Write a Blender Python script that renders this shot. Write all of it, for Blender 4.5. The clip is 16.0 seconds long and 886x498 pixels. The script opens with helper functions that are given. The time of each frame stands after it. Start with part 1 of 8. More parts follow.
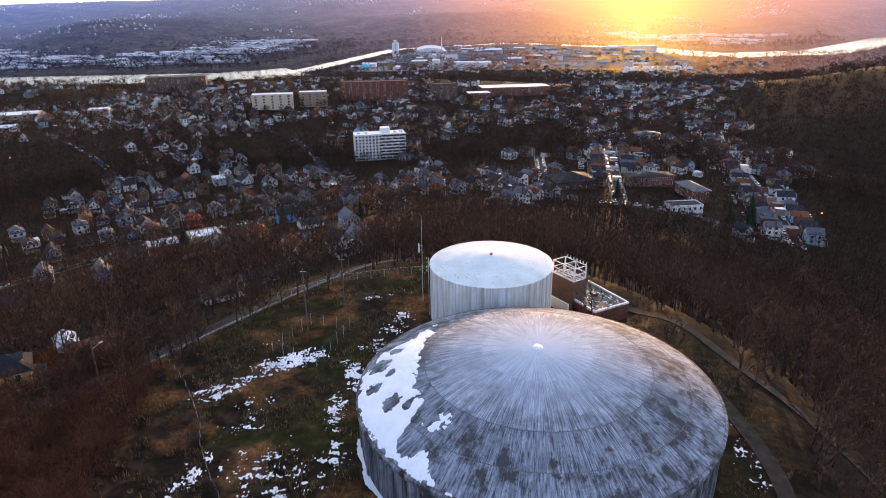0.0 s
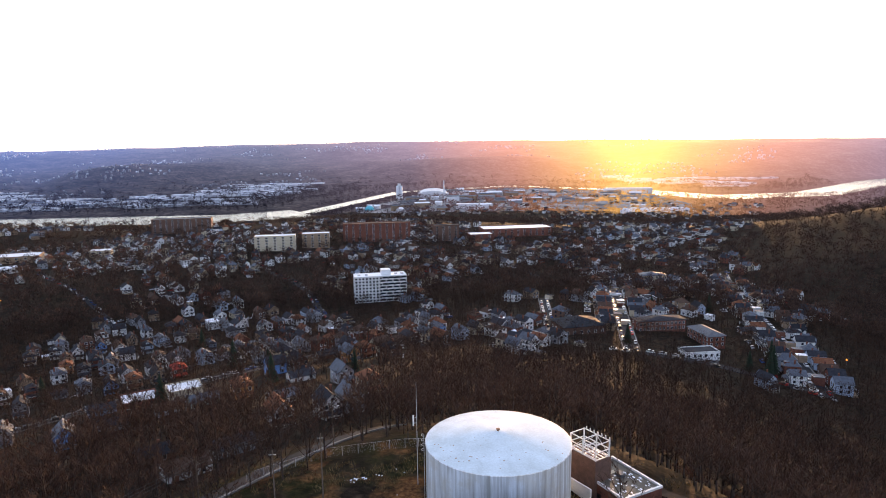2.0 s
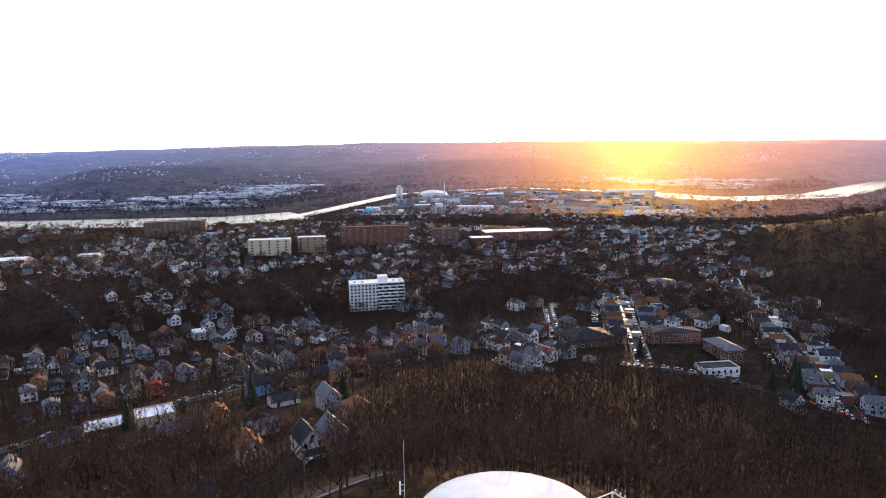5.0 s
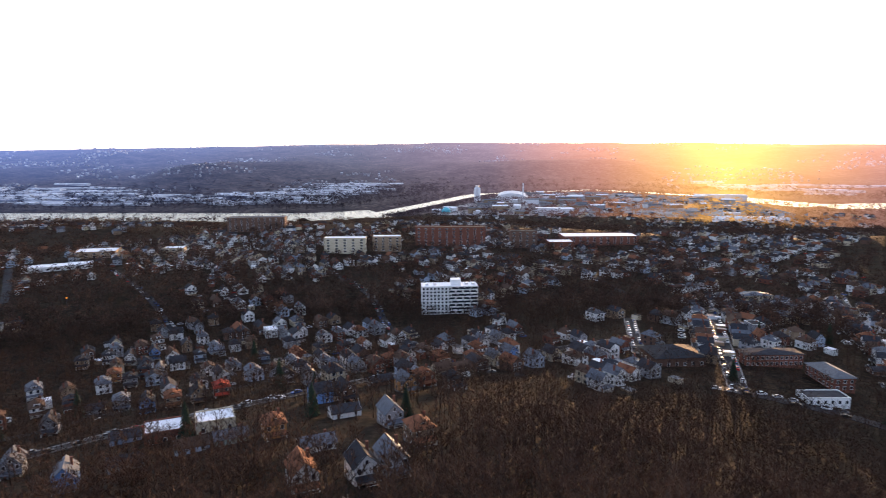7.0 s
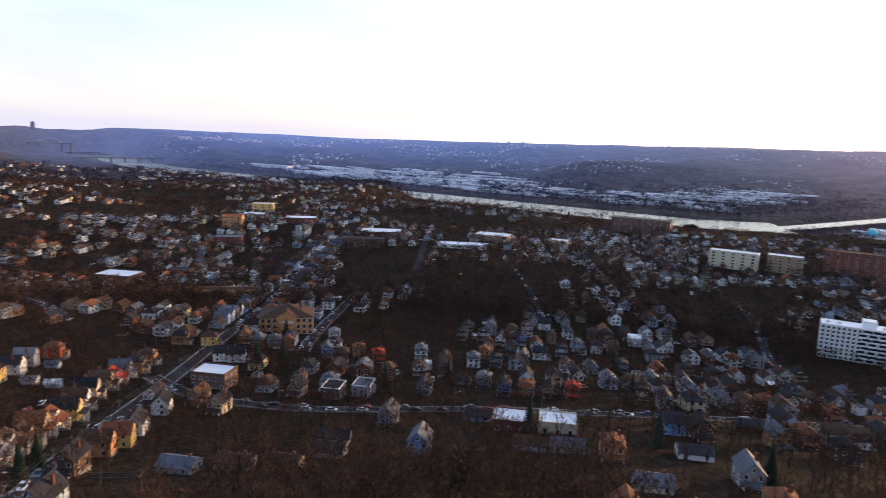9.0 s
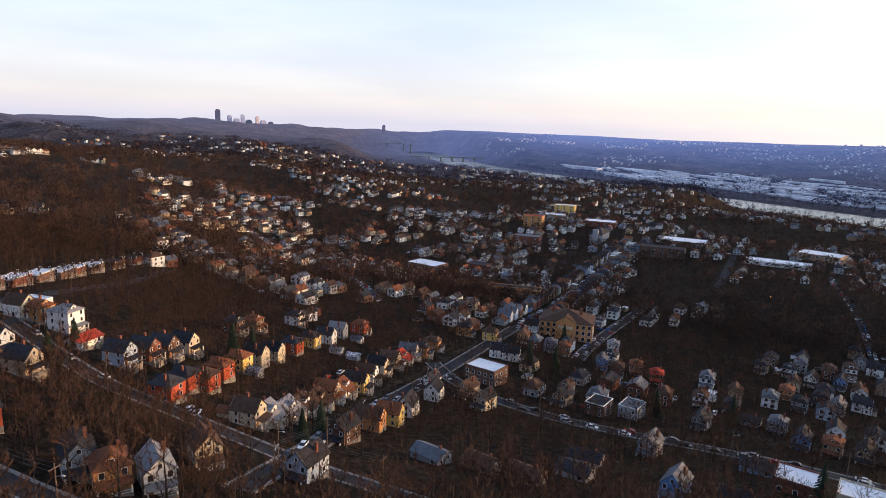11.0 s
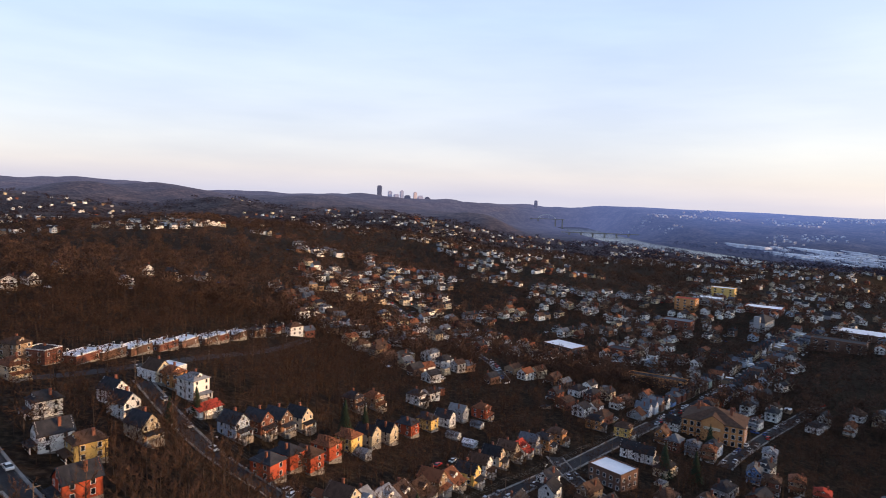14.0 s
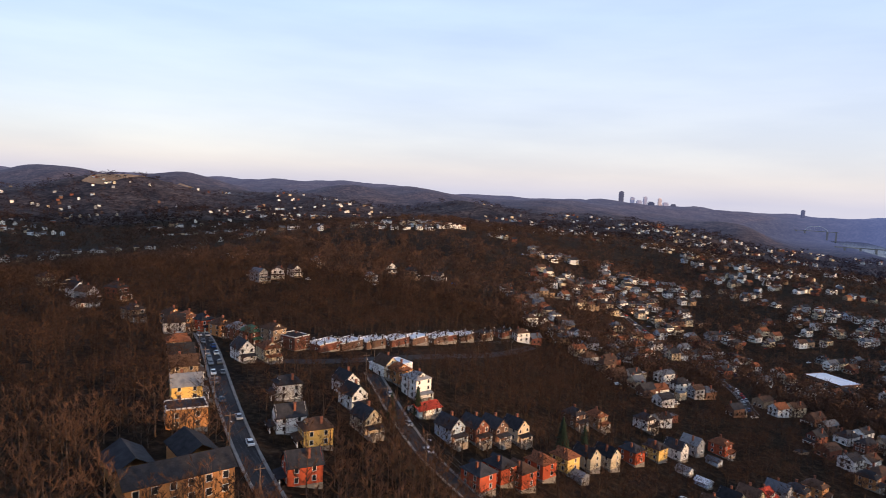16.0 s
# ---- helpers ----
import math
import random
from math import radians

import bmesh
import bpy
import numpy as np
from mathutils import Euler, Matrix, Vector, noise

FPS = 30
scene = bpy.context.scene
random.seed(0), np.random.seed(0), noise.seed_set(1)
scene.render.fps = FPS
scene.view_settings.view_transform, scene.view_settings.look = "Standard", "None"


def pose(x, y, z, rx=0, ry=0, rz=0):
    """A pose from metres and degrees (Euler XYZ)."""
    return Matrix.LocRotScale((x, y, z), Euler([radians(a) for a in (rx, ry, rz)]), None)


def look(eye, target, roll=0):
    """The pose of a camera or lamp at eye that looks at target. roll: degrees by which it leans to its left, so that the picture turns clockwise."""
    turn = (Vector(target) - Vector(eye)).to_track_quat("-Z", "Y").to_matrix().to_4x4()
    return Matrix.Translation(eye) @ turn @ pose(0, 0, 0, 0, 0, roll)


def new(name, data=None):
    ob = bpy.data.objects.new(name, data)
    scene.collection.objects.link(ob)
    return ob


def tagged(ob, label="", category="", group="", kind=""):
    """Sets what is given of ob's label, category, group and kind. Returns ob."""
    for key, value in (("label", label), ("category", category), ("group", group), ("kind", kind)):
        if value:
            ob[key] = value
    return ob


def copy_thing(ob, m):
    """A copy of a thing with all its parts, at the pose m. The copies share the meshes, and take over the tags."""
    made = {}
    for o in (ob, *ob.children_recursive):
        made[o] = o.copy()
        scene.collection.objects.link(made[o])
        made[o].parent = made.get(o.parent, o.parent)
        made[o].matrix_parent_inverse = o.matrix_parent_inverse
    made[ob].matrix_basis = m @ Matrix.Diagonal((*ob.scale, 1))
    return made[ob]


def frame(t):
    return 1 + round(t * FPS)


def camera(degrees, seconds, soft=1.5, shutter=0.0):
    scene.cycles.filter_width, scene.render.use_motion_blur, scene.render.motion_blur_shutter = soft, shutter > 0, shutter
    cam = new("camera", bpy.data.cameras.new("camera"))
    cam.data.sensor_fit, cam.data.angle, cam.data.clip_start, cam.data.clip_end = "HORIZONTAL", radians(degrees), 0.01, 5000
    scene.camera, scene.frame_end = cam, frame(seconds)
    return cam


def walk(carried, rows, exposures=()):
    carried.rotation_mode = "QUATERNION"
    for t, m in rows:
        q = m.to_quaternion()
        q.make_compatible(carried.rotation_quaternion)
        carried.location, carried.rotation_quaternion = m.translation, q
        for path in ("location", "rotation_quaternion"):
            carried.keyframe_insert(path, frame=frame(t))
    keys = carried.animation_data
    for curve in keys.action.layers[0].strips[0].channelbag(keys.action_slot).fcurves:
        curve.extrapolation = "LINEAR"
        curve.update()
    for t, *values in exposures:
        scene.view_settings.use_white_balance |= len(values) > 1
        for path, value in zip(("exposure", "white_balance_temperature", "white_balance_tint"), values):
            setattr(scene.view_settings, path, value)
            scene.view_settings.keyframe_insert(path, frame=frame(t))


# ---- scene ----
# ---------------------------------------------------------------- the camera and its flight
cam = camera(68.1, 16.0, soft=0.6, shutter=0.25)
PATH = [
    (0, (-0.508, -3.023, 93.667), (-0.479, -1.161, 92.937), -0.6),
    (0.5, (-0.244, 1.764, 93.921), (-0.216, 3.652, 93.261), -0.7),
    (1, (0.049, 5.929, 93.713), (0.076, 7.832, 93.101), -0.7),
    (1.1, (0.119, 6.824, 93.72), (0.146, 8.729, 93.112), -0.7),
    (1.2, (0.189, 7.719, 93.726), (0.216, 9.626, 93.125), -0.7),
    (1.3, (0.26, 8.613, 93.733), (0.287, 10.536, 93.182), -0.7),
    (1.4, (0.33, 9.508, 93.739), (0.358, 11.463, 93.317), -0.7),
    (1.5, (0.4, 10.403, 93.746), (0.428, 12.372, 93.397), -0.7),
    (1.6, (0.453, 11.207, 93.678), (0.48, 13.179, 93.344), -0.7),
    (2, (0.663, 14.422, 93.405), (0.69, 16.395, 93.076), -0.7),
    (2.5, (0.94, 18.496, 93.206), (0.966, 20.469, 92.878), -0.7),
    (3, (1.136, 22.499, 93.043), (1.161, 24.471, 92.716), -0.7),
    (3.5, (1.243, 26.472, 92.919), (1.267, 28.445, 92.592), -0.7),
    (4, (1.565, 30.467, 92.823), (1.589, 32.44, 92.497), -0.7),
    (6.3, (2.285, 50.489, 92.205), (2.31, 52.463, 91.881), -0.6),
    (6.5, (2.409, 52.16, 92.19), (2.382, 54.133, 91.865), -0.5),
    (7, (2.79, 56.085, 92.181), (2.581, 58.048, 91.858), -0.1),
    (7.5, (3.217, 59.834, 92.277), (2.702, 61.739, 91.953), 0.6),
    (8, (3.542, 63.462, 92.51), (2.738, 65.264, 92.183), 1.2),
    (8.5, (3.427, 66.955, 92.854), (2.414, 68.646, 92.519), 1.7),
    (9, (3.106, 70.514, 93.263), (1.861, 72.041, 92.918), 2.1),
    (9.5, (2.866, 73.949, 93.618), (1.348, 75.202, 93.264), 2.3),
    (10, (2.721, 77.679, 93.926), (1.014, 78.655, 93.559), 2.6),
    (10.2, (2.823, 79.121, 94.029), (1.078, 80.023, 93.658), 2.8),
    (12.3, (6.756, 93.421, 97.13), (4.926, 94.139, 96.764), 1.5),
    (12.5, (6.433, 94.512, 97.215), (4.587, 95.189, 96.851), 1.6),
    (13, (4.232, 96.603, 97.382), (2.355, 97.19, 97.017), 1.7),
    (13.1, (3.721, 96.929, 97.404), (1.839, 97.499, 97.04), 1.74),
    (13.2, (3.211, 97.254, 97.427), (1.321, 97.808, 97.076), 1.78),
    (13.3, (2.7, 97.58, 97.449), (0.798, 98.119, 97.147), 1.82),
    (13.4, (2.19, 97.905, 97.472), (0.274, 98.431, 97.235), 1.86),
    (13.5, (1.679, 98.231, 97.494), (-0.248, 98.741, 97.331), 1.9),
    (13.6, (1.162, 98.537, 97.522), (-0.772, 99.019, 97.358), 1.92),
    (14, (-0.905, 99.762, 97.634), (-2.864, 100.129, 97.469), 2.0),
    (14.5, (-3.437, 101.424, 97.883), (-5.425, 101.559, 97.713), 2.2),
    (15, (-5.929, 102.88, 98.077), (-7.92, 102.804, 97.901), 2.4),
    (15.5, (-8.518, 103.886, 98.246), (-10.501, 103.695, 98.071), 2.6),
    (16, (-10.847, 104.565, 98.358), (-12.809, 104.217, 98.179), 2.7),
]
walk(cam, [(t, look(eye, target, roll)) for t, eye, target, roll in PATH],
     [(0.0, 0.82, 6900, 14), (4.2, 0.82, 6900, 14), (7.0, 0.76, 6800, 13), (9.0, 0.36, 6500, 10), (10.2, 0.28, 6500, 10), (12.3, 0.15, 6500, 10), (14.0, 0.12, 6500, 10), (16.0, 0.08, 6500, 10)])

# ---------------------------------------------------------------- sky, sun, exposure
SUN_TURN, SUN_UP = radians(17.0), radians(3.2)


def evening_sky():
    """A low sun in a clear sky behind thin high cloud: the sky texture, veiled by a pale layer that brightens towards the sun."""
    w = bpy.data.worlds.new("evening_sky")
    scene.world = w
    w.use_nodes = True
    n, l = w.node_tree.nodes, w.node_tree.links
    n.clear()
    out, bg, sky = n.new("ShaderNodeOutputWorld"), n.new("ShaderNodeBackground"), n.new("ShaderNodeTexSky")
    sky.sky_type, sky.sun_disc = "NISHITA", False
    sky.sun_elevation, sky.sun_rotation = SUN_UP, SUN_TURN
    sky.altitude, sky.air_density, sky.dust_density, sky.ozone_density = 300, 1.0, 1.0, 3.0
    way = n.new("ShaderNodeTexCoord").outputs["Generated"]
    xyz = n.new("ShaderNodeSeparateXYZ")
    l.new(way, xyz.inputs[0])
    # the veil: rose and lavender low down, pale blue higher up
    veil = n.new("ShaderNodeValToRGB")
    e = veil.color_ramp.elements
    e[0].position, e[0].color = 0.0, (0.56, 0.57, 0.72, 1)
    e[1].position, e[1].color = 1.0, (0.20, 0.27, 0.46, 1)
    for pos, c in ((0.03, (0.68, 0.64, 0.70)), (0.10, (0.64, 0.65, 0.75)), (0.25, (0.52, 0.62, 0.84)), (0.50, (0.36, 0.44, 0.66))):
        q = e.new(pos)
        q.color = (*c, 1)
    l.new(xyz.outputs["Z"], veil.inputs["Fac"])
    # brighter and warmer towards the sun
    dot = n.new("ShaderNodeVectorMath")
    dot.operation = "DOT_PRODUCT"
    dot.inputs[1].default_value = (math.sin(SUN_TURN) * math.cos(SUN_UP), math.cos(SUN_TURN) * math.cos(SUN_UP), math.sin(SUN_UP))
    l.new(way, dot.inputs[0])
    warm = n.new("ShaderNodeValToRGB")
    e = warm.color_ramp.elements
    e[0].position, e[0].color = 0.15, (0.0, 0.0, 0.0, 1)
    e[1].position, e[1].color = 1.0, (6.0, 4.6, 2.6, 1)
    for pos, c in ((0.50, (0.10, 0.07, 0.01)), (0.75, (0.30, 0.24, 0.08)), (0.90, (0.70, 0.62, 0.42)), (0.97, (1.6, 1.35, 0.95))):
        q = e.new(pos)
        q.color = (*c, 1)
    l.new(dot.outputs["Value"], warm.inputs["Fac"])
    add = n.new("ShaderNodeMix")
    add.data_type, add.blend_type = "RGBA", "ADD"
    add.inputs["Factor"].default_value = 1.0
    l.new(veil.outputs["Color"], add.inputs["A"]), l.new(warm.outputs["Color"], add.inputs["B"])
    # long streaks of thin cloud
    mp = n.new("ShaderNodeMapping")
    mp.inputs["Scale"].default_value, mp.inputs["Rotation"].default_value = (1.4, 1.4, 9.0), (0.05, 0.08, 0.3)
    l.new(way, mp.inputs["Vector"])
    t = n.new("ShaderNodeTexNoise")
    t.inputs["Scale"].default_value, t.inputs["Detail"].default_value = 1.6, 5
    l.new(mp.outputs[0], t.inputs["Vector"])
    streak = n.new("ShaderNodeValToRGB")
    streak.color_ramp.elements[0].position, streak.color_ramp.elements[0].color = 0.42, (0.97, 0.97, 0.98, 1)
    streak.color_ramp.elements[1].position, streak.color_ramp.elements[1].color = 0.72, (1.14, 1.12, 1.06, 1)
    l.new(t.outputs["Fac"], streak.inputs["Fac"])
    mul = n.new("ShaderNodeMix")
    mul.data_type, mul.blend_type = "RGBA", "MULTIPLY"
    mul.inputs["Factor"].default_value = 1.0
    l.new(add.outputs["Result"], mul.inputs["A"]), l.new(streak.outputs["Color"], mul.inputs["B"])
    dim = n.new("ShaderNodeMix")
    dim.data_type, dim.blend_type = "RGBA", "MULTIPLY"
    dim.inputs["Factor"].default_value = 1.0
    dim.inputs["B"].default_value = (0.12, 0.12, 0.12, 1)
    l.new(sky.outputs["Color"], dim.inputs["A"])
    both = n.new("ShaderNodeMix")
    both.data_type, both.blend_type = "RGBA", "ADD"
    both.inputs["Factor"].default_value = 1.0
    l.new(mul.outputs["Result"], both.inputs["A"]), l.new(dim.outputs["Result"], both.inputs["B"])
    bg.inputs["Strength"].default_value = 1.0
    l.new(both.outputs["Result"], bg.inputs["Color"]), l.new(bg.outputs["Background"], out.inputs["Surface"])


evening_sky()
sun = new("sun", bpy.data.lights.new("sun", "SUN"))
sun.data.energy, sun.data.angle, sun.data.color = 5.0, radians(0.6), (1.0, 0.56, 0.26)
sun_way = Vector((math.sin(SUN_TURN) * math.cos(SUN_UP), math.cos(SUN_TURN) * math.cos(SUN_UP), math.sin(SUN_UP)))
sun.matrix_world = look(sun_way * 300, (0, 0, 0))
# ---------------------------------------------------------------- the lie of the land
# broad round hills: x, y, radius, height over the town's plateau
HILLS = [(0, 60, 90, 16.6), (-110, 20, 90, 24.0), (-210, 40, 90, -1.0), (-300, 30, 120, -16.4), (-420, -60, 160, 52.1), (-560,
         -140, 200, 41.6), (-750, -80, 220, -13.1), (-1000, -100, 300, 74.9), (60, 160, 90, 24.3), (-60, 170, 90, 4.4), (-160,
         130, 90, 3.6), (-60, 270, 100, 19.4), (50, 320, 110, 8.2), (180, 180, 110, -12.8), (290, 260, 140, 1.3), (420, 380,
         160, -34.0), (620, 420, 180, 34.7), (700, 700, 220, 38.6), (-300, 180, 110, 5.0), (-450, 200, 150, -27.9)]
HILLS += [(200, 480, 140, -5.4), (-120, 420, 130, -7.2), (0, -160, 180, 47.3), (250, -60, 200, 4.0), (-1250, 200, 300, 8.0),
         (-700, 400, 220, -2.9), (-1000, 200, 110, -24.1), (-389, 234, 110, 19.0), (-300, 590, 110, 5.8), (-200, -150, 110,
         23.1), (500, 300, 110, 11.8), (300, 800, 110, -12.5), (-303, 54, 60, 11.9), (-238, 41, 60, 12.0), (-700, 300, 110,
         -9.9), (191, 437, 110, -3.6), (520, 560, 110, -17.3), (179, 441, 110, 4.3), (179, 441, 110, 4.3), (179, 441, 110, 4.3),
         (179, 441, 110, 4.3), (179, 441, 110, 4.3)]
PLATEAU, VALLEY, WATER = -33.0, -84.0, -88.0
RIVER = [(-9000, 2600), (-4100, 1720), (-3500, 1600), (-2700, 1450), (-1500, 1500), (-900, 1560), (-500, 1590), (-330, 1690),
         (-250, 1930), (-120, 2330), (300, 2580), (640, 2330), (860, 1980), (1200, 2050), (1750, 2560), (2500, 3000), (9000, 3600)]


def smooth(a, b, v):
    v = np.clip((v - a) / (b - a), 0.0, 1.0)
    return v * v * (3 - 2 * v)


def wave(x, y, size, seed):
    """Soft rolling relief between -1 and 1, made of a few crossed waves."""
    total = 0.0
    for k in range(5):
        a = seed * 1.7 + k * 2.4
        total = total + np.sin((x * math.cos(a) + y * math.sin(a)) * 6.28 / (size * (0.7 + 0.23 * k)) + seed * 3.1 + k * 1.3)
    return total / 3.2


def river_gap(x, y):
    """Metres from the river's middle line, and which side of it (+: the far side)."""
    best = np.full(np.shape(x), 1e9)
    side = np.full(np.shape(x), -1.0)
    for (ax, ay), (bx, by) in zip(RIVER, RIVER[1:]):
        dx, dy = bx - ax, by - ay
        u = np.clip(((x - ax) * dx + (y - ay) * dy) / (dx * dx + dy * dy), 0, 1)
        d = np.hypot(x - ax - u * dx, y - ay - u * dy)
        s = np.sign(dx * (y - ay) - dy * (x - ax))
        side = np.where(d < best, s, side)
        best = np.minimum(best, d)
    return best, side


def ridge_foot(x):
    """How far beyond the river the far hills begin."""
    return 760 - 560 * smooth(-550, -50, x) * (1 - smooth(500, 900, x)) + 700 * smooth(-1300, -2100, x)


def height(x, y):
    x, y = np.asarray(x, float), np.asarray(y, float)
    h = np.full(x.shape, PLATEAU)
    for cx, cy, r, a in HILLS:
        h = h + a * np.exp(-((x - cx) ** 2 + (y - cy) ** 2) / (2 * r * r))
    # the levelled yard of the two tanks
    pad = 1 - smooth(42, 78, np.hypot(x - 8, (y - 95) * 0.85))
    h = h * (1 - pad) + 30.0 * pad
    h = h - 5.0 * np.exp(-((x - 38) ** 2 + (y - 130) ** 2) / 162.0)
    h = h - 22.0 * np.exp(-((x + 520) ** 2 + (y + 130) ** 2) / 28800.0)
    # hills to the left and far right, rolling away to the skyline
    away = np.hypot(x, y - 60)
    west = smooth(900, 2200, -x) * (1 - smooth(700, 1300, y + 0.12 * x) * (1 - smooth(3900, 4400, -x)))
    h = h + west * (34 + 26 * wave(x, y, 900, 3.0) + 9 * wave(x, y, 310, 8.0) + 62 * smooth(2000, 4500, away) * (1 - 0.5 * smooth(700, 1300, y)))
    east = smooth(800, 1600, x) * (1 - smooth(900, 1500, y - 0.25 * x))
    h = h + east * (45 + 25 * wave(x, y, 800, 5.0))
    south = smooth(300, 1200, -y)
    h = h + south * (30 + 30 * wave(x, y, 900, 7.0))
    h = h + smooth(350, 700, away) * 4.0 * wave(x, y, 260, 9.0)
    # the river's valley, and the far side
    gap, side = river_gap(x, y)
    s = gap * side
    h = h - 60 * smooth(900, 2300, -x) * smooth(300, 800, y) * (1 - smooth(3700, 4300, -x))
    high_bank = smooth(-2250, -1950, x) * (1 - smooth(-1150, -950, x))
    floor = smooth(-640 + 340 * high_bank, -330 + 200 * high_bank, s)
    floor = floor * (1 - smooth(3800, 4250, -x))
    # the town steps down to the flats by the works
    low = smooth(990 - 150 * smooth(0, 300, x), 1420, y) * smooth(-520, -220, x) * (1 - smooth(0.60, 0.80, x / np.maximum(y, 1.0)))
    floor = np.maximum(floor, low)
    h = h * (1 - floor) + VALLEY * floor
    h = np.where((gap < 150) & (x > -4150), np.minimum(h, VALLEY - 12 * (1 - smooth(70, 110, gap))), h)
    # a wooded front ridge beyond the flats, and higher land rolling away behind it to the skyline
    bearing = np.degrees(np.arctan2(x, y - 60))
    crest = np.interp(bearing, [-75, -60, -45, -38, -28, -15, 0, 15, 30, 45], [64, 55, 40, 43, 55, 74, 82, 78, 72, 70])
    foot = ridge_foot(x)
    front = smooth(foot, foot + 520, s) * 80 * smooth(-2150, -1250, x) * (1 - 0.6 * smooth(700, 1500, x)) * (1 + 0.16 * wave(x, y, 700, 2.0))
    front = front - 20 * smooth(foot + 560, foot + 900, s) * smooth(-2150, -1250, x)
    back = (crest - VALLEY) * smooth(2450, 4500, away) + (9 * wave(x, y, 1300, 2.0) + 8 * wave(x, y, 480, 4.0)) * smooth(2500, 3200, away) * (1 - 0.75 * smooth(4100, 4800, away))
    far_side = smooth(110, 320, s)
    h = h * (1 - far_side) + (VALLEY + np.maximum(front, back)) * far_side
    return h
# ---------------------------------------------------------------- materials
def material(name, dark, light, size=1.0, rough=0.85, bump=0.3, vary=0.0, metal=0.0, fine=9.0, stretch=(1, 1, 1), island=False, place="Object"):
    """A surface whose colour wanders between dark and light at two scales. size: metres of the large patches; vary: how far
    one object's brightness differs from the next one's."""
    m = bpy.data.materials.new(name)
    m.use_nodes = True
    n, l = m.node_tree.nodes, m.node_tree.links
    b = n["Principled BSDF"]
    b.inputs["Roughness"].default_value, b.inputs["Metallic"].default_value = rough, metal
    b.inputs["Specular IOR Level"].default_value = 0.10 if rough > 0.72 else 0.5
    if place == "World":
        src = n.new("ShaderNodeNewGeometry").outputs["Position"]
    else:
        src = n.new("ShaderNodeTexCoord").outputs["Object"]
    mp = n.new("ShaderNodeMapping")
    mp.inputs["Scale"].default_value = stretch
    l.new(src, mp.inputs["Vector"])
    big, small = n.new("ShaderNodeTexNoise"), n.new("ShaderNodeTexNoise")
    big.inputs["Scale"].default_value, small.inputs["Scale"].default_value = 1.0 / size, fine / size
    big.inputs["Detail"].default_value, small.inputs["Detail"].default_value = 4, 6
    l.new(mp.outputs[0], big.inputs["Vector"]), l.new(mp.outputs[0], small.inputs["Vector"])
    mid = n.new("ShaderNodeMix")
    mid.inputs["Factor"].default_value = 0.45
    l.new(big.outputs["Fac"], mid.inputs["A"]), l.new(small.outputs["Fac"], mid.inputs["B"])
    ramp = n.new("ShaderNodeValToRGB")
    ramp.color_ramp.elements[0].position, ramp.color_ramp.elements[1].position = 0.34, 0.66
    ramp.color_ramp.elements[0].color, ramp.color_ramp.elements[1].color = (*dark, 1), (*light, 1)
    l.new(mid.outputs["Result"], ramp.inputs["Fac"])
    colour = ramp.outputs["Color"]
    if vary:
        rnd = n.new("ShaderNodeNewGeometry").outputs["Random Per Island"] if island else n.new("ShaderNodeObjectInfo").outputs["Random"]
        rng = n.new("ShaderNodeMapRange")
        rng.inputs["To Min"].default_value, rng.inputs["To Max"].default_value = 1 - vary, 1 + vary
        l.new(rnd, rng.inputs["Value"])
        hsv = n.new("ShaderNodeHueSaturation")
        l.new(rng.outputs["Result"], hsv.inputs["Value"]), l.new(colour, hsv.inputs["Color"])
        colour = hsv.outputs["Color"]
    l.new(colour, b.inputs["Base Color"])
    if bump:
        bp = n.new("ShaderNodeBump")
        bp.inputs["Strength"].default_value, bp.inputs["Distance"].default_value = bump, 0.05 * size
        l.new(small.outputs["Fac"], bp.inputs["Height"]), l.new(bp.outputs["Normal"], b.inputs["Normal"])
    return m


def glassy(name, colour, rough=0.08):
    m = bpy.data.materials.new(name)
    m.use_nodes = True
    b = m.node_tree.nodes["Principled BSDF"]
    b.inputs["Base Color"].default_value, b.inputs["Roughness"].default_value = (*colour, 1), rough
    b.inputs["Specular IOR Level"].default_value = 0.6
    return m


def glowing(name, colour, strength):
    m = bpy.data.materials.new(name)
    m.use_nodes = True
    b = m.node_tree.nodes["Principled BSDF"]
    b.inputs["Base Color"].default_value = (*colour, 1)
    b.inputs["Emission Color"].default_value, b.inputs["Emission Strength"].default_value = (*colour, 1), strength
    return m


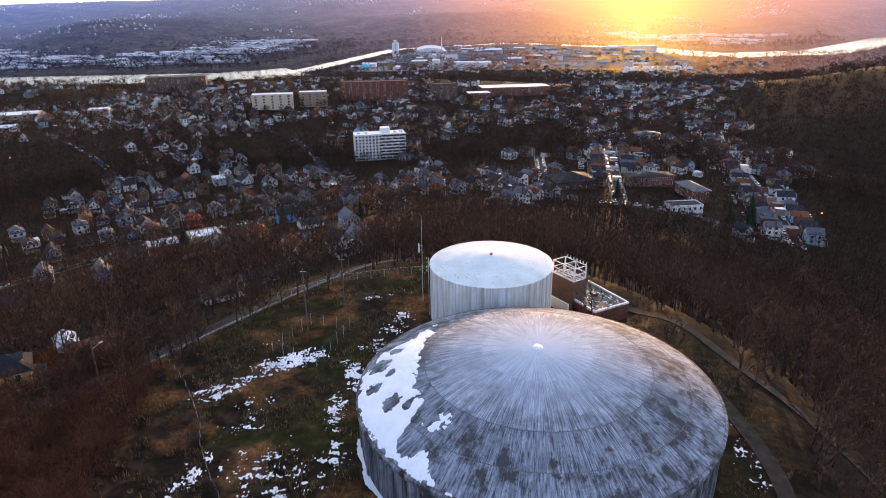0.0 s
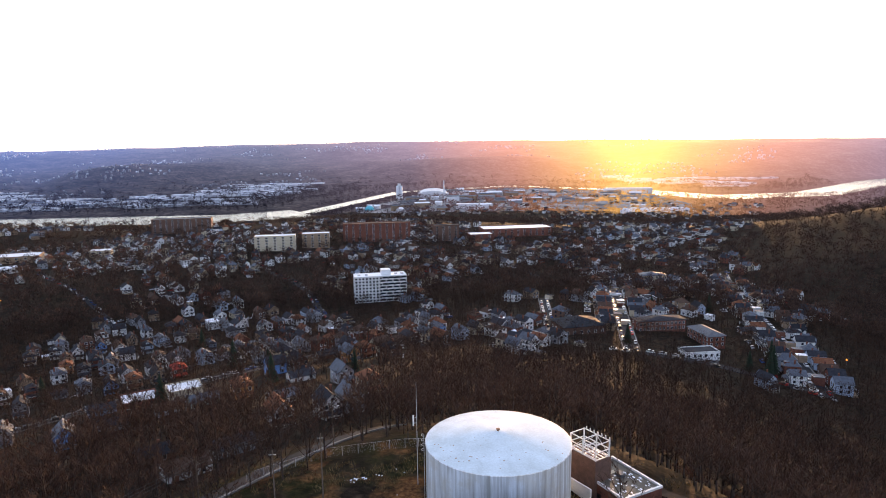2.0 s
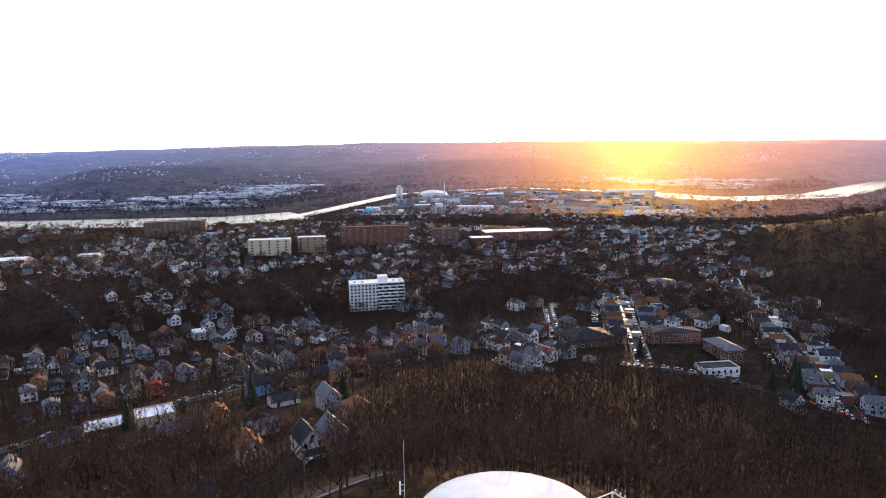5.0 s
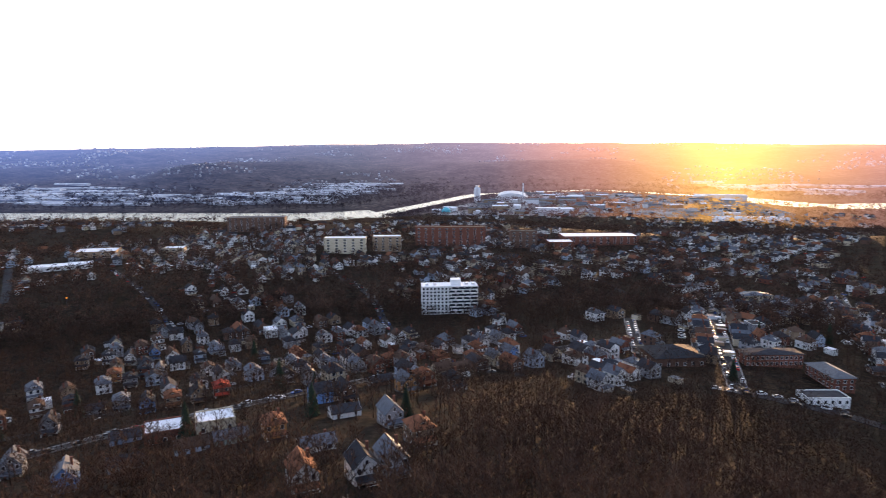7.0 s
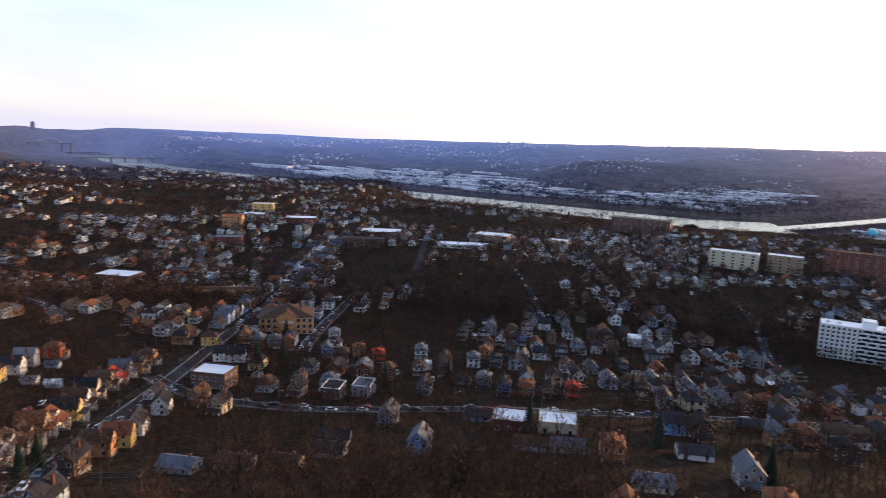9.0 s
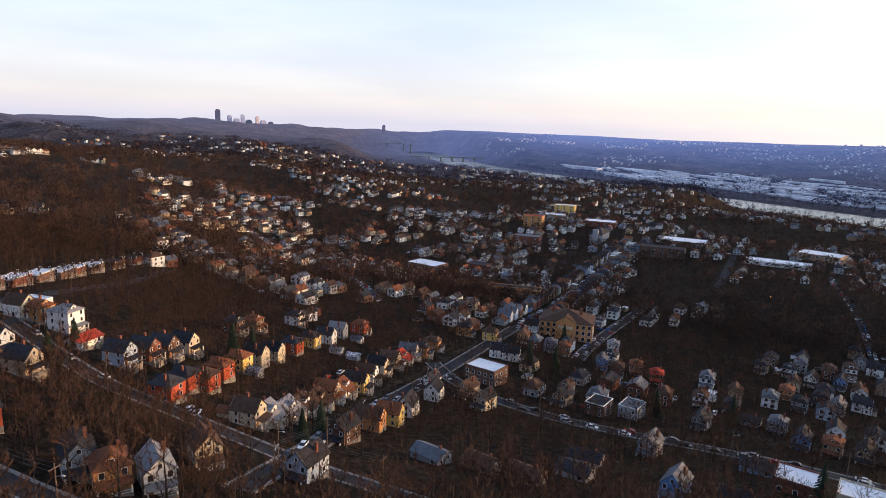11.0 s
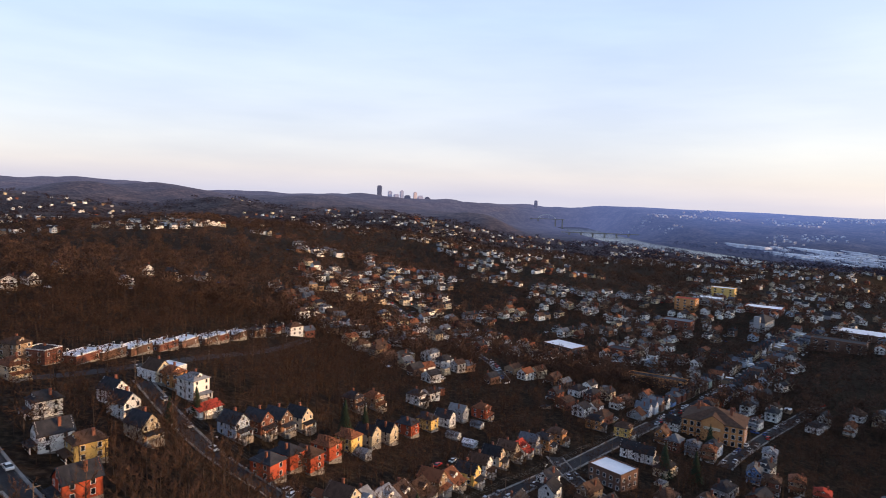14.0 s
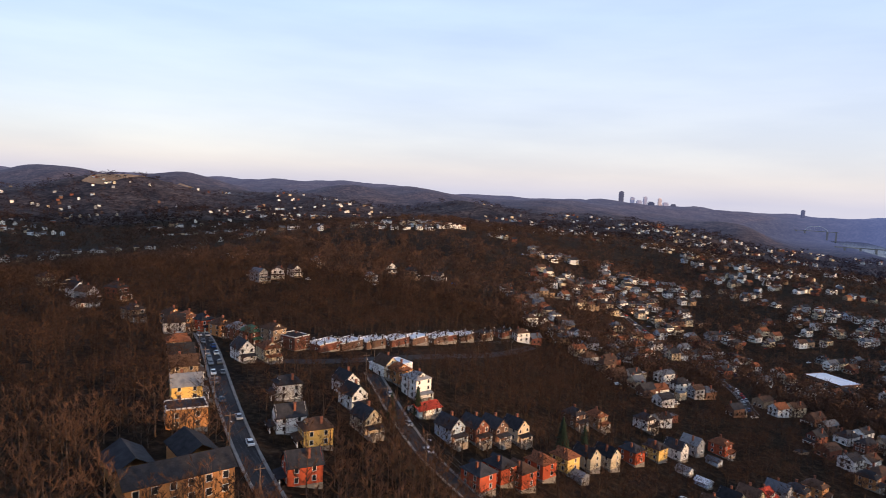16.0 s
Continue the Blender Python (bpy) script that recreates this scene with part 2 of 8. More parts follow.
WALLS = {
    "white": material("white_siding", (0.60, 0.61, 0.60), (0.82, 0.82, 0.80), 2.0, 0.7, 0.2, 0.15, stretch=(0.4, 0.4, 5)),
    "cream": material("cream_siding", (0.42, 0.36, 0.26), (0.62, 0.54, 0.40), 2.0, 0.75, 0.2, 0.20, stretch=(0.4, 0.4, 5)),
    "yellow": material("yellow_siding", (0.58, 0.38, 0.10), (0.74, 0.50, 0.16), 2.0, 0.7, 0.2, 0.08, stretch=(0.4, 0.4, 5)),
    "blue": material("blue_siding", (0.10, 0.22, 0.48), (0.16, 0.32, 0.62), 2.0, 0.7, 0.2, 0.10, stretch=(0.4, 0.4, 5)),
    "paleblue": material("pale_blue_siding", (0.30, 0.38, 0.50), (0.46, 0.54, 0.64), 2.0, 0.75, 0.2, 0.10, stretch=(0.4, 0.4, 5)),
    "grey": material("grey_siding", (0.20, 0.21, 0.23), (0.34, 0.35, 0.37), 2.0, 0.75, 0.2, 0.15, stretch=(0.4, 0.4, 5)),
    "bluegrey": material("slate_blue_siding", (0.18, 0.24, 0.34), (0.28, 0.34, 0.44), 2.0, 0.75, 0.2, 0.15, stretch=(0.4, 0.4, 5)),
    "green": material("pale_green_siding", (0.30, 0.38, 0.34), (0.42, 0.50, 0.45), 2.0, 0.75, 0.2, 0.1, stretch=(0.4, 0.4, 5)),
    "tan": material("tan_brick", (0.22, 0.155, 0.105), (0.34, 0.25, 0.17), 1.2, 0.9, 0.4, 0.15),
    "brown": material("brown_brick", (0.09, 0.056, 0.043), (0.17, 0.10, 0.075), 1.2, 0.9, 0.4, 0.15),
    "brick": material("dark_red_brick", (0.12, 0.047, 0.035), (0.21, 0.085, 0.058), 1.2, 0.9, 0.4, 0.15),
    "red": material("bright_red_brick", (0.32, 0.060, 0.030), (0.46, 0.105, 0.050), 1.2, 0.9, 0.4, 0.12),
    "orange": material("orange_brick", (0.36, 0.17, 0.07), (0.50, 0.26, 0.11), 1.2, 0.9, 0.4, 0.12),
    "tudor": material("timbered_stucco", (0.50, 0.40, 0.28), (0.66, 0.55, 0.40), 1.5, 0.9, 0.3, 0.1),
}
ROOFS = {
    "slate": material("dark_shingle", (0.016, 0.017, 0.021), (0.044, 0.045, 0.052), 1.5, 0.85, 0.6, 0.30),
    "bluegrey": material("blue_grey_shingle", (0.040, 0.048, 0.062), (0.095, 0.108, 0.132), 1.5, 0.70, 0.6, 0.25),
    "grey": material("light_grey_shingle", (0.13, 0.135, 0.145), (0.25, 0.256, 0.27), 1.5, 0.85, 0.6, 0.2),
    "brown": material("brown_shingle", (0.045, 0.028, 0.020), (0.10, 0.060, 0.043), 1.5, 0.8, 0.6, 0.25),
    "rust": material("rust_red_shingle", (0.12, 0.048, 0.026), (0.22, 0.088, 0.045), 1.5, 0.8, 0.6, 0.2),
    "red": material("red_tile_roof", (0.26, 0.035, 0.022), (0.42, 0.06, 0.035), 1.2, 0.75, 0.6, 0.15),
    "green": material("green_shingle", (0.03, 0.09, 0.06), (0.07, 0.16, 0.11), 1.5, 0.8, 0.6, 0.15),
    "snow": material("white_roof_membrane", (0.66, 0.68, 0.72), (0.84, 0.85, 0.88), 3.0, 0.6, 0.15, 0.06),
}
WHITE_TRIM = material("white_trim", (0.66, 0.66, 0.64), (0.80, 0.80, 0.78), 1.0, 0.6, 0.1)
GLASS = glassy("window_glass", (0.02, 0.024, 0.03))
BLOCK = material("stone_foundation", (0.16, 0.15, 0.14), (0.30, 0.28, 0.26), 0.8, 0.9, 0.5)
CHIMNEY = material("chimney_brick", (0.12, 0.05, 0.035), (0.22, 0.095, 0.065), 0.5, 0.9, 0.5, 0.2)
DOOR = material("painted_door", (0.10, 0.05, 0.03), (0.22, 0.10, 0.06), 0.8, 0.5, 0.1, 0.5)
WOOD = material("grey_porch_boards", (0.16, 0.14, 0.12), (0.30, 0.27, 0.24), 0.8, 0.8, 0.3)
ASPHALT = material("asphalt", (0.016, 0.016, 0.019), (0.042, 0.042, 0.046), 6.0, 0.80, 0.2, place="World")
CONCRETE = material("pavement_concrete", (0.13, 0.126, 0.122), (0.26, 0.252, 0.242), 3.0, 0.9, 0.2, place="World")
TRACK = material("gravel_track", (0.020, 0.016, 0.014), (0.060, 0.050, 0.042), 1.5, 0.95, 0.5, place="World")
SNOW = material("old_snow", (0.72, 0.76, 0.82), (0.86, 0.88, 0.92), 2.0, 0.6, 0.5, place="World")
STEEL = material("galvanised_steel", (0.45, 0.46, 0.48), (0.66, 0.67, 0.70), 0.6, 0.45, 0.1, metal=0.5)
DARK_STEEL = material("dark_steel", (0.05, 0.05, 0.055), (0.11, 0.11, 0.115), 0.6, 0.5, 0.1, metal=0.3)
POLE_WOOD = material("weathered_pole_wood", (0.09, 0.065, 0.05), (0.18, 0.14, 0.11), 0.5, 0.9, 0.4)
BARK = material("grey_brown_bark", (0.030, 0.022, 0.018), (0.085, 0.062, 0.050), 0.8, 0.95, 0.6, 0.25)
TWIGS = material("bare_twigs", (0.018, 0.011, 0.008), (0.098, 0.055, 0.037), 9.0, 0.95, 0.0, 0.30, island=False, place="World")
THICKET = material("reddish_brush", (0.050, 0.021, 0.013), (0.145, 0.062, 0.036), 6.0, 0.95, 0.0, 0.25, island=True, place="World")
TWIGS_FAR = material("bare_woodland", (0.018, 0.012, 0.010), (0.100, 0.058, 0.041), 18.0, 0.95, 0.0, 0.35, island=True, place="World")
NEEDLES = material("dark_evergreen", (0.010, 0.018, 0.012), (0.030, 0.045, 0.026), 1.0, 0.9, 0.0, 0.2)
# ---------------------------------------------------------------- shapes
class Shape:
    """Points and faces gathered for one mesh; each face names its material's slot."""

    def __init__(self):
        self.v, self.f, self.s = [], [], []

    def face(self, pts, slot=0):
        k = len(self.v)
        self.v += [tuple(p) for p in pts]
        self.f.append(tuple(range(k, k + len(pts))))
        self.s.append(slot)

    def solid(self, low, high, slot=0, cap=None):
        """A solid between two rings of as many points."""
        k, n = len(self.v), len(low)
        self.v += [tuple(p) for p in low] + [tuple(p) for p in high]
        for i in range(n):
            j = (i + 1) % n
            self.f.append((k + i, k + j, k + n + j, k + n + i))
            self.s.append(slot)
        self.f.append(tuple(k + i for i in reversed(range(n))))
        self.f.append(tuple(k + n + i for i in range(n)))
        self.s += [slot, slot if cap is None else cap]

    def box(self, x0, x1, y0, y1, z0, z1, slot=0, cap=None):
        self.solid([(x0, y0, z0), (x1, y0, z0), (x1, y1, z0), (x0, y1, z0)], [(x0, y0, z1), (x1, y0, z1), (x1, y1, z1), (x0, y1, z1)], slot, cap)

    def tube(self, a, b, ra, rb, n=6, slot=0):
        a, b = Vector(a), Vector(b)
        w = (b - a).normalized()
        u = w.orthogonal().normalized()
        t = w.cross(u)
        ring = [(math.cos(6.28318 * i / n), math.sin(6.28318 * i / n)) for i in range(n)]
        self.solid([a + (u * c + t * s) * ra for c, s in ring], [b + (u * c + t * s) * rb for c, s in ring], slot)

    def slab(self, pts, thick, slot=0):
        """A roof plane with thickness, its upper side through pts."""
        self.solid([(p[0], p[1], p[2] - thick) for p in pts], pts, slot)

    def mesh(self, name, mats, smooth_faces=False):
        me = bpy.data.meshes.new(name)
        me.from_pydata(self.v, [], self.f)
        for m in mats:
            me.materials.append(m)
        me.polygons.foreach_set("material_index", self.s)
        if smooth_faces:
            me.polygons.foreach_set("use_smooth", [True] * len(self.f))
        me.update()
        return me


def part(name, shape, mats, parent, label="", at=None, smooth_faces=False):
    mats = mats if isinstance(mats, (list, tuple)) else [mats]
    me = shape if isinstance(shape, bpy.types.Mesh) else shape.mesh(name, mats, smooth_faces)
    ob = new(name, me)
    ob.parent = parent
    if at is not None:
        ob.matrix_basis = at
    return tagged(ob, label) if label else ob


def thing(name, label, category, group="", kind="", at=None):
    ob = new(name)
    ob.empty_display_size = 0.3
    if at is not None:
        ob.matrix_basis = at
    return tagged(ob, label, category, group, kind)


def piece(name, shape, mats, label, category="", group="", kind="", at=None, smooth_faces=False):
    ob = part(name, shape, mats, None, "", at, smooth_faces)
    return tagged(ob, label, category, group, kind)


def big_mesh(name, verts, faces, mats, slots=None):
    """A mesh from arrays, for what is too much for lists."""
    me = bpy.data.meshes.new(name)
    verts, faces = np.asarray(verts, np.float32), np.asarray(faces, np.int32)
    k = faces.shape[1]
    me.vertices.add(len(verts)), me.loops.add(faces.size), me.polygons.add(len(faces))
    me.vertices.foreach_set("co", verts.ravel())
    me.loops.foreach_set("vertex_index", faces.ravel())
    me.polygons.foreach_set("loop_start", np.arange(0, faces.size, k, dtype=np.int32))
    me.polygons.foreach_set("loop_total", np.full(len(faces), k, dtype=np.int32))
    for m in mats:
        me.materials.append(m)
    if slots is not None:
        me.polygons.foreach_set("material_index", np.asarray(slots, np.int32))
    me.update(calc_edges=True)
    return me


def ground_at(x, y):
    return float(height(x, y))
# ---------------------------------------------------------------- ground, water, distance
def ground_material():
    m = bpy.data.materials.new("winter_ground")
    m.use_nodes = True
    n, l = m.node_tree.nodes, m.node_tree.links
    b = n["Principled BSDF"]
    b.inputs["Roughness"].default_value = 0.95
    b.inputs["Specular IOR Level"].default_value = 0.05
    pos = n.new("ShaderNodeNewGeometry").outputs["Position"]

    def noise_tex(size, detail, rough=0.55):
        t = n.new("ShaderNodeTexNoise")
        t.inputs["Scale"].default_value, t.inputs["Detail"].default_value, t.inputs["Roughness"].default_value = 1.0 / size, detail, rough
        l.new(pos, t.inputs["Vector"])
        return t.outputs["Fac"]

    def ramp(fac, stops):
        r = n.new("ShaderNodeValToRGB")
        e = r.color_ramp.elements
        e[0].position, e[0].color = stops[0][0], (*stops[0][1], 1)
        e[1].position, e[1].color = stops[-1][0], (*stops[-1][1], 1)
        for p, c in stops[1:-1]:
            q = e.new(p)
            q.color = (*c, 1)
        l.new(fac, r.inputs["Fac"])
        return r.outputs["Color"]

    def mix(fac, a, c, kind="MIX"):
        x = n.new("ShaderNodeMix")
        x.data_type, x.blend_type = "RGBA", kind
        if isinstance(fac, float):
            x.inputs["Factor"].default_value = fac
        else:
            l.new(fac, x.inputs["Factor"])
        l.new(a, x.inputs["A"]), l.new(c, x.inputs["B"])
        return x.outputs["Result"]

    litter = ramp(noise_tex(2.2, 8), [(0.3, (0.008, 0.0055, 0.0042)), (0.5, (0.020, 0.014, 0.010)), (0.72, (0.056, 0.040, 0.028))])
    grass = ramp(noise_tex(1.6, 8), [(0.3, (0.012, 0.014, 0.005)), (0.55, (0.030, 0.030, 0.010)), (0.75, (0.062, 0.055, 0.022))])
    where = ramp(noise_tex(22.0, 8, 0.7), [(0.44, (0, 0, 0)), (0.56, (1, 1, 1))])
    sep = n.new("ShaderNodeSeparateColor")
    l.new(where, sep.inputs["Color"])
    # grass on the mown yard, and only in scraps elsewhere
    off = n.new("ShaderNodeVectorMath")
    off.operation = "DISTANCE"
    off.inputs[1].default_value = (-8, 95, 30)
    l.new(pos, off.inputs[0])
    mown = n.new("ShaderNodeMapRange")
    mown.inputs["From Min"].default_value, mown.inputs["From Max"].default_value, mown.inputs["To Min"].default_value, mown.inputs["To Max"].default_value = 48, 66, 1.0, 0.09
    l.new(off.outputs["Value"], mown.inputs["Value"])
    share = n.new("ShaderNodeMath")
    share.operation = "MULTIPLY"
    l.new(sep.outputs["Red"], share.inputs[0]), l.new(mown.outputs["Result"], share.inputs[1])
    colour = mix(share.outputs[0], litter, grass)
    rusty = ramp(noise_tex(9.0, 6), [(0.52, (0, 0, 0)), (0.64, (1, 1, 1))])
    sep2 = n.new("ShaderNodeSeparateColor")
    l.new(rusty, sep2.inputs["Color"])
    weeds = ramp(noise_tex(0.7, 6), [(0.3, (0.060, 0.022, 0.010)), (0.7, (0.22, 0.115, 0.046))])
    rank = n.new("ShaderNodeMath")
    rank.operation = "MULTIPLY"
    l.new(sep2.outputs["Red"], rank.inputs[0]), l.new(mown.outputs["Result"], rank.inputs[1])
    colour = mix(rank.outputs[0], colour, weeds)
    tufts = ramp(noise_tex(7.0, 8, 0.75), [(0.36, (0.35, 0.33, 0.33)), (0.62, (1.25, 1.2, 1.15))])
    colour = mix(0.8, colour, tufts, "MULTIPLY")
    l.new(colour, b.inputs["Base Color"])
    bp = n.new("ShaderNodeBump")
    bp.inputs["Strength"].default_value, bp.inputs["Distance"].default_value = 0.8, 0.25
    l.new(noise_tex(0.9, 6), bp.inputs["Height"]), l.new(bp.outputs["Normal"], b.inputs["Normal"])
    return m


GROUND = ground_material()


def polar_sheet(r0, r1, rings, spokes, drop=0.0):
    """Points and quads of a ring of land round the yard, closer together near the middle."""
    rr = r0 + (r1 - r0) * (np.exp(np.linspace(0, 1, rings) * 5.2) - 1) / (math.exp(5.2) - 1) if r0 == 0 else np.geomspace(r0, r1, rings)
    aa = np.linspace(0, 2 * math.pi, spokes, endpoint=False)
    R, A = np.meshgrid(rr, aa, indexing="ij")
    x, y = R * np.cos(A) - 60, R * np.sin(A) + 120
    v = np.stack([x, y, height(x, y) - drop], -1).reshape(-1, 3)
    i, j = np.meshgrid(np.arange(rings - 1), np.arange(spokes), indexing="ij")
    j2 = (j + 1) % spokes
    f = np.stack([i * spokes + j, (i + 1) * spokes + j, (i + 1) * spokes + j2, i * spokes + j2], -1).reshape(-1, 4)
    return v, f


v, f = polar_sheet(0, 1560, 250, 370)
me = big_mesh("ground", v, f, [GROUND])
me.polygons.foreach_set("use_smooth", [True] * len(f))
tagged(new("ground", me), "brown winter hillside of leaf litter and dull grass", "ground", kind="structure")


def painted_haze_material(name, dark, light, haze_most=1.0):
    """Far land with evening haze painted in as emission: blue away from the sun and amber under it, more the farther
    off.
    """
    m = bpy.data.materials.new(name)
    m.use_nodes = True
    n, l = m.node_tree.nodes, m.node_tree.links
    b = n["Principled BSDF"]
    b.inputs["Roughness"].default_value, b.inputs["Specular IOR Level"].default_value = 1.0, 0.05

    def maths(kind, a, c=None):
        q = n.new("ShaderNodeMath")
        q.operation = kind
        for k, v in enumerate((a, c)):
            if isinstance(v, float):
                q.inputs[k].default_value = v
            elif v is not None:
                l.new(v, q.inputs[k])
        return q.outputs[0]

    def ramp(fac, stops):
        r = n.new("ShaderNodeValToRGB")
        e = r.color_ramp.elements
        e[0].position, e[0].color = stops[0][0], (*stops[0][1], 1)
        e[1].position, e[1].color = stops[-1][0], (*stops[-1][1], 1)
        for p, c in stops[1:-1]:
            e.new(p).color = (*c, 1)
        l.new(fac, r.inputs["Fac"])
        return r.outputs["Color"]

    pos = n.new("ShaderNodeNewGeometry").outputs["Position"]
    tex = []
    for size, detail in ((90.0, 8), (14.0, 4)):
        t = n.new("ShaderNodeTexNoise")
        t.inputs["Scale"].default_value, t.inputs["Detail"].default_value, t.inputs["Roughness"].default_value = 1.0 / size, detail, 0.75
        l.new(pos, t.inputs["Vector"])
        tex.append(t.outputs["Fac"])
    both = maths("ADD", maths("MULTIPLY", tex[0], 0.5), maths("MULTIPLY", tex[1], 0.5))
    l.new(ramp(both, [(0.42, dark), (0.52, tuple(0.6 * p + 0.4 * q for p, q in zip(dark, light))), (0.60, light)]), b.inputs["Base Color"])
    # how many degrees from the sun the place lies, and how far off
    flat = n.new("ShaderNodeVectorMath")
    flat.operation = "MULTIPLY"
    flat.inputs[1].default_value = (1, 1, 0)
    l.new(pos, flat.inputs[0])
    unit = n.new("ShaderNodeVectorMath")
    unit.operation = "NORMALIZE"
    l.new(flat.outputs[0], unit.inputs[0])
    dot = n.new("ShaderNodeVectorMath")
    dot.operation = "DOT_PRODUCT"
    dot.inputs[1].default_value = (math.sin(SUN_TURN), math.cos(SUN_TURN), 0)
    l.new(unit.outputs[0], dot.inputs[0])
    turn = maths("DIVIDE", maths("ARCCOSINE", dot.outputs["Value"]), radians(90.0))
    # haze and sun glow painted into the emission, by angle from the sun
    haze_glow = ramp(turn, [(0.0, (1.5, 0.80, 0.20)), (0.05, (1.0, 0.48, 0.19)), (0.11, (0.66, 0.30, 0.22)), (0.21, (0.26, 0.19, 0.27)), (0.34, (0.125, 0.14, 0.245)), (0.55, (0.10, 0.155, 0.38)), (0.80, (0.115, 0.18, 0.46)), (1.0, (0.085, 0.088, 0.155))])
    l.new(haze_glow, b.inputs["Emission Color"])
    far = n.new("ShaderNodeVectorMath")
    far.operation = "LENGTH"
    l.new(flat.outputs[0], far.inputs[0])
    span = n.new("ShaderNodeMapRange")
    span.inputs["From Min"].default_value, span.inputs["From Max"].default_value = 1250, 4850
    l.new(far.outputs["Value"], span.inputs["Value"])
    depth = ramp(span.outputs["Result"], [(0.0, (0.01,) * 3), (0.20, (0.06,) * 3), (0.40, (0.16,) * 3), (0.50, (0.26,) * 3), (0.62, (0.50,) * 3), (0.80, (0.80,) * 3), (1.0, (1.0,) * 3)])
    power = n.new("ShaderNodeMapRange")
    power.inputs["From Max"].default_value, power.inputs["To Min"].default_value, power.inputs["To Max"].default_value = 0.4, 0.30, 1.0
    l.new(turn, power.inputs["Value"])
    l.new(maths("MULTIPLY", maths("POWER", depth, power.outputs["Result"]), haze_most), b.inputs["Emission Strength"])
    return m


# all four carry the painted haze in their emission
HAZE = painted_haze_material("far_hills_painted_haze", (0.007, 0.006, 0.006), (0.098, 0.074, 0.066))
PALE_FAR = painted_haze_material("far_pale_buildings", (0.30, 0.31, 0.34), (0.74, 0.76, 0.80), 0.8)
HOUSE_FAR = painted_haze_material("far_house_walls", (0.09, 0.09, 0.10), (0.42, 0.43, 0.46), 0.8)
WOODS_FAR = painted_haze_material("far_bare_woods", (0.012, 0.008, 0.007), (0.045, 0.028, 0.022), 0.8)
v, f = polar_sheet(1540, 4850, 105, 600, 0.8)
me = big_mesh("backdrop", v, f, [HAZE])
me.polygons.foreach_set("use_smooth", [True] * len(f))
tagged(new("backdrop", me), "far wooded hills with evening haze painted on", "hills", kind="structure")

# the river: a strip of still water between its banks
WATERY = material("river_water", (0.020, 0.024, 0.028), (0.035, 0.040, 0.045), 60.0, 0.22, 0.05, place="World", fine=40)
s = Shape()
for k in range(len(RIVER) - 1):
    (ax, ay), (bx, by) = RIVER[k], RIVER[k + 1]
    ax, ay, bx, by = max(ax, -4500), ay, min(bx, 4000), by
    nx, ny = -(by - ay), bx - ax
    q = (100 if bx <= -330 else 26 if ax < 600 else 70) / math.hypot(nx, ny)
    s.face([(ax - nx * q, ay - ny * q, WATER + 0.02 * k), (bx - nx * q, by - ny * q, WATER + 0.02 * k), (bx + nx * q, by + ny * q, WATER + 0.02 * k), (ax + nx * q, ay + ny * q, WATER + 0.02 * k)])
piece("water", s, [WATERY], "broad still river shining under the evening sky", "river", kind="structure")


# ---------------------------------------------------------------- streets
STREETS = {
    "street_bungalows": (5.6, [(-125, 98), (-154, 117), (-190, 140), (-229, 172), (-271, 217), (-330, 285)]),
    "street_far": (5.0, [(-330, 285), (-393, 358), (-496, 470), (-593, 600)]),
    "street_cross": (5.4, [(-250, 37), (-220, 54), (-202, 66), (-194, 73), (-179, 89), (-162, 104), (-142, 118), (-131, 128), (-104, 148)]),
    "street_school": (6.5, [(-272, 205), (-247, 204), (-224, 210), (-196, 224), (-176, 238), (-148, 262), (-128, 276), (-98, 292), (-60, 330), (-27, 373), (20, 410), (72, 440)]),
    "street_ridge": (5.2, [(-262, -42), (-241, -26), (-196, 4), (-161, 29), (-140, 46), (-115, 68), (-98, 88)]),
    "street_rows": (5.5, [(-235, -5), (-246, 15), (-280, 38), (-320, 55), (-367, 74), (-420, 92)]),
    "street_valley": (8.0, [(150, 557), (134, 480), (122, 427), (106, 350)]),
    "street_east": (7.5, [(275, 620), (264, 589), (227, 466), (211, 397), (201, 354), (190, 312)]),
    "street_lane": (6.0, [(83, 500), (77, 450), (71, 396)]),
    "street_tower": (5.5, [(-180, 690), (-158, 653), (-126, 603), (-103, 556), (-87, 502), (-70, 470)]),
    "street_slope": (4.5, [(-380, 640), (-335, 587), (-268, 519), (-213, 452), (-196, 432)]),
    "street_school_side": (5.5, [(-272, 290), (-288, 307), (-332, 364), (-372, 427)]),
    "street_stores": (7.0, [(-384, 508), (-400, 528), (-486, 637)]),
    "street_west": (5.5, [(-562, 72), (-515, 93), (-482, 111), (-455, 124)]),
    "street_brow": (5.0, [(-660, 168), (-598, 190), (-539, 212), (-459, 223), (-397, 218)]),
    "street_store": (7.0, [(96, 352), (106, 350), (130, 344), (156, 338), (190, 316)]),
    "street_works": (5.0, [(70, 740), (83, 649), (96, 600)]),
    "street_hill": (4.6, [(-66, 90), (-54, 111), (-45, 123), (-32, 139), (-20, 156), (-8, 170)]),
    "drive_yard": (2.6, [(46.2, 96), (46.8, 87), (47.6, 77), (47.0, 66), (41, 50), (20, 38)]),
    "drive_woods": (2.2, [(41, 137), (50.5, 119), (53.8, 101), (59.4, 89), (66.2, 74), (76, 48)]),
}


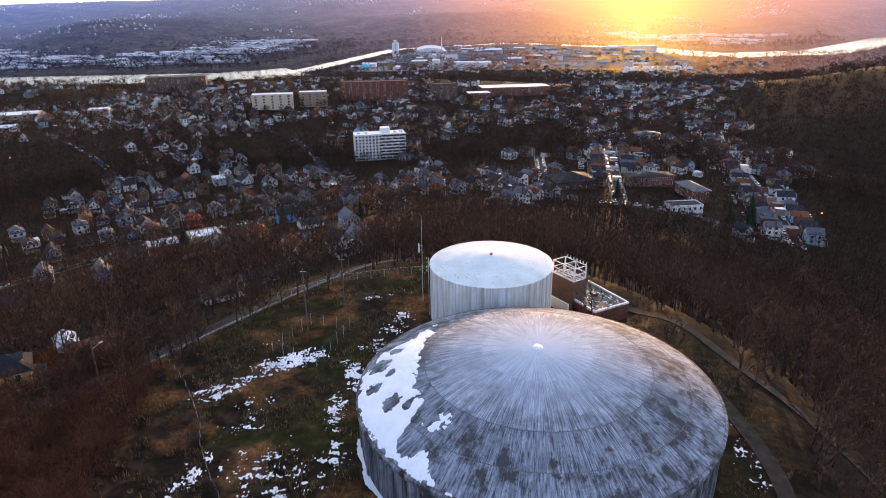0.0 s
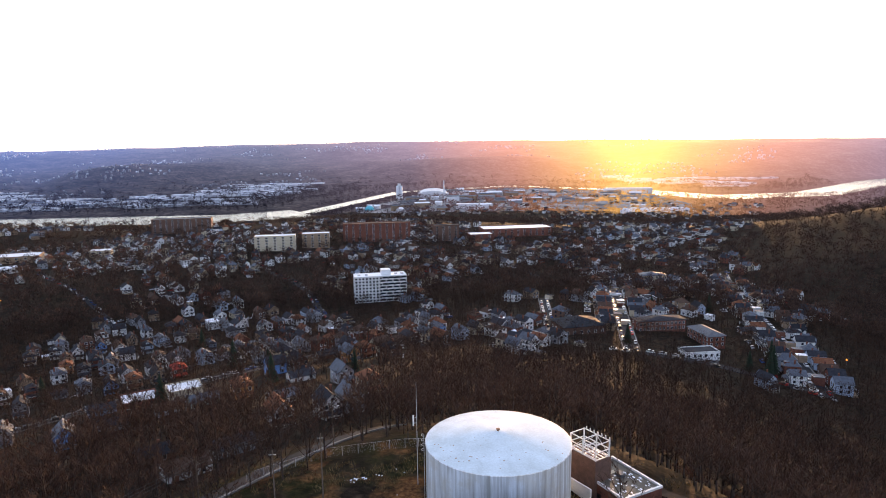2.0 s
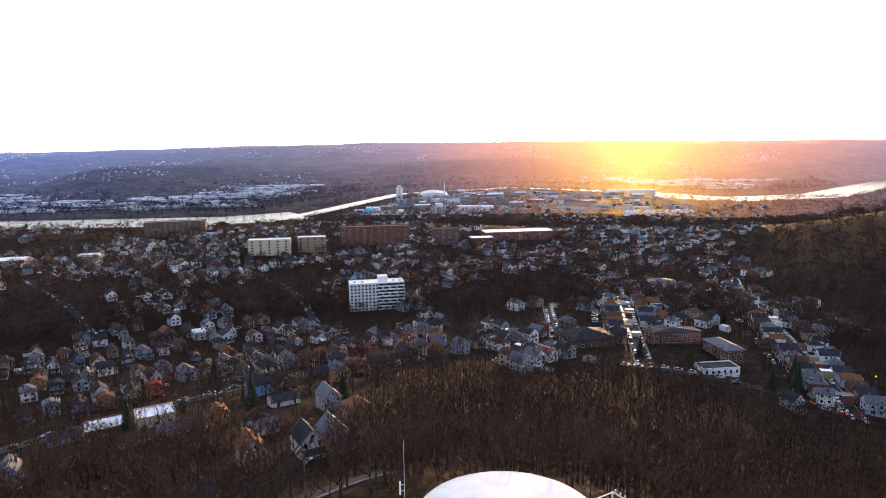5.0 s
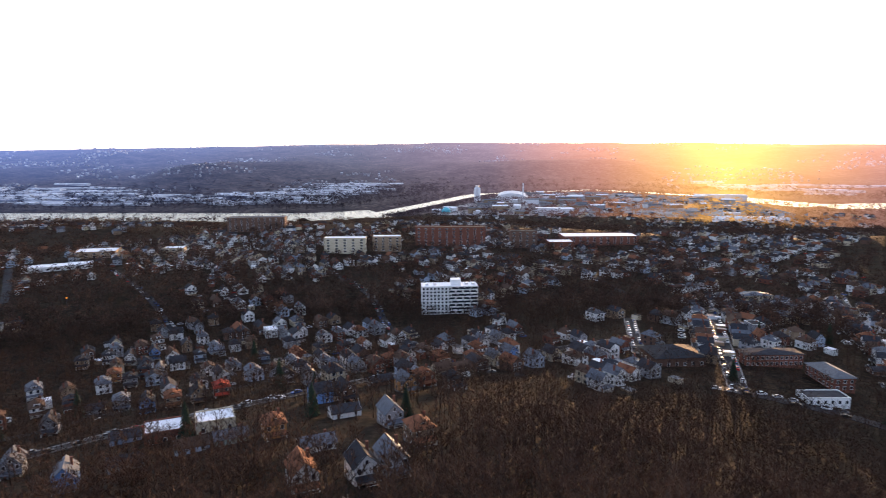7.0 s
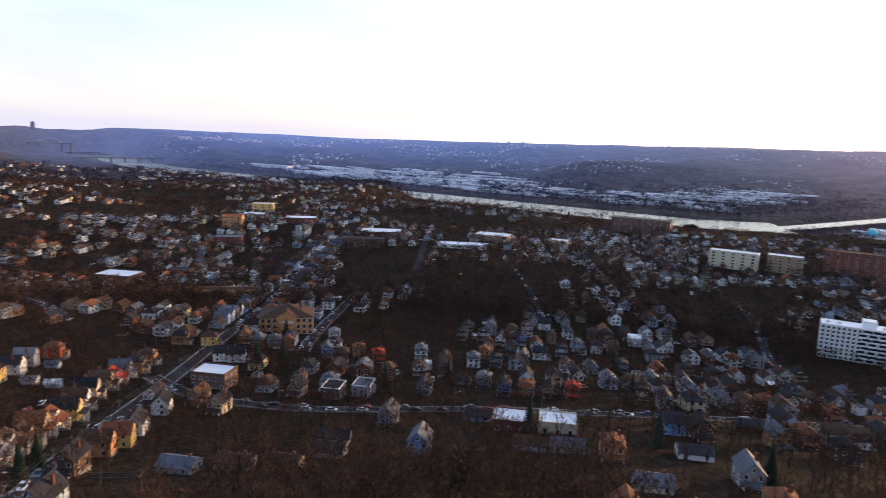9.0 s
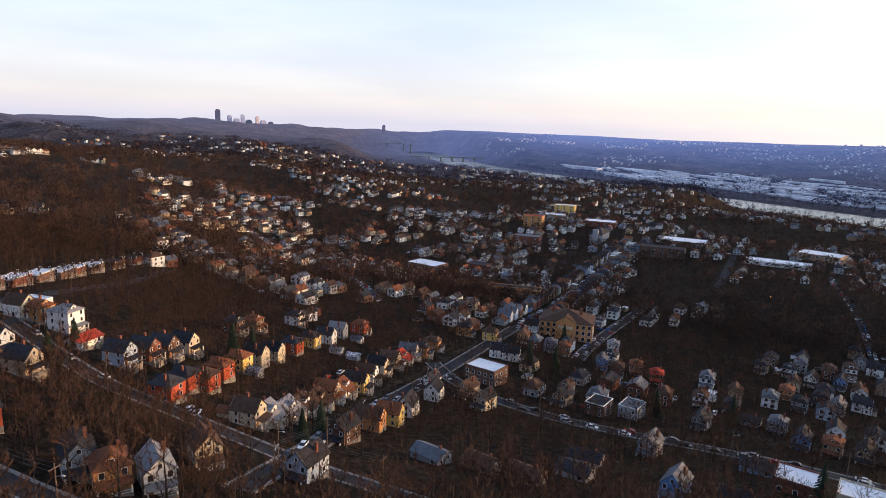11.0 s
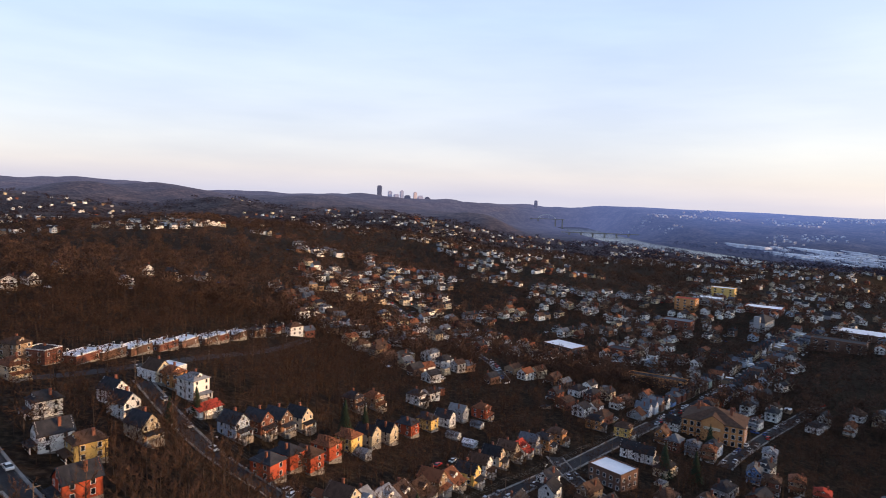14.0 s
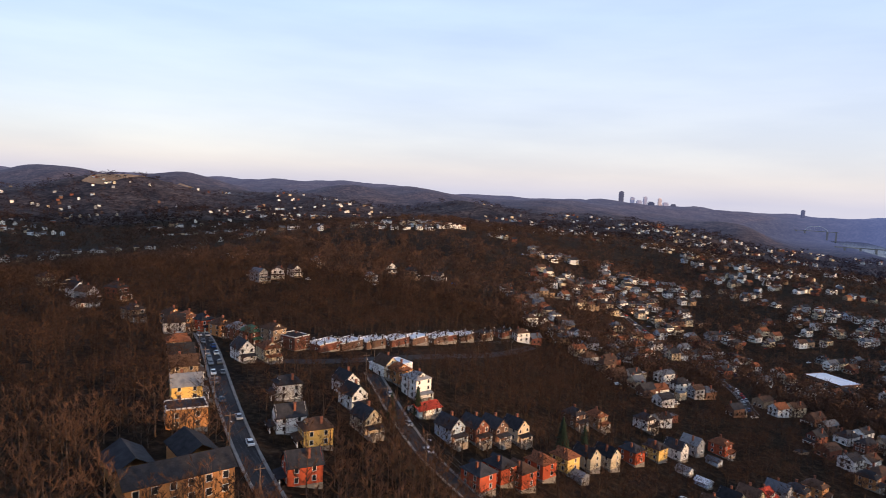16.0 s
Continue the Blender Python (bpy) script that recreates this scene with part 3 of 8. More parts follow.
def along(pts, step):
    """Points every step metres on a line smoothed through pts, with the way it runs there."""
    p = np.array(pts, float)
    for _ in range(2):
        q = [p[0]]
        for a, c in zip(p, p[1:]):
            q += [a * 0.75 + c * 0.25, a * 0.25 + c * 0.75]
        p = np.array(q + [p[-1]])
    d = np.concatenate([[0], np.cumsum(np.hypot(*(p[1:] - p[:-1]).T))])
    t = np.arange(0, d[-1], step)
    x, y = np.interp(t, d, p[:, 0]), np.interp(t, d, p[:, 1])
    dx, dy = np.gradient(x), np.gradient(y)
    k = np.hypot(dx, dy)
    return x, y, dx / k, dy / k


def ribbon(pts, left, right, lift, name, mat, label, category, thick=0.0):
    x, y, dx, dy = along(pts, 2.5)
    xs, ys = [x + dy * left, x + dy * right], [y - dx * left, y - dx * right]
    zs = [np.maximum(height(a, c), height(x, y) - 0.6) + lift for a, c in zip(xs, ys)]
    s = Shape()
    for i in range(len(x) - 1):
        quad = [(xs[0][i], ys[0][i], zs[0][i]), (xs[1][i], ys[1][i], zs[1][i]), (xs[1][i + 1], ys[1][i + 1], zs[1][i + 1]), (xs[0][i + 1], ys[0][i + 1], zs[0][i + 1])]
        if thick:
            s.slab(quad[::-1], thick)
        else:
            s.face(quad[::-1])
    return piece(name, s, [mat], label, category, kind="structure")


for name, (wide, pts) in STREETS.items():
    drive = name.startswith("drive")
    ribbon(pts, -wide / 2, wide / 2, 0.22, "road", TRACK if drive else ASPHALT, "narrow brown gravel track through the yard" if drive else "worn grey asphalt street between houses", "road", 0.5)
    if not drive and name not in ("street_rows", "street_far", "street_tower", "street_slope", "street_works", "street_store", "street_stores"):
        for side in (-1, 1) if name != "street_hill" else (1,):
            ribbon(pts, side * (wide / 2 + 0.45) - 0.4, side * (wide / 2 + 0.45) + 0.4, 0.36, "pavement", CONCRETE, "pale concrete pavement with a raised kerb", "pavement", 0.6)
# ---------------------------------------------------------------- the domed reservoir
DX, DY, DZ = 14.6, 81.4, 30.0
DOME_R, RIM_Z, APEX_Z = 26.8, 38.0, 44.8


def dome_z(r):
    """Height of the shell at r metres from its middle."""
    rise = APEX_Z - RIM_Z
    ball = (DOME_R ** 2 + rise ** 2) / (2 * rise)
    return APEX_Z - ball + np.sqrt(ball * ball - r * r)


def streaked(name, dark, light, stain, rings=0.0, rough=0.6, turns=75.0):
    """Weathered shell: streaks run down from the middle, with darker stains towards patches of the rim."""
    m = bpy.data.materials.new(name)
    m.use_nodes = True
    n, l = m.node_tree.nodes, m.node_tree.links
    b = n["Principled BSDF"]
    b.inputs["Roughness"].default_value, b.inputs["Specular IOR Level"].default_value = rough, 0.15 if rough > 0.7 else 0.5
    tc = n.new("ShaderNodeTexCoord").outputs["Object"]
    sp = n.new("ShaderNodeSeparateXYZ")
    l.new(tc, sp.inputs[0])
    turn = n.new("ShaderNodeMath")
    turn.operation = "ARCTAN2"
    l.new(sp.outputs["Y"], turn.inputs[0]), l.new(sp.outputs["X"], turn.inputs[1])
    ln = n.new("ShaderNodeVectorMath")
    ln.operation = "LENGTH"
    flat = n.new("ShaderNodeVectorMath")
    flat.operation = "MULTIPLY"
    flat.inputs[1].default_value = (1, 1, 0)
    l.new(tc, flat.inputs[0]), l.new(flat.outputs[0], ln.inputs[0])

    # streaks start afresh at each joint
    drop = n.new("ShaderNodeMath")
    drop.operation = "MULTIPLY"
    drop.inputs[1].default_value = 1.0 if rings else 0.06
    l.new(sp.outputs["Z"], drop.inputs[0])
    band = drop.outputs[0]
    for rad in (8.2, 16.7, 22.0) if rings else ():
        past, jump = n.new("ShaderNodeMath"), n.new("ShaderNodeMath")
        past.operation, jump.operation = "GREATER_THAN", "MULTIPLY_ADD"
        past.inputs[1].default_value, jump.inputs[1].default_value = rad, 7.3
        l.new(ln.outputs["Value"], past.inputs[0]), l.new(past.outputs[0], jump.inputs[0]), l.new(band, jump.inputs[2])
        band = jump.outputs[0]

    def polar(k_turn, k_len, detail):
        a, c, v = n.new("ShaderNodeMath"), n.new("ShaderNodeMath"), n.new("ShaderNodeCombineXYZ")
        a.operation = c.operation = "MULTIPLY"
        a.inputs[1].default_value, c.inputs[1].default_value = k_turn, k_len
        l.new(turn.outputs[0], a.inputs[0]), l.new(ln.outputs["Value"], c.inputs[0])
        l.new(a.outputs[0], v.inputs["X"]), l.new(c.outputs[0], v.inputs["Y"]), l.new(band, v.inputs["Z"])
        t = n.new("ShaderNodeTexNoise")
        t.inputs["Scale"].default_value, t.inputs["Detail"].default_value, t.inputs["Roughness"].default_value = 1.0, detail, 0.65
        l.new(v.outputs[0], t.inputs["Vector"])
        return t.outputs["Fac"]

    fine, broad = polar(turns, 0.10, 6), polar(turns * 0.14, 0.16, 7)
    cloudy = n.new("ShaderNodeTexNoise")
    cloudy.inputs["Scale"].default_value, cloudy.inputs["Detail"].default_value, cloudy.inputs["Roughness"].default_value = 0.22, 10, 0.72
    l.new(tc, cloudy.inputs["Vector"])
    add = n.new("ShaderNodeMath")
    add.operation = "MULTIPLY_ADD"
    add.inputs[1].default_value = 0.62
    l.new(fine, add.inputs[0])
    half = n.new("ShaderNodeMath")
    half.operation = "MULTIPLY"
    half.inputs[1].default_value = 0.38
    l.new(broad, half.inputs[0]), l.new(half.outputs[0], add.inputs[2])
    r = n.new("ShaderNodeValToRGB")
    r.color_ramp.elements[0].position, r.color_ramp.elements[0].color = 0.39, (*dark, 1)
    r.color_ramp.elements[1].position, r.color_ramp.elements[1].color = 0.61, (*light, 1)
    l.new(add.outputs[0], r.inputs["Fac"])
    calm = n.new("ShaderNodeMapRange")
    calm.inputs["From Min"].default_value, calm.inputs["From Max"].default_value, calm.inputs["To Min"].default_value = 2.0, 17.0, 0.22 if rings else 1.0
    l.new(ln.outputs["Value"], calm.inputs["Value"])
    streaks = n.new("ShaderNodeMix")
    streaks.data_type = "RGBA"
    streaks.inputs["A"].default_value = (*[0.42 * a + 0.58 * b for a, b in zip(dark, light)], 1)
    l.new(calm.outputs["Result"], streaks.inputs["Factor"]), l.new(r.outputs["Color"], streaks.inputs["B"])
    st = n.new("ShaderNodeValToRGB")
    st.color_ramp.elements[0].position, st.color_ramp.elements[1].position = 0.48, 0.56
    st.color_ramp.elements[1].color = (0.9, 0.9, 0.9, 1)
    torn = n.new("ShaderNodeMath")
    torn.operation = "MULTIPLY_ADD"
    torn.inputs[1].default_value = 0.60
    rest = n.new("ShaderNodeMath")
    rest.operation = "MULTIPLY"
    rest.inputs[1].default_value = 0.40
    l.new(broad, rest.inputs[0]), l.new(cloudy.outputs["Fac"], torn.inputs[0]), l.new(rest.outputs[0], torn.inputs[2])
    l.new(torn.outputs[0], st.inputs["Fac"])
    mx = n.new("ShaderNodeMix")
    mx.data_type = "RGBA"
    mx.inputs["B"].default_value = (*stain, 1)
    # the stains gather on the outer half
    outer = n.new("ShaderNodeMapRange")
    outer.inputs["From Min"].default_value, outer.inputs["From Max"].default_value, outer.inputs["To Min"].default_value = 9.0, 20.0, 0.15
    l.new(ln.outputs["Value"], outer.inputs["Value"])
    amount = n.new("ShaderNodeMath")
    amount.operation = "MULTIPLY"
    l.new(st.outputs["Color"], amount.inputs[0]), l.new(outer.outputs["Result"], amount.inputs[1])
    l.new(amount.outputs[0], mx.inputs["Factor"]), l.new(streaks.outputs["Result"], mx.inputs["A"])
    # paler round the middle, and duller past the last joint
    ring_tone = n.new("ShaderNodeValToRGB")
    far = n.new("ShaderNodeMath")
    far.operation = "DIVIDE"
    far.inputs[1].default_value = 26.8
    l.new(ln.outputs["Value"], far.inputs[0]), l.new(far.outputs[0], ring_tone.inputs["Fac"])
    ring_tone.color_ramp.elements[0].color, ring_tone.color_ramp.elements[1].color = (1.30, 1.30, 1.30, 1), (0.66, 0.66, 0.67, 1)
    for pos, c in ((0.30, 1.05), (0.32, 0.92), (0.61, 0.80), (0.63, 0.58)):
        ring_tone.color_ramp.elements.new(pos).color = (c, c, c * 1.01, 1)
    toned = n.new("ShaderNodeMix")
    toned.data_type, toned.blend_type = "RGBA", "MULTIPLY"
    toned.inputs["Factor"].default_value = 1.0 if rings else 0.0
    l.new(mx.outputs["Result"], toned.inputs["A"]), l.new(ring_tone.outputs["Color"], toned.inputs["B"])
    l.new(toned.outputs["Result"], b.inputs["Base Color"])
    bp = n.new("ShaderNodeBump")
    bp.inputs["Strength"].default_value, bp.inputs["Distance"].default_value = 0.25, 0.05
    l.new(fine, bp.inputs["Height"]), l.new(bp.outputs["Normal"], b.inputs["Normal"])
    return m


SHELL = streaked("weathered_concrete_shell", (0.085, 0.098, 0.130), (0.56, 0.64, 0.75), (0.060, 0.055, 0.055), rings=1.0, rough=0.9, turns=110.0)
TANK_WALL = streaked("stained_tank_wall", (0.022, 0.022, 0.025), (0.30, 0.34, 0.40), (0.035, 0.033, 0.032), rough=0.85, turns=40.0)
WHITE_TANK = streaked("white_tank_paint", (0.34, 0.34, 0.32), (0.74, 0.79, 0.82), (0.46, 0.40, 0.28), rough=0.5, turns=22.0)
WHITE_TOP = material("white_tank_roof_paint", (0.52, 0.58, 0.58), (0.68, 0.76, 0.79), 3.0, 0.85, 0.1)


def turned(profile, n, slot=0):
    """A round shape from (radius, height) pairs."""
    s = Shape()
    for k, (r, z) in enumerate(profile):
        for i in range(n):
            a = 2 * math.pi * i / n
            s.v.append((r * math.cos(a), r * math.sin(a), z))
    for k in range(len(profile) - 1):
        for i in range(n):
            j = (i + 1) % n
            s.f.append((k * n + i, k * n + j, (k + 1) * n + j, (k + 1) * n + i))
            s.s.append(slot)
    return s


reservoir = thing("water_reservoir", "huge round concrete water tank with a weathered grey dome, partly snow-covered", "water tank", at=pose(DX, DY, DZ))
radii = np.linspace(DOME_R - 0.3, 0.05, 22)
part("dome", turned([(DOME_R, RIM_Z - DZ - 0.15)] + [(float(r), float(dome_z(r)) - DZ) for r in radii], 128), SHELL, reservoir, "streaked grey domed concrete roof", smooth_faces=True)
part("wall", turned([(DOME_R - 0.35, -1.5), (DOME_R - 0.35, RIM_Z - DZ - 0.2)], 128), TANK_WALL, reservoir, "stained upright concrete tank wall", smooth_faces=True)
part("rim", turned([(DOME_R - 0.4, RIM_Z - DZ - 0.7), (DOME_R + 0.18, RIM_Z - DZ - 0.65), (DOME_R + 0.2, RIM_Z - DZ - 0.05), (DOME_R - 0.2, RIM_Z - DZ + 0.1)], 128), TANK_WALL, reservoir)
for rad in (16.7, 22.0):
    z = float(dome_z(rad)) - DZ
    part("joint", turned([(rad - 0.045, z + 0.01), (rad - 0.045, z + 0.03), (rad + 0.045, z + 0.02), (rad + 0.045, z)], 96), material("joint_sealant", (0.06, 0.06, 0.07), (0.17, 0.17, 0.19), 1.5, 0.8, 0.1), reservoir, "raised ring joint")
for k in range(26):
    a = 2 * math.pi * (k + 0.5) / 26
    s = Shape()
    s.box(DOME_R - 0.45, DOME_R - 0.08, -0.35, 0.35, -1.5, RIM_Z - DZ - 0.7)
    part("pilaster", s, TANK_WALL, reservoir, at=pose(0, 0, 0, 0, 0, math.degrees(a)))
part("vent_cap", turned([(0.55, 14.0), (0.55, 14.55), (0.85, 14.6), (0.8, 14.8), (0.45, 14.98), (0.01, 15.02)], 32), WHITE_TRIM, reservoir, "white round vent cap", smooth_faces=True)
# a walkway rail round the upper edge
s = Shape()
for k in range(64):
    a, c = 2 * math.pi * k / 64, 2 * math.pi * (k + 1) / 64
    s.tube((26.6 * math.cos(a), 26.6 * math.sin(a), RIM_Z - DZ + 0.15), (26.6 * math.cos(c), 26.6 * math.sin(c), RIM_Z - DZ + 0.15), 0.04, 0.04, 4)
part("edge_cable", s, DARK_STEEL, reservoir)


def contour_sheet(field, us, vs, place):
    """A sheet that lies wherever field(u, v) is above nought, cut off along that line."""
    s = Shape()
    F = [[field(u, v) for v in vs] for u in us]
    for i in range(len(us) - 1):
        for j in range(len(vs) - 1):
            ring = [(us[i], vs[j], F[i][j]), (us[i + 1], vs[j], F[i + 1][j]), (us[i + 1], vs[j + 1], F[i + 1][j + 1]), (us[i], vs[j + 1], F[i][j + 1])]
            if all(q[2] <= 0 for q in ring):
                continue
            pts = []
            for p, q in zip(ring, ring[1:] + ring[:1]):
                if p[2] > 0:
                    pts.append(p)
                if (p[2] > 0) != (q[2] > 0):
                    t = p[2] / (p[2] - q[2])
                    pts.append((p[0] + (q[0] - p[0]) * t, p[1] + (q[1] - p[1]) * t, 0.0))
            if len(pts) > 2:
                s.face([place(u, v, w) for u, v, w in pts])
    return s


def snow_on_dome():
    """Old snow left on the shaded flank of the dome, lying on the shell."""
    turn = [138, 145, 165, 182, 200, 208, 211, 214, 217, 222, 226, 229, 232, 240, 243]
    near = [21.5, 18.8, 17.9, 18.0, 18.5, 19.4, 21.5, 24.0, 25.9, 25.2, 23.4, 24.2, 25.8, 26.6, 27.2]
    rims = ([138, 148, 154, 160, 166, 172, 250], [21.5, 21.4, 22.6, 25.2, 25.6, 26.45, 26.55])
    holes = [(197, 22.3, 1.5), (184.5, 24.4, 1.2), (169.6, 24.2, 1.9), (178, 21.7, 0.9), (160, 22.8, 1.2), (203, 20.6, 0.7)]

    def lies(deg, r):
        a = radians(deg)
        x, y = r * math.cos(a), r * math.sin(a)
        rough = noise.fractal(Vector((x * 0.7, y * 0.7, 4.2)), 0.6, 2.0, 6) * 0.9 + noise.noise(Vector((x * 2.6, y * 2.6, 1.0))) * 0.25
        v = min(r - float(np.interp(deg, turn, near)), float(np.interp(deg, *rims)) - r) + rough * (0.7 if r > 25.5 else 1.0)
        for hd, hr, hw in holes:
            hx, hy = hr * math.cos(radians(hd)), hr * math.sin(radians(hd))
            v = min(v, math.hypot((x - hx) * 1.1, y - hy) - hw + rough * 0.9)
        sx, sy = 19.8 * math.cos(radians(221)), 19.8 * math.sin(radians(221))
        return max(v, 0.9 - math.hypot(x - sx, y - sy) + rough * 2.0)

    return contour_sheet(lies, np.linspace(134, 246, 260), np.linspace(16.5, 26.7, 64), lambda d, r, w: (r * math.cos(radians(d)), r * math.sin(radians(d)), float(dome_z(min(r, 26.7))) - DZ + 0.05 + min(0.14, 0.16 * max(0.0, w))))


piece("snow_sheet", snow_on_dome(), [SNOW], "patchy old white snow on the flank of the dome", "snow", kind="stuff", at=pose(DX, DY, DZ))

# ---------------------------------------------------------------- the white steel tank
tank = thing("steel_tank", "round white painted steel water tank with streaky walls", "water tank", at=pose(11.3, 121.4, 30))
TR, TZ = 12.6, 11.7
part("wall", turned([(TR, -3.0), (TR, TZ)], 96), WHITE_TANK, tank, "white steel wall with grey rain streaks", smooth_faces=True)
part("roof", turned([(TR + 0.05, TZ), (TR * 0.66, TZ + 0.65), (TR * 0.33, TZ + 1.25), (0.02, TZ + 1.75)], 96), WHITE_TOP, tank, "shallow white cone roof with rust specks", smooth_faces=True)
part("kerb_angle", turned([(TR - 0.02, TZ - 0.15), (TR + 0.1, TZ - 0.12), (TR + 0.1, TZ + 0.03), (TR - 0.05, TZ + 0.06)], 96), WHITE_TANK, tank)
part("vent", turned([(0.22, TZ + 1.5), (0.22, TZ + 1.95), (0.36, TZ + 2.0), (0.33, TZ + 2.12), (0.01, TZ + 2.2)], 20), material("rusty_vent", (0.20, 0.10, 0.05), (0.40, 0.25, 0.16), 0.4, 0.8, 0.3), tank, "small rusty roof vent")
RUST = material("rust_flakes", (0.22, 0.13, 0.07), (0.42, 0.30, 0.20), 0.4, 0.9, 0.2)
rnd = random.Random(5)
s = Shape()
for k in range(70):
    a, r = rnd.choice([rnd.uniform(3.3, 4.4), rnd.uniform(4.6, 6.0)]), rnd.uniform(3, 12.2)
    x, y, q = r * math.cos(a), r * math.sin(a), rnd.uniform(0.05, 0.22)
    z = TZ + 1.75 * (1 - r / TR) + 0.06
    s.face([(x + q * math.cos(b * 1.256 + k) * rnd.uniform(0.6, 1.2), y + q * math.sin(b * 1.256 + k), z) for b in range(5)])
tagged(part("rust_staining", s, RUST, tank), "scattered brown rust specks", kind="stuff")
s = Shape()
for dy in (-0.25, 0.25):
    s.tube((-TR - 0.3, dy, -1), (-TR - 0.3, dy, TZ + 1.2), 0.04, 0.04, 5)
for k in range(38):
    s.tube((-TR - 0.3, -0.25, -0.8 + k * 0.33), (-TR - 0.3, 0.25, -0.8 + k * 0.33), 0.02, 0.02, 4)
for z in (TZ - 1.5, TZ - 0.6, TZ + 0.3, TZ + 1.2):
    for b in range(8):
        p, q = math.pi * b / 8 + math.pi / 2, math.pi * (b + 1) / 8 + math.pi / 2
        s.tube((-TR - 0.3 + 0.45 * math.cos(p), 0.45 * math.sin(p), z), (-TR - 0.3 + 0.45 * math.cos(q), 0.45 * math.sin(q), z), 0.03, 0.03, 4)
part("caged_ladder", s, STEEL, tank, "galvanised ladder in a round cage")
mast = thing("antenna_mast", "slender steel antenna mast behind the white tank", "mast", at=pose(-3.0, 128, 29))
s = Shape()
s.tube((0, 0, 0), (0, 0, 21), 0.09, 0.03, 6)
part("pole", s, STEEL, mast)
for z in (13.2, 14.2):
    s = Shape()
    s.tube((0, 0, z), (-0.6, -0.2, z), 0.04, 0.04, 4)
    s.box(-0.75, -0.5, -0.3, -0.1, z - 0.5, z + 0.5)
    part("aerial", s, WHITE_TRIM, mast)

# ---------------------------------------------------------------- the steel gantry and the brick pump house
gantry = thing("steel_gantry", "white steel lattice frame with pipes beside the tank", "frame", at=pose(29.9, 131.6, ground_at(29.3, 131.4), 0, 0, -58))
TOP = 37.2 - ground_at(29.3, 131.4)
GX, GY = 3.3, 1.8
# added dark block that stands in for shade in the gap below
s = Shape()
s.box(-GX - 0.3, GX + 0.3, -GY - 0.3, GY + 0.3, -1.5, TOP - 3.2)
part("plinth", s, WALLS["brown"], gantry, "dark block filling the shaded gap under the frame")
for x in (-GX, 0, GX):
    for y in (-GY, GY):
        s = Shape()
        s.box(x - 0.11, x + 0.11, y - 0.11, y + 0.11, TOP - 3.3, TOP)
        part("post", s, WHITE_TRIM, gantry)
for z in (TOP, TOP - 1.6, TOP - 3.0):
    for y in (-GY, GY):
        s = Shape()
        s.box(-GX, GX, y - 0.07, y + 0.07, z - 0.16, z)
        part("beam", s, WHITE_TRIM, gantry)
    for x in (-GX, 0, GX):
        s = Shape()
        s.box(x - 0.07, x + 0.07, -GY, GY, z - 0.17, z - 0.02)
        part("cross_beam", s, WHITE_TRIM, gantry)
for x0, x1 in ((-GX, 0), (GX, 0)):
    for y in (-GY, GY):
        for z in (TOP,):
            s = Shape()
            s.tube((x0, y, z - 3.0), (x1, y, z - 0.2), 0.05, 0.05, 4)
            part("brace", s, WHITE_TRIM, gantry)
for k in range(7):
    x = -GX + 0.6 + k * 1.0
    s = Shape()
    s.tube((x, GY, TOP + 0.05), (x, GY, TOP + 0.55), 0.16, 0.12, 8)
    part("insulator", s, STEEL, gantry)
for k in range(4):
    s = Shape()
    s.tube((-GX, -1.4 + k * 0.9, TOP - 3.1), (GX, -1.4 + k * 0.9, TOP - 3.1), 0.13, 0.13, 6)
    part("pipe", s, STEEL, gantry)
s = Shape()
s.box(-2.0, 1.5, -1.2, 1.2, -1, 2.6)
part("switch_cabinet", s, STEEL, gantry, "grey metal cabinet")

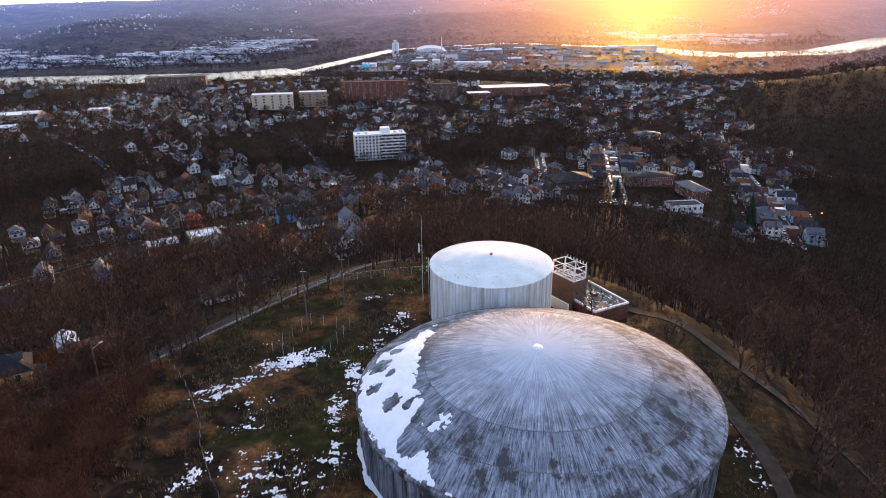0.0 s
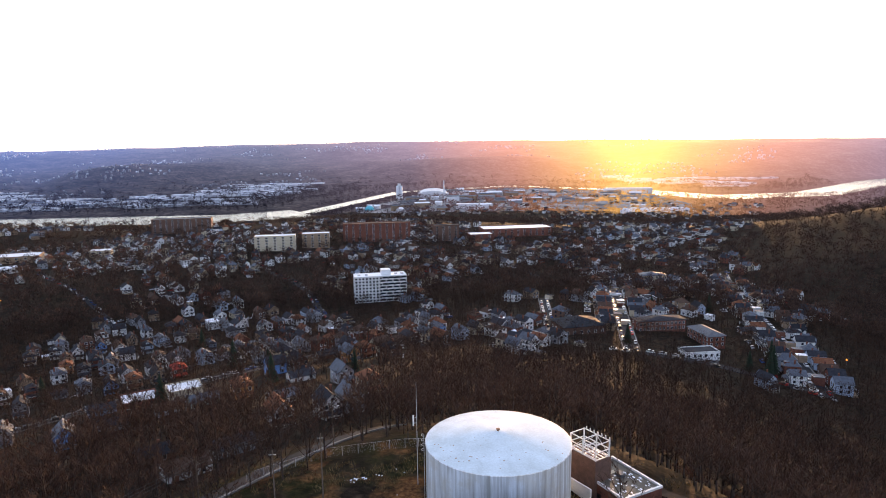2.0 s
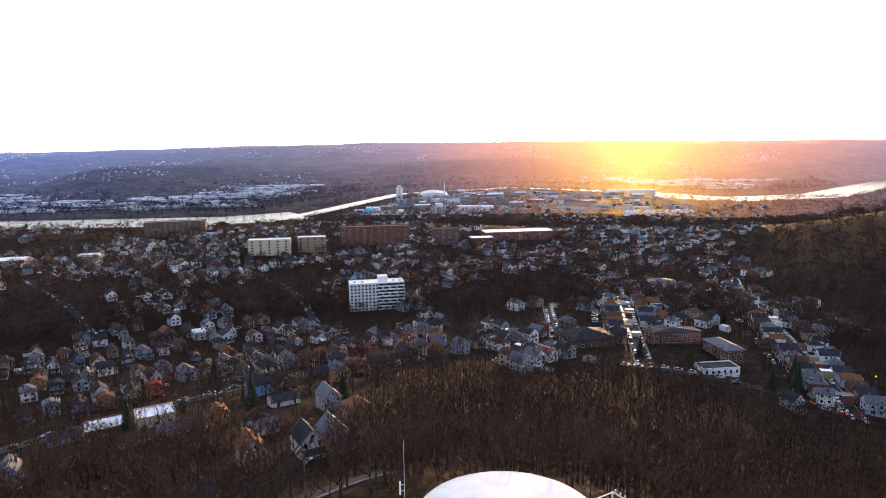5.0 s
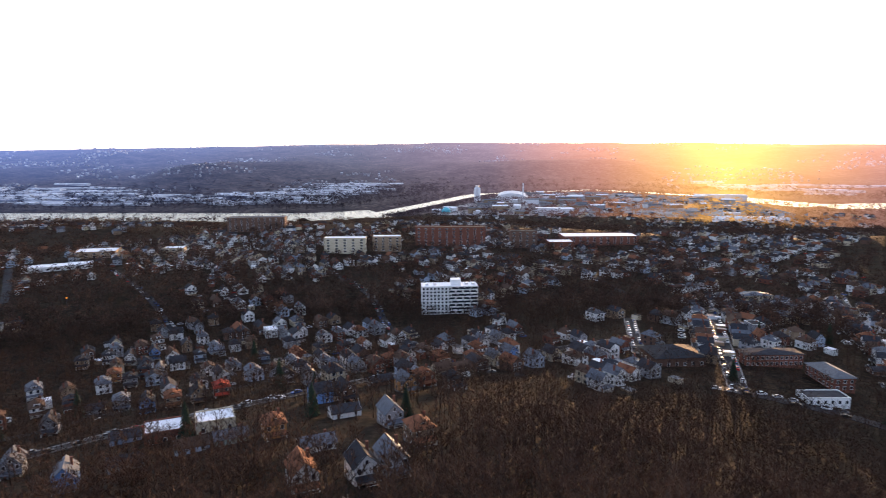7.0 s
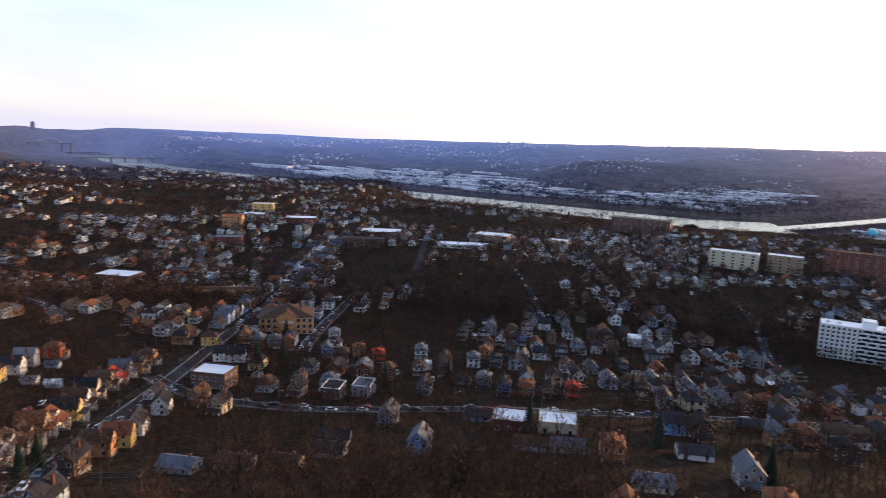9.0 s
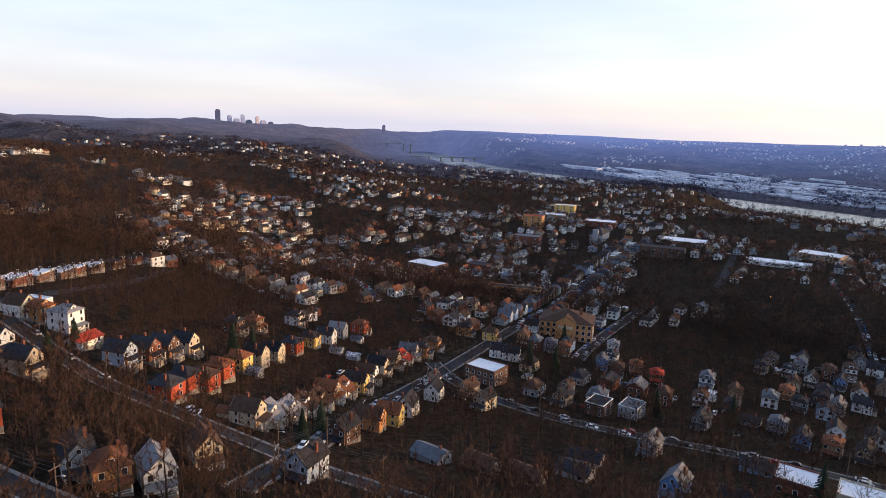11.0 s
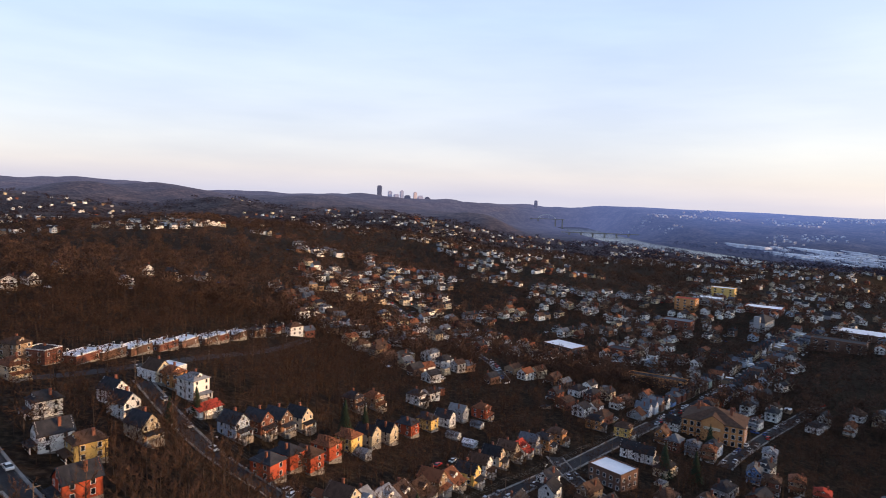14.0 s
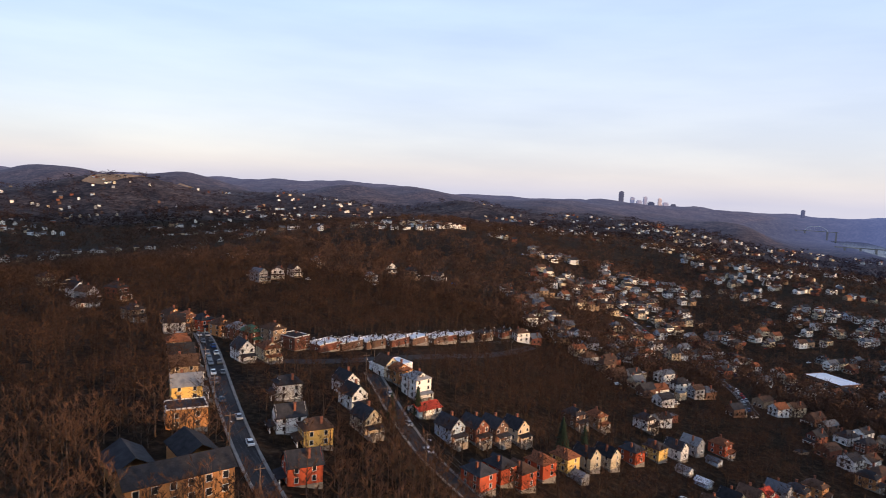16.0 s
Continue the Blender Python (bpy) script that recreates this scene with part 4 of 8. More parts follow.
def pump_house():
    gz = ground_at(35.8, 129.7)
    ob = thing("pump_house", "dark red brick pump house with a flat gravel roof", "building", at=pose(34.9, 129.6, gz, 0, 0, -63))
    h, a, c = 30.0 - gz, 6.6, 4.7
    s = Shape()
    s.box(-a, a, -c, c, -4, h - 0.45)
    part("wall", s, WALLS["brick"], ob)
    s = Shape()
    for x0, x1, y0, y1 in ((-a - 0.1, a + 0.1, -c - 0.1, -c + 0.3), (-a - 0.1, a + 0.1, c - 0.3, c + 0.1), (-a - 0.1, -a + 0.3, -c + 0.3, c - 0.3), (a - 0.3, a + 0.1, -c + 0.3, c - 0.3)):
        s.box(x0, x1, y0, y1, h - 0.44, h)
    part("parapet", s, WHITE_TRIM, ob, "pale stone parapet")
    s = Shape()
    s.box(-a + 0.3, a - 0.3, -c + 0.3, c - 0.3, h - 0.44, h - 0.38)
    part("roof", s, material("wet_flat_roof", (0.035, 0.03, 0.022), (0.13, 0.11, 0.08), 1.6, 0.7, 0.3), ob, "puddled flat roof")
    s = Shape()
    for k in range(60):
        x, y, q = rnd.uniform(-1, a - 0.7), rnd.uniform(-c + 0.6, c - 0.6), rnd.uniform(0.12, 0.4)
        s.face([(x + q * math.cos(b * 1.05), y + 0.6 * q * math.sin(b * 1.05), h - 0.36) for b in range(6)])
    tagged(part("snow_crust", s, SNOW, ob), "scraps of old snow", kind="stuff")
    s = Shape()
    s.box(-5.4, -1.8, -3.2, 1.4, h - 0.375, h - 0.34)
    part("white_membrane", s, WALLS["cream"], ob, "pale patch of new roofing")
    s = Shape()
    s.box(-1.2, 0.4, 0.4, 1.6, h - 0.38, h + 0.25)
    part("roof_hatch", s, DARK_STEEL, ob)
    for x in (-4, 0, 4):
        s = Shape()
        s.box(x - 0.7, x + 0.7, -c - 0.06, -c + 0.05, 1.2, 2.6, 0)
        part("window", s, GLASS, ob)
    s = Shape()
    s.box(a - 0.05, a + 0.07, -0.6, 0.6, -0.2, 2.0)
    part("door", s, DOOR, ob)


pump_house()
s = Shape()
s.box(-3.6, 3.6, -0.15, 0.15, -2.5, 2.6)
piece("yard_wall", s, [WALLS["white"]], "white plastered yard wall beside the tank", "wall", kind="structure", at=pose(26.6, 127.2, ground_at(26.6, 127.2), 0, 0, -58))


# ---------------------------------------------------------------- fences, masts and snow in the yard
def chain_fence(pts, high, label, wire=STEEL):
    ob = thing("chain_fence", label, "fence", at=pose(pts[0][0], pts[0][1], ground_at(*pts[0])))
    ox, oy, oz = pts[0][0], pts[0][1], ground_at(*pts[0])
    for (ax, ay), (bx, by) in zip(pts, pts[1:]):
        n = max(1, round(math.hypot(bx - ax, by - ay) / 3.0))
        for k in range(n):
            x, y, x2, y2 = ax + (bx - ax) * k / n, ay + (by - ay) * k / n, ax + (bx - ax) * (k + 1) / n, ay + (by - ay) * (k + 1) / n
            z, z2 = ground_at(x, y) - oz, ground_at(x2, y2) - oz
            s = Shape()
            s.tube((x - ox, y - oy, z - 0.3), (x - ox, y - oy, z + high), 0.04, 0.04, 6)
            part("post", s, STEEL, ob)
            s = Shape()
            s.tube((x - ox, y - oy, z + high - 0.05), (x2 - ox, y2 - oy, z2 + high - 0.05), 0.018, 0.018, 5)
            part("rail", s, wire, ob)
            s = Shape()
            m = 8
            for q in range(m):
                u, w = q / m, (q + 1) / m
                px, py, pz = x + (x2 - x) * u - ox, y + (y2 - y) * u - oy, z + (z2 - z) * u
                rx, ry, rz = x + (x2 - x) * w - ox, y + (y2 - y) * w - oy, z + (z2 - z) * w
                s.tube((px, py, pz), (rx, ry, rz + high - 0.1), 0.004, 0.004, 3)
                s.tube((px, py, pz + high - 0.1), (rx, ry, rz), 0.004, 0.004, 3)
            part("mesh", s, wire, ob)
    return ob


chain_fence([(-31.4, 106.8), (-26, 118), (-17.7, 115.2), (-22.3, 101.5), (-31.4, 106.8)], 2.6, "square grey chain-link enclosure on the grass", DARK_STEEL)
chain_fence([(-56, 112), (-50, 104), (-44, 95.5), (-40.4, 89), (-37.6, 83.5), (-36.2, 79), (-32.4, 71.6), (-30.2, 68.2), (-27, 62), (-25, 56)], 1.1, "low chain-link fence along the thicket", DARK_STEEL)
chain_fence([(-36, 132), (-22, 140), (-6, 143), (8, 143)], 2.0, "chain-link fence behind the white tank")
for x, y in ((-25.6, 112.5), (-18.9, 118.2)):
    ob = thing("radio_mast", "tall thin wooden pole mast in the yard", "mast", at=pose(x, y, ground_at(x, y)))
    s = Shape()
    s.tube((0, 0, -0.5), (0, 0, 15), 0.14, 0.08, 7)
    part("pole", s, POLE_WOOD, ob)
    s = Shape()
    s.tube((-0.6, 0, 14.2), (0.6, 0, 14.2), 0.04, 0.04, 5)
    part("crossarm", s, STEEL, ob)


def snow_patches():
    """Old snow in torn drifts on the grass of the yard."""
    drifts = [(-27, 103.5, 6.5, 2.6, 0.45, 0.55), (-33, 98, 3.5, 2.0, 0.5, 0.2), (-38, 94, 4.5, 2.6, 0.7, 0.35), (-12, 108, 3.5, 3.5, 0, 0.15), (-9, 116, 4, 4, 0, 0.05), (-15, 98, 2.2, 6, 0.2, 0.35), (-17, 87, 1.8, 6.5, 0, 0.25),
              (-25, 74, 10, 6, 0, -0.02), (-22, 68, 8, 5, 0, -0.05), (-16, 76, 3, 6, 0, 0.02), (-30, 90, 6, 4, 0.4, -0.1), (-35.5, 72, 1.8, 6, -0.3, 0.2), (-12, 131, 9, 1.3, 0.35, 0.0), (-7, 121, 3, 4, 0, 0.1), (45, 72, 2.5, 14, 0, -0.02), (-31, 84, 5, 3, 0, -0.15), (-33, 110, 4, 2, 0.5, -0.1)]

    def lies(x, y):
        near = -9.0
        for cx, cy, sx, sy, turn, most in drifts:
            dx, dy = x - cx, y - cy
            if abs(dx) > 22 or abs(dy) > 26:
                continue
            c, q = math.cos(turn), math.sin(turn)
            near = max(near, most - 0.55 * (((dx * c + dy * q) / sx) ** 2 + ((dy * c - dx * q) / sy) ** 2))
        if near < -0.9:
            return -1.0
        if math.hypot(x - DX, y - DY) < DOME_R + 0.4 or math.hypot(x - 11.3, y - 121.4) < 12.9:
            return -1.0
        return near + 0.75 * noise.fractal(Vector((x * 0.42, y * 0.7, 2.0)), 0.7, 2.0, 5) + 0.80 * noise.noise(Vector((x * 2.9, y * 2.0, 5.0))) - 0.20

    low = contour_sheet(lies, np.arange(-50, -1, 0.2), np.arange(58, 136, 0.2), lambda x, y, w: (x, y, ground_at(x, y) + 0.07 + min(0.12, 0.2 * max(0.0, w))))
    side = contour_sheet(lies, np.arange(38, 51, 0.3), np.arange(55, 90, 0.3), lambda x, y, w: (x, y, ground_at(x, y) + 0.07 + min(0.12, 0.2 * max(0.0, w))))
    # a strip at the foot of the tank's wall
    foot = contour_sheet(lambda d, r: 0.75 + 0.6 * noise.noise(Vector((d * 0.12, 0, 0))) - r + 0.25 * noise.noise(Vector((d * 0.8, r * 2, 3))), np.arange(183, 222, 0.5), np.arange(0.0, 2.0, 0.12),
                         lambda d, r, w: (DX + (DOME_R - 0.3 + r) * math.cos(radians(d)), DY + (DOME_R - 0.3 + r) * math.sin(radians(d)), ground_at(DX + (DOME_R + r) * math.cos(radians(d)), DY + (DOME_R + r) * math.sin(radians(d))) + 0.14))
    for other in (side, foot):
        k = len(low.v)
        low.v += other.v
        low.f += [tuple(k + n for n in f) for f in other.f]
        low.s += other.s
    return low


piece("snow_patches", snow_patches(), [SNOW], "torn scraps of old snow on the brown grass", "snow", kind="stuff")
# ---------------------------------------------------------------- houses
FORMS = {  # width, depth, eaves, roof rise
    "gable": (6.4, 9.0, 5.9, 3.4), "hip": (7.0, 8.6, 6.0, 2.9), "hip3": (7.4, 9.5, 8.6, 2.4), "bung": (7.2, 9.2, 3.6, 3.6), "ranch": (10.5, 7.2, 3.0, 1.9),
    "flat": (8.6, 11.0, 6.4, 0.0), "gambrel": (6.8, 8.6, 4.2, 4.0), "shed": (4.4, 6.0, 2.5, 1.4), "row": (14.0, 9.0, 3.9, 0.0),
}
GROUPS = {"bung": "bungalows along the street", "row": "row of flat-roofed brick houses", "shed": "garages and sheds"}
WORDS = {"white": "white-sided", "cream": "cream-sided", "yellow": "yellow", "blue": "bright blue", "paleblue": "pale blue", "grey": "grey-sided", "bluegrey": "slate-blue", "green": "pale green",
         "tan": "tan brick", "brown": "brown brick", "brick": "dark red brick", "red": "bright red brick", "orange": "orange brick", "tudor": "half-timbered"}
ROOF_WORDS = {"slate": "dark shingle", "bluegrey": "blue-grey shingle", "grey": "light grey", "brown": "brown shingle", "rust": "rust-red", "red": "red tiled", "green": "green shingle", "snow": "white flat"}
FORM_WORDS = {"gable": "gabled house with porch", "hip": "hipped house with porch", "hip3": "tall three-storey house", "bung": "bungalow with dormer", "ranch": "long low house",
              "flat": "flat-roofed building", "gambrel": "barn-roofed house", "shed": "small garage", "row": "flat-roofed row house"}
built = {}


def window_mesh(w, h):
    """One framed pane, set back a little in its frame."""
    key = ("window", w, h)
    if key not in built:
        s = Shape()
        a, f = w / 2, 0.11
        s.v = [(-a - f, 0.02, -f), (a + f, 0.02, -f), (a + f, 0.02, h + f), (-a - f, 0.02, h + f), (-a - f, -0.06, -f), (a + f, -0.06, -f), (a + f, -0.06, h + f), (-a - f, -0.06, h + f),
               (-a, -0.06, 0), (a, -0.06, 0), (a, -0.06, h), (-a, -0.06, h), (-a, -0.015, 0), (a, -0.015, 0), (a, -0.015, h), (-a, -0.015, h)]
        s.f = [(0, 1, 5, 4), (1, 2, 6, 5), (2, 3, 7, 6), (3, 0, 4, 7), (4, 5, 9, 8), (5, 6, 10, 9), (6, 7, 11, 10), (7, 4, 8, 11), (8, 9, 13, 12), (9, 10, 14, 13), (10, 11, 15, 14), (11, 8, 12, 15), (12, 13, 14, 15)]
        s.s = [1] * 12 + [0]
        built[key] = s.mesh("window", [GLASS, WHITE_TRIM])
    return built[key]


def gable_roof(s, w, d, e, rise, over=0.4, along_x=False, slot=0, t=0.16):
    if along_x:
        a, k = d / 2 + over, rise / (d / 2)
        z, b = e - over * k, w / 2 + over
        s.slab([(-b, -a, z), (b, -a, z), (b, 0, e + rise), (-b, 0, e + rise)], t, slot)
        s.slab([(b, a, z), (-b, a, z), (-b, 0, e + rise), (b, 0, e + rise)], t, slot)
    else:
        a, k = w / 2 + over, rise / (w / 2)
        z, b = e - over * k, d / 2 + over
        s.slab([(-a, b, z), (-a, -b, z), (0, -b, e + rise), (0, b, e + rise)], t, slot)
        s.slab([(a, -b, z), (a, b, z), (0, b, e + rise), (0, -b, e + rise)], t, slot)


def hip_roof(s, w, d, e, rise, over=0.45, slot=0):
    a, b = w / 2 + over, d / 2 + over
    z, top = e - 0.12, e + rise
    r = max(0.3, b - a)
    base = [(-a, -b, z), (a, -b, z), (a, b, z), (-a, b, z)]
    s.face([(p[0], p[1], p[2]) for p in reversed(base)], slot)
    up = [(p[0], p[1], z + 0.14) for p in base]
    for i in range(4):
        j = (i + 1) % 4
        s.face([base[i], base[j], up[j], up[i]], slot)
    s.face([up[0], up[1], (0, -r, top)], slot), s.face([up[2], up[3], (0, r, top)], slot)
    s.face([up[1], up[2], (0, r, top), (0, -r, top)], slot), s.face([up[3], up[0], (0, -r, top), (0, r, top)], slot)


def make_house(form, wall, roof, plain=False):
    w, d, e, rise = FORMS[form]
    cat = "garage" if form == "shed" else "building" if form in ("flat",) else "house"
    label = WORDS[wall] + " " + FORM_WORDS[form] + (", white roof" if roof == "snow" else ", dark roof") if form in ("flat", "row") else WORDS[wall] + " " + FORM_WORDS[form] + ", " + ROOF_WORDS[roof] + " roof"
    ob = thing("garage" if form == "shed" else "house", label, cat, GROUPS.get(form, ""))
    wm, rm = WALLS[wall], ROOFS[roof]
    x, y = w / 2, d / 2
    s = Shape()
    s.box(-x, x, -y, y, 0.3, e)
    if form == "gable" or form == "shed":
        for q in (-y, y):
            s.solid([(-x, q - 0.06 * math.copysign(1, q), e), (x, q - 0.06 * math.copysign(1, q), e), (0, q - 0.06 * math.copysign(1, q), e + rise)], [(-x, q, e), (x, q, e), (0, q, e + rise)])
    if form in ("bung", "ranch"):
        for q in (-x, x):
            s.solid([(q - 0.06 * math.copysign(1, q), -y, e), (q - 0.06 * math.copysign(1, q), y, e), (q - 0.06 * math.copysign(1, q), 0, e + rise)], [(q, -y, e), (q, y, e), (q, 0, e + rise)])
    if form == "gambrel":
        for q in (-y, y):
            i = q - 0.06 * math.copysign(1, q)
            prof = [(-x, e), (x, e), (x * 0.68, e + rise * 0.66), (0, e + rise), (-x * 0.68, e + rise * 0.66)]
            s.solid([(a, i, b) for a, b in prof], [(a, q, b) for a, b in prof])
    part("wall", s, wm, ob)
    s = Shape()
    s.box(-x - 0.06, x + 0.06, -y - 0.06, y + 0.06, -3.5, 0.3)
    part("foundation", s, BLOCK, ob)
    s = Shape()
    if form in ("gable", "shed"):
        gable_roof(s, w, d, e, rise)
    elif form in ("bung", "ranch"):
        gable_roof(s, w, d, e, rise, along_x=True)
    elif form == "gambrel":
        b = y + 0.35
        for q in (-1, 1):
            lo, hi, top = (q * (x + 0.3), e - 0.5), (q * x * 0.70, e + rise * 0.66), (0, e + rise)
            s.slab([(lo[0], -b * q, lo[1]), (lo[0], b * q, lo[1]), (hi[0], b * q, hi[1]), (hi[0], -b * q, hi[1])], 0.15)
            s.slab([(hi[0], -b * q, hi[1]), (hi[0], b * q, hi[1]), (top[0], b * q, top[1]), (top[0], -b * q, top[1])], 0.15)
    elif form in ("flat", "row"):
        s.box(-x + 0.25, x - 0.25, -y + 0.25, y - 0.25, e, e + 0.12)
    else:
        hip_roof(s, w, d, e, rise)
    part("roof", s, rm, ob, smooth_faces=False)
    if form in ("flat", "row"):
        s = Shape()
        for a, b, c, g in ((-x, x, -y, -y + 0.25), (-x, x, y - 0.25, y), (-x, -x + 0.25, -y + 0.25, y - 0.25), (x - 0.25, x, -y + 0.25, y - 0.25)):
            s.box(a, b, c, g, e, e + 0.45)
        part("parapet", s, WHITE_TRIM if form == "flat" else rm, ob)
    if form != "shed":
        s = Shape()
        cx, cy = x * 0.55, y * 0.25
        s.box(cx - 0.35, cx + 0.35, cy - 0.35, cy + 0.35, e - 0.5, e + max(rise, 0.6) + 0.45)
        s.box(cx - 0.42, cx + 0.42, cy - 0.42, cy + 0.42, e + max(rise, 0.6) + 0.45, e + max(rise, 0.6) + 0.6)
        part("chimney", s, CHIMNEY, ob)
    # windows and doors
    floors = 1 if form in ("ranch", "bung", "shed") else 3 if form == "hip3" else 2
    ww, wh = 0.95, 1.5
    for fl in range(floors):
        z = 1.1 + fl * 2.8
        if form == "shed":
            break
        fx = (-0.30, 0.30) if not plain else (0.12,)
        for u in fx:
            if fl or u > 0 or plain:
                part("window", window_mesh(ww, wh), None, ob, at=pose(u * w, -y - 0.01, z))
        if not plain:
            part("window", window_mesh(ww, wh), None, ob, at=pose(-0.15 * w, y + 0.01, z, 0, 0, 180))
        for u in ((-0.25, 0.25) if not plain else (0.0,)):
            part("window", window_mesh(ww, wh), None, ob, at=pose(-x - 0.01, u * d, z, 0, 0, -90))
            part("window", window_mesh(ww, wh), None, ob, at=pose(x + 0.01, u * d, z, 0, 0, 90))
    if form in ("gable", "gambrel"):
        part("window", window_mesh(0.8, 1.1), None, ob, at=pose(0, -y - 0.02, e + 0.55))
        part("window", window_mesh(0.8, 1.1), None, ob, at=pose(0, y + 0.02, e + 0.55, 0, 0, 180))
    if form == "bung" or form == "ranch":
        for q in (-1, 1):
            part("window", window_mesh(0.8, 0.9), None, ob, at=pose(q * (x + 0.02), 0, e + 0.45, 0, 0, 90 * q))
    if form == "shed":
        s = Shape()
        s.box(-1.5, 1.5, -y - 0.05, -y + 0.02, 0.05, 2.2)
        part("garage_door", s, WHITE_TRIM, ob, "white garage door")
        return ob
    s = Shape()
    s.box(-0.30 * w - 0.48, -0.30 * w + 0.48, -y - 0.06, -y + 0.02, 0.3, 2.35)
    part("door", s, DOOR, ob)
    if plain:
        return ob
    if form in ("gable", "hip", "bung", "gambrel", "hip3"):
        p0, p1 = -y - 2.1, -y
        s = Shape()
        s.box(-x * 0.95, x * 0.95, p0, p1 - 0.02, -2.5, 0.32)
        part("porch_floor", s, WOOD, ob)
        s = Shape()
        zt = 3.15
        s.slab([(-x * 0.98, p0 - 0.3, zt - 0.35), (x * 0.98, p0 - 0.3, zt - 0.35), (x * 0.98, p1, zt + 0.25), (-x * 0.98, p1, zt + 0.25)], 0.18)
        part("porch_roof", s, rm, ob)
        for u in (-0.88, 0.88):
            s = Shape()
            s.box(u * x - 0.14, u * x + 0.14, p0 + 0.1, p0 + 0.38, 0.3, zt - 0.35)
            part("porch_post", s, WHITE_TRIM, ob)
        s = Shape()
        for u0, u1 in ((-0.88, -0.75), (-0.3, 0.88)):
            s.box(u0 * x, u1 * x, p0 + 0.2, p0 + 0.28, 1.05, 1.15)
            s.box(u0 * x, u1 * x, p0 + 0.2, p0 + 0.28, 0.45, 0.52)
        part("porch_rail", s, WHITE_TRIM, ob)
        s = Shape()
        for k in range(4):
            s.box(-x * 0.72, -x * 0.34, p0 - 0.3 - 0.3 * k, p0 - 0.3 * k, -2.0, 0.30 - 0.2 * (k + 1) + 0.02)
        part("porch_steps", s, CONCRETE, ob)
    if form in ("hip", "bung", "hip3"):
        dw, z0, top = (1.1, e + 0.35, 1.5) if form != "bung" else (1.6, e + 0.45, 1.6)
        yf = -y + (1.05 if form != "bung" else 0.9)
        s = Shape()
        s.box(-dw, dw, yf, yf + 2.6, z0 - 0.4, z0 + top)
        s.solid([(-dw, yf + 0.05, z0 + top), (dw, yf + 0.05, z0 + top), (0, yf + 0.05, z0 + top + 0.8)], [(-dw, yf, z0 + top), (dw, yf, z0 + top), (0, yf, z0 + top + 0.8)][::1])
        dm = part("dormer", s, wm, ob)
        s = Shape()
        a = dw + 0.25
        s.slab([(-a, yf + 2.8, z0 + top - 0.18), (-a, yf - 0.25, z0 + top - 0.18), (0, yf - 0.25, z0 + top + 0.85), (0, yf + 2.8, z0 + top + 0.85)], 0.12)
        s.slab([(a, yf - 0.25, z0 + top - 0.18), (a, yf + 2.8, z0 + top - 0.18), (0, yf + 2.8, z0 + top + 0.85), (0, yf - 0.25, z0 + top + 0.85)], 0.12)
        part("dormer_roof", s, rm, dm)
        part("dormer_window", window_mesh(0.9, 1.0), None, dm, at=pose(0, yf - 0.01, z0 + 0.2))
    return ob


taken = []  # where houses and buildings stand: x, y, radius


def clear_of(x, y, r):
    return all((x - a) ** 2 + (y - b) ** 2 > (r + c) ** 2 for a, b, c in taken)


def put_house(x, y, yaw, form, wall, roof, plain=False):
    key = (form, wall, roof, plain)
    w, d = FORMS[form][:2]
    gz = max(ground_at(x, y), ground_at(x + 2, y), ground_at(x - 2, y), ground_at(x, y + 2), ground_at(x, y - 2)) - 0.1
    m = pose(x, y, gz, 0, 0, yaw)
    if key not in built:
        built[key] = make_house(*key)
        built[key].matrix_basis = m @ Matrix.Diagonal((0.93, 0.93, 0.85, 1))
    else:
        copy_thing(built[key], m)
    taken.append((x, y, min(w, d) / 2))


HILLSIDE_HOUSES = [
    (-240, 391, 30, 'hip', 'tan', 'slate'), (-231, 402, 30, 'hip', 'white', 'slate'), (-217, 401, 30, 'gable', 'white', 'slate'),
    (-209, 413, 30, 'gable', 'blue', 'slate'), (-178, 408, 30, 'hip', 'paleblue', 'slate'), (-205, 367, 30, 'hip', 'orange', 'rust'),
    (-183, 374, 30, 'gable', 'paleblue', 'bluegrey'), (-182, 390, 120, 'gable', 'white', 'slate'), (-167, 432, 30, 'hip', 'white', 'slate'),
    (-157, 466, 30, 'flat', 'white', 'snow'), (-147, 462, 30, 'gable', 'grey', 'bluegrey'), (-160, 440, 30, 'hip', 'tan', 'brown'),
    (-166, 312, 30, 'hip', 'grey', 'bluegrey'), (-148, 302, 30, 'gable', 'blue', 'slate'), (-140, 308, 30, 'hip', 'tan', 'rust'),
    (-131, 313, 30, 'gable', 'tan', 'slate'), (-124, 320, 30, 'hip', 'brick', 'red'),
]
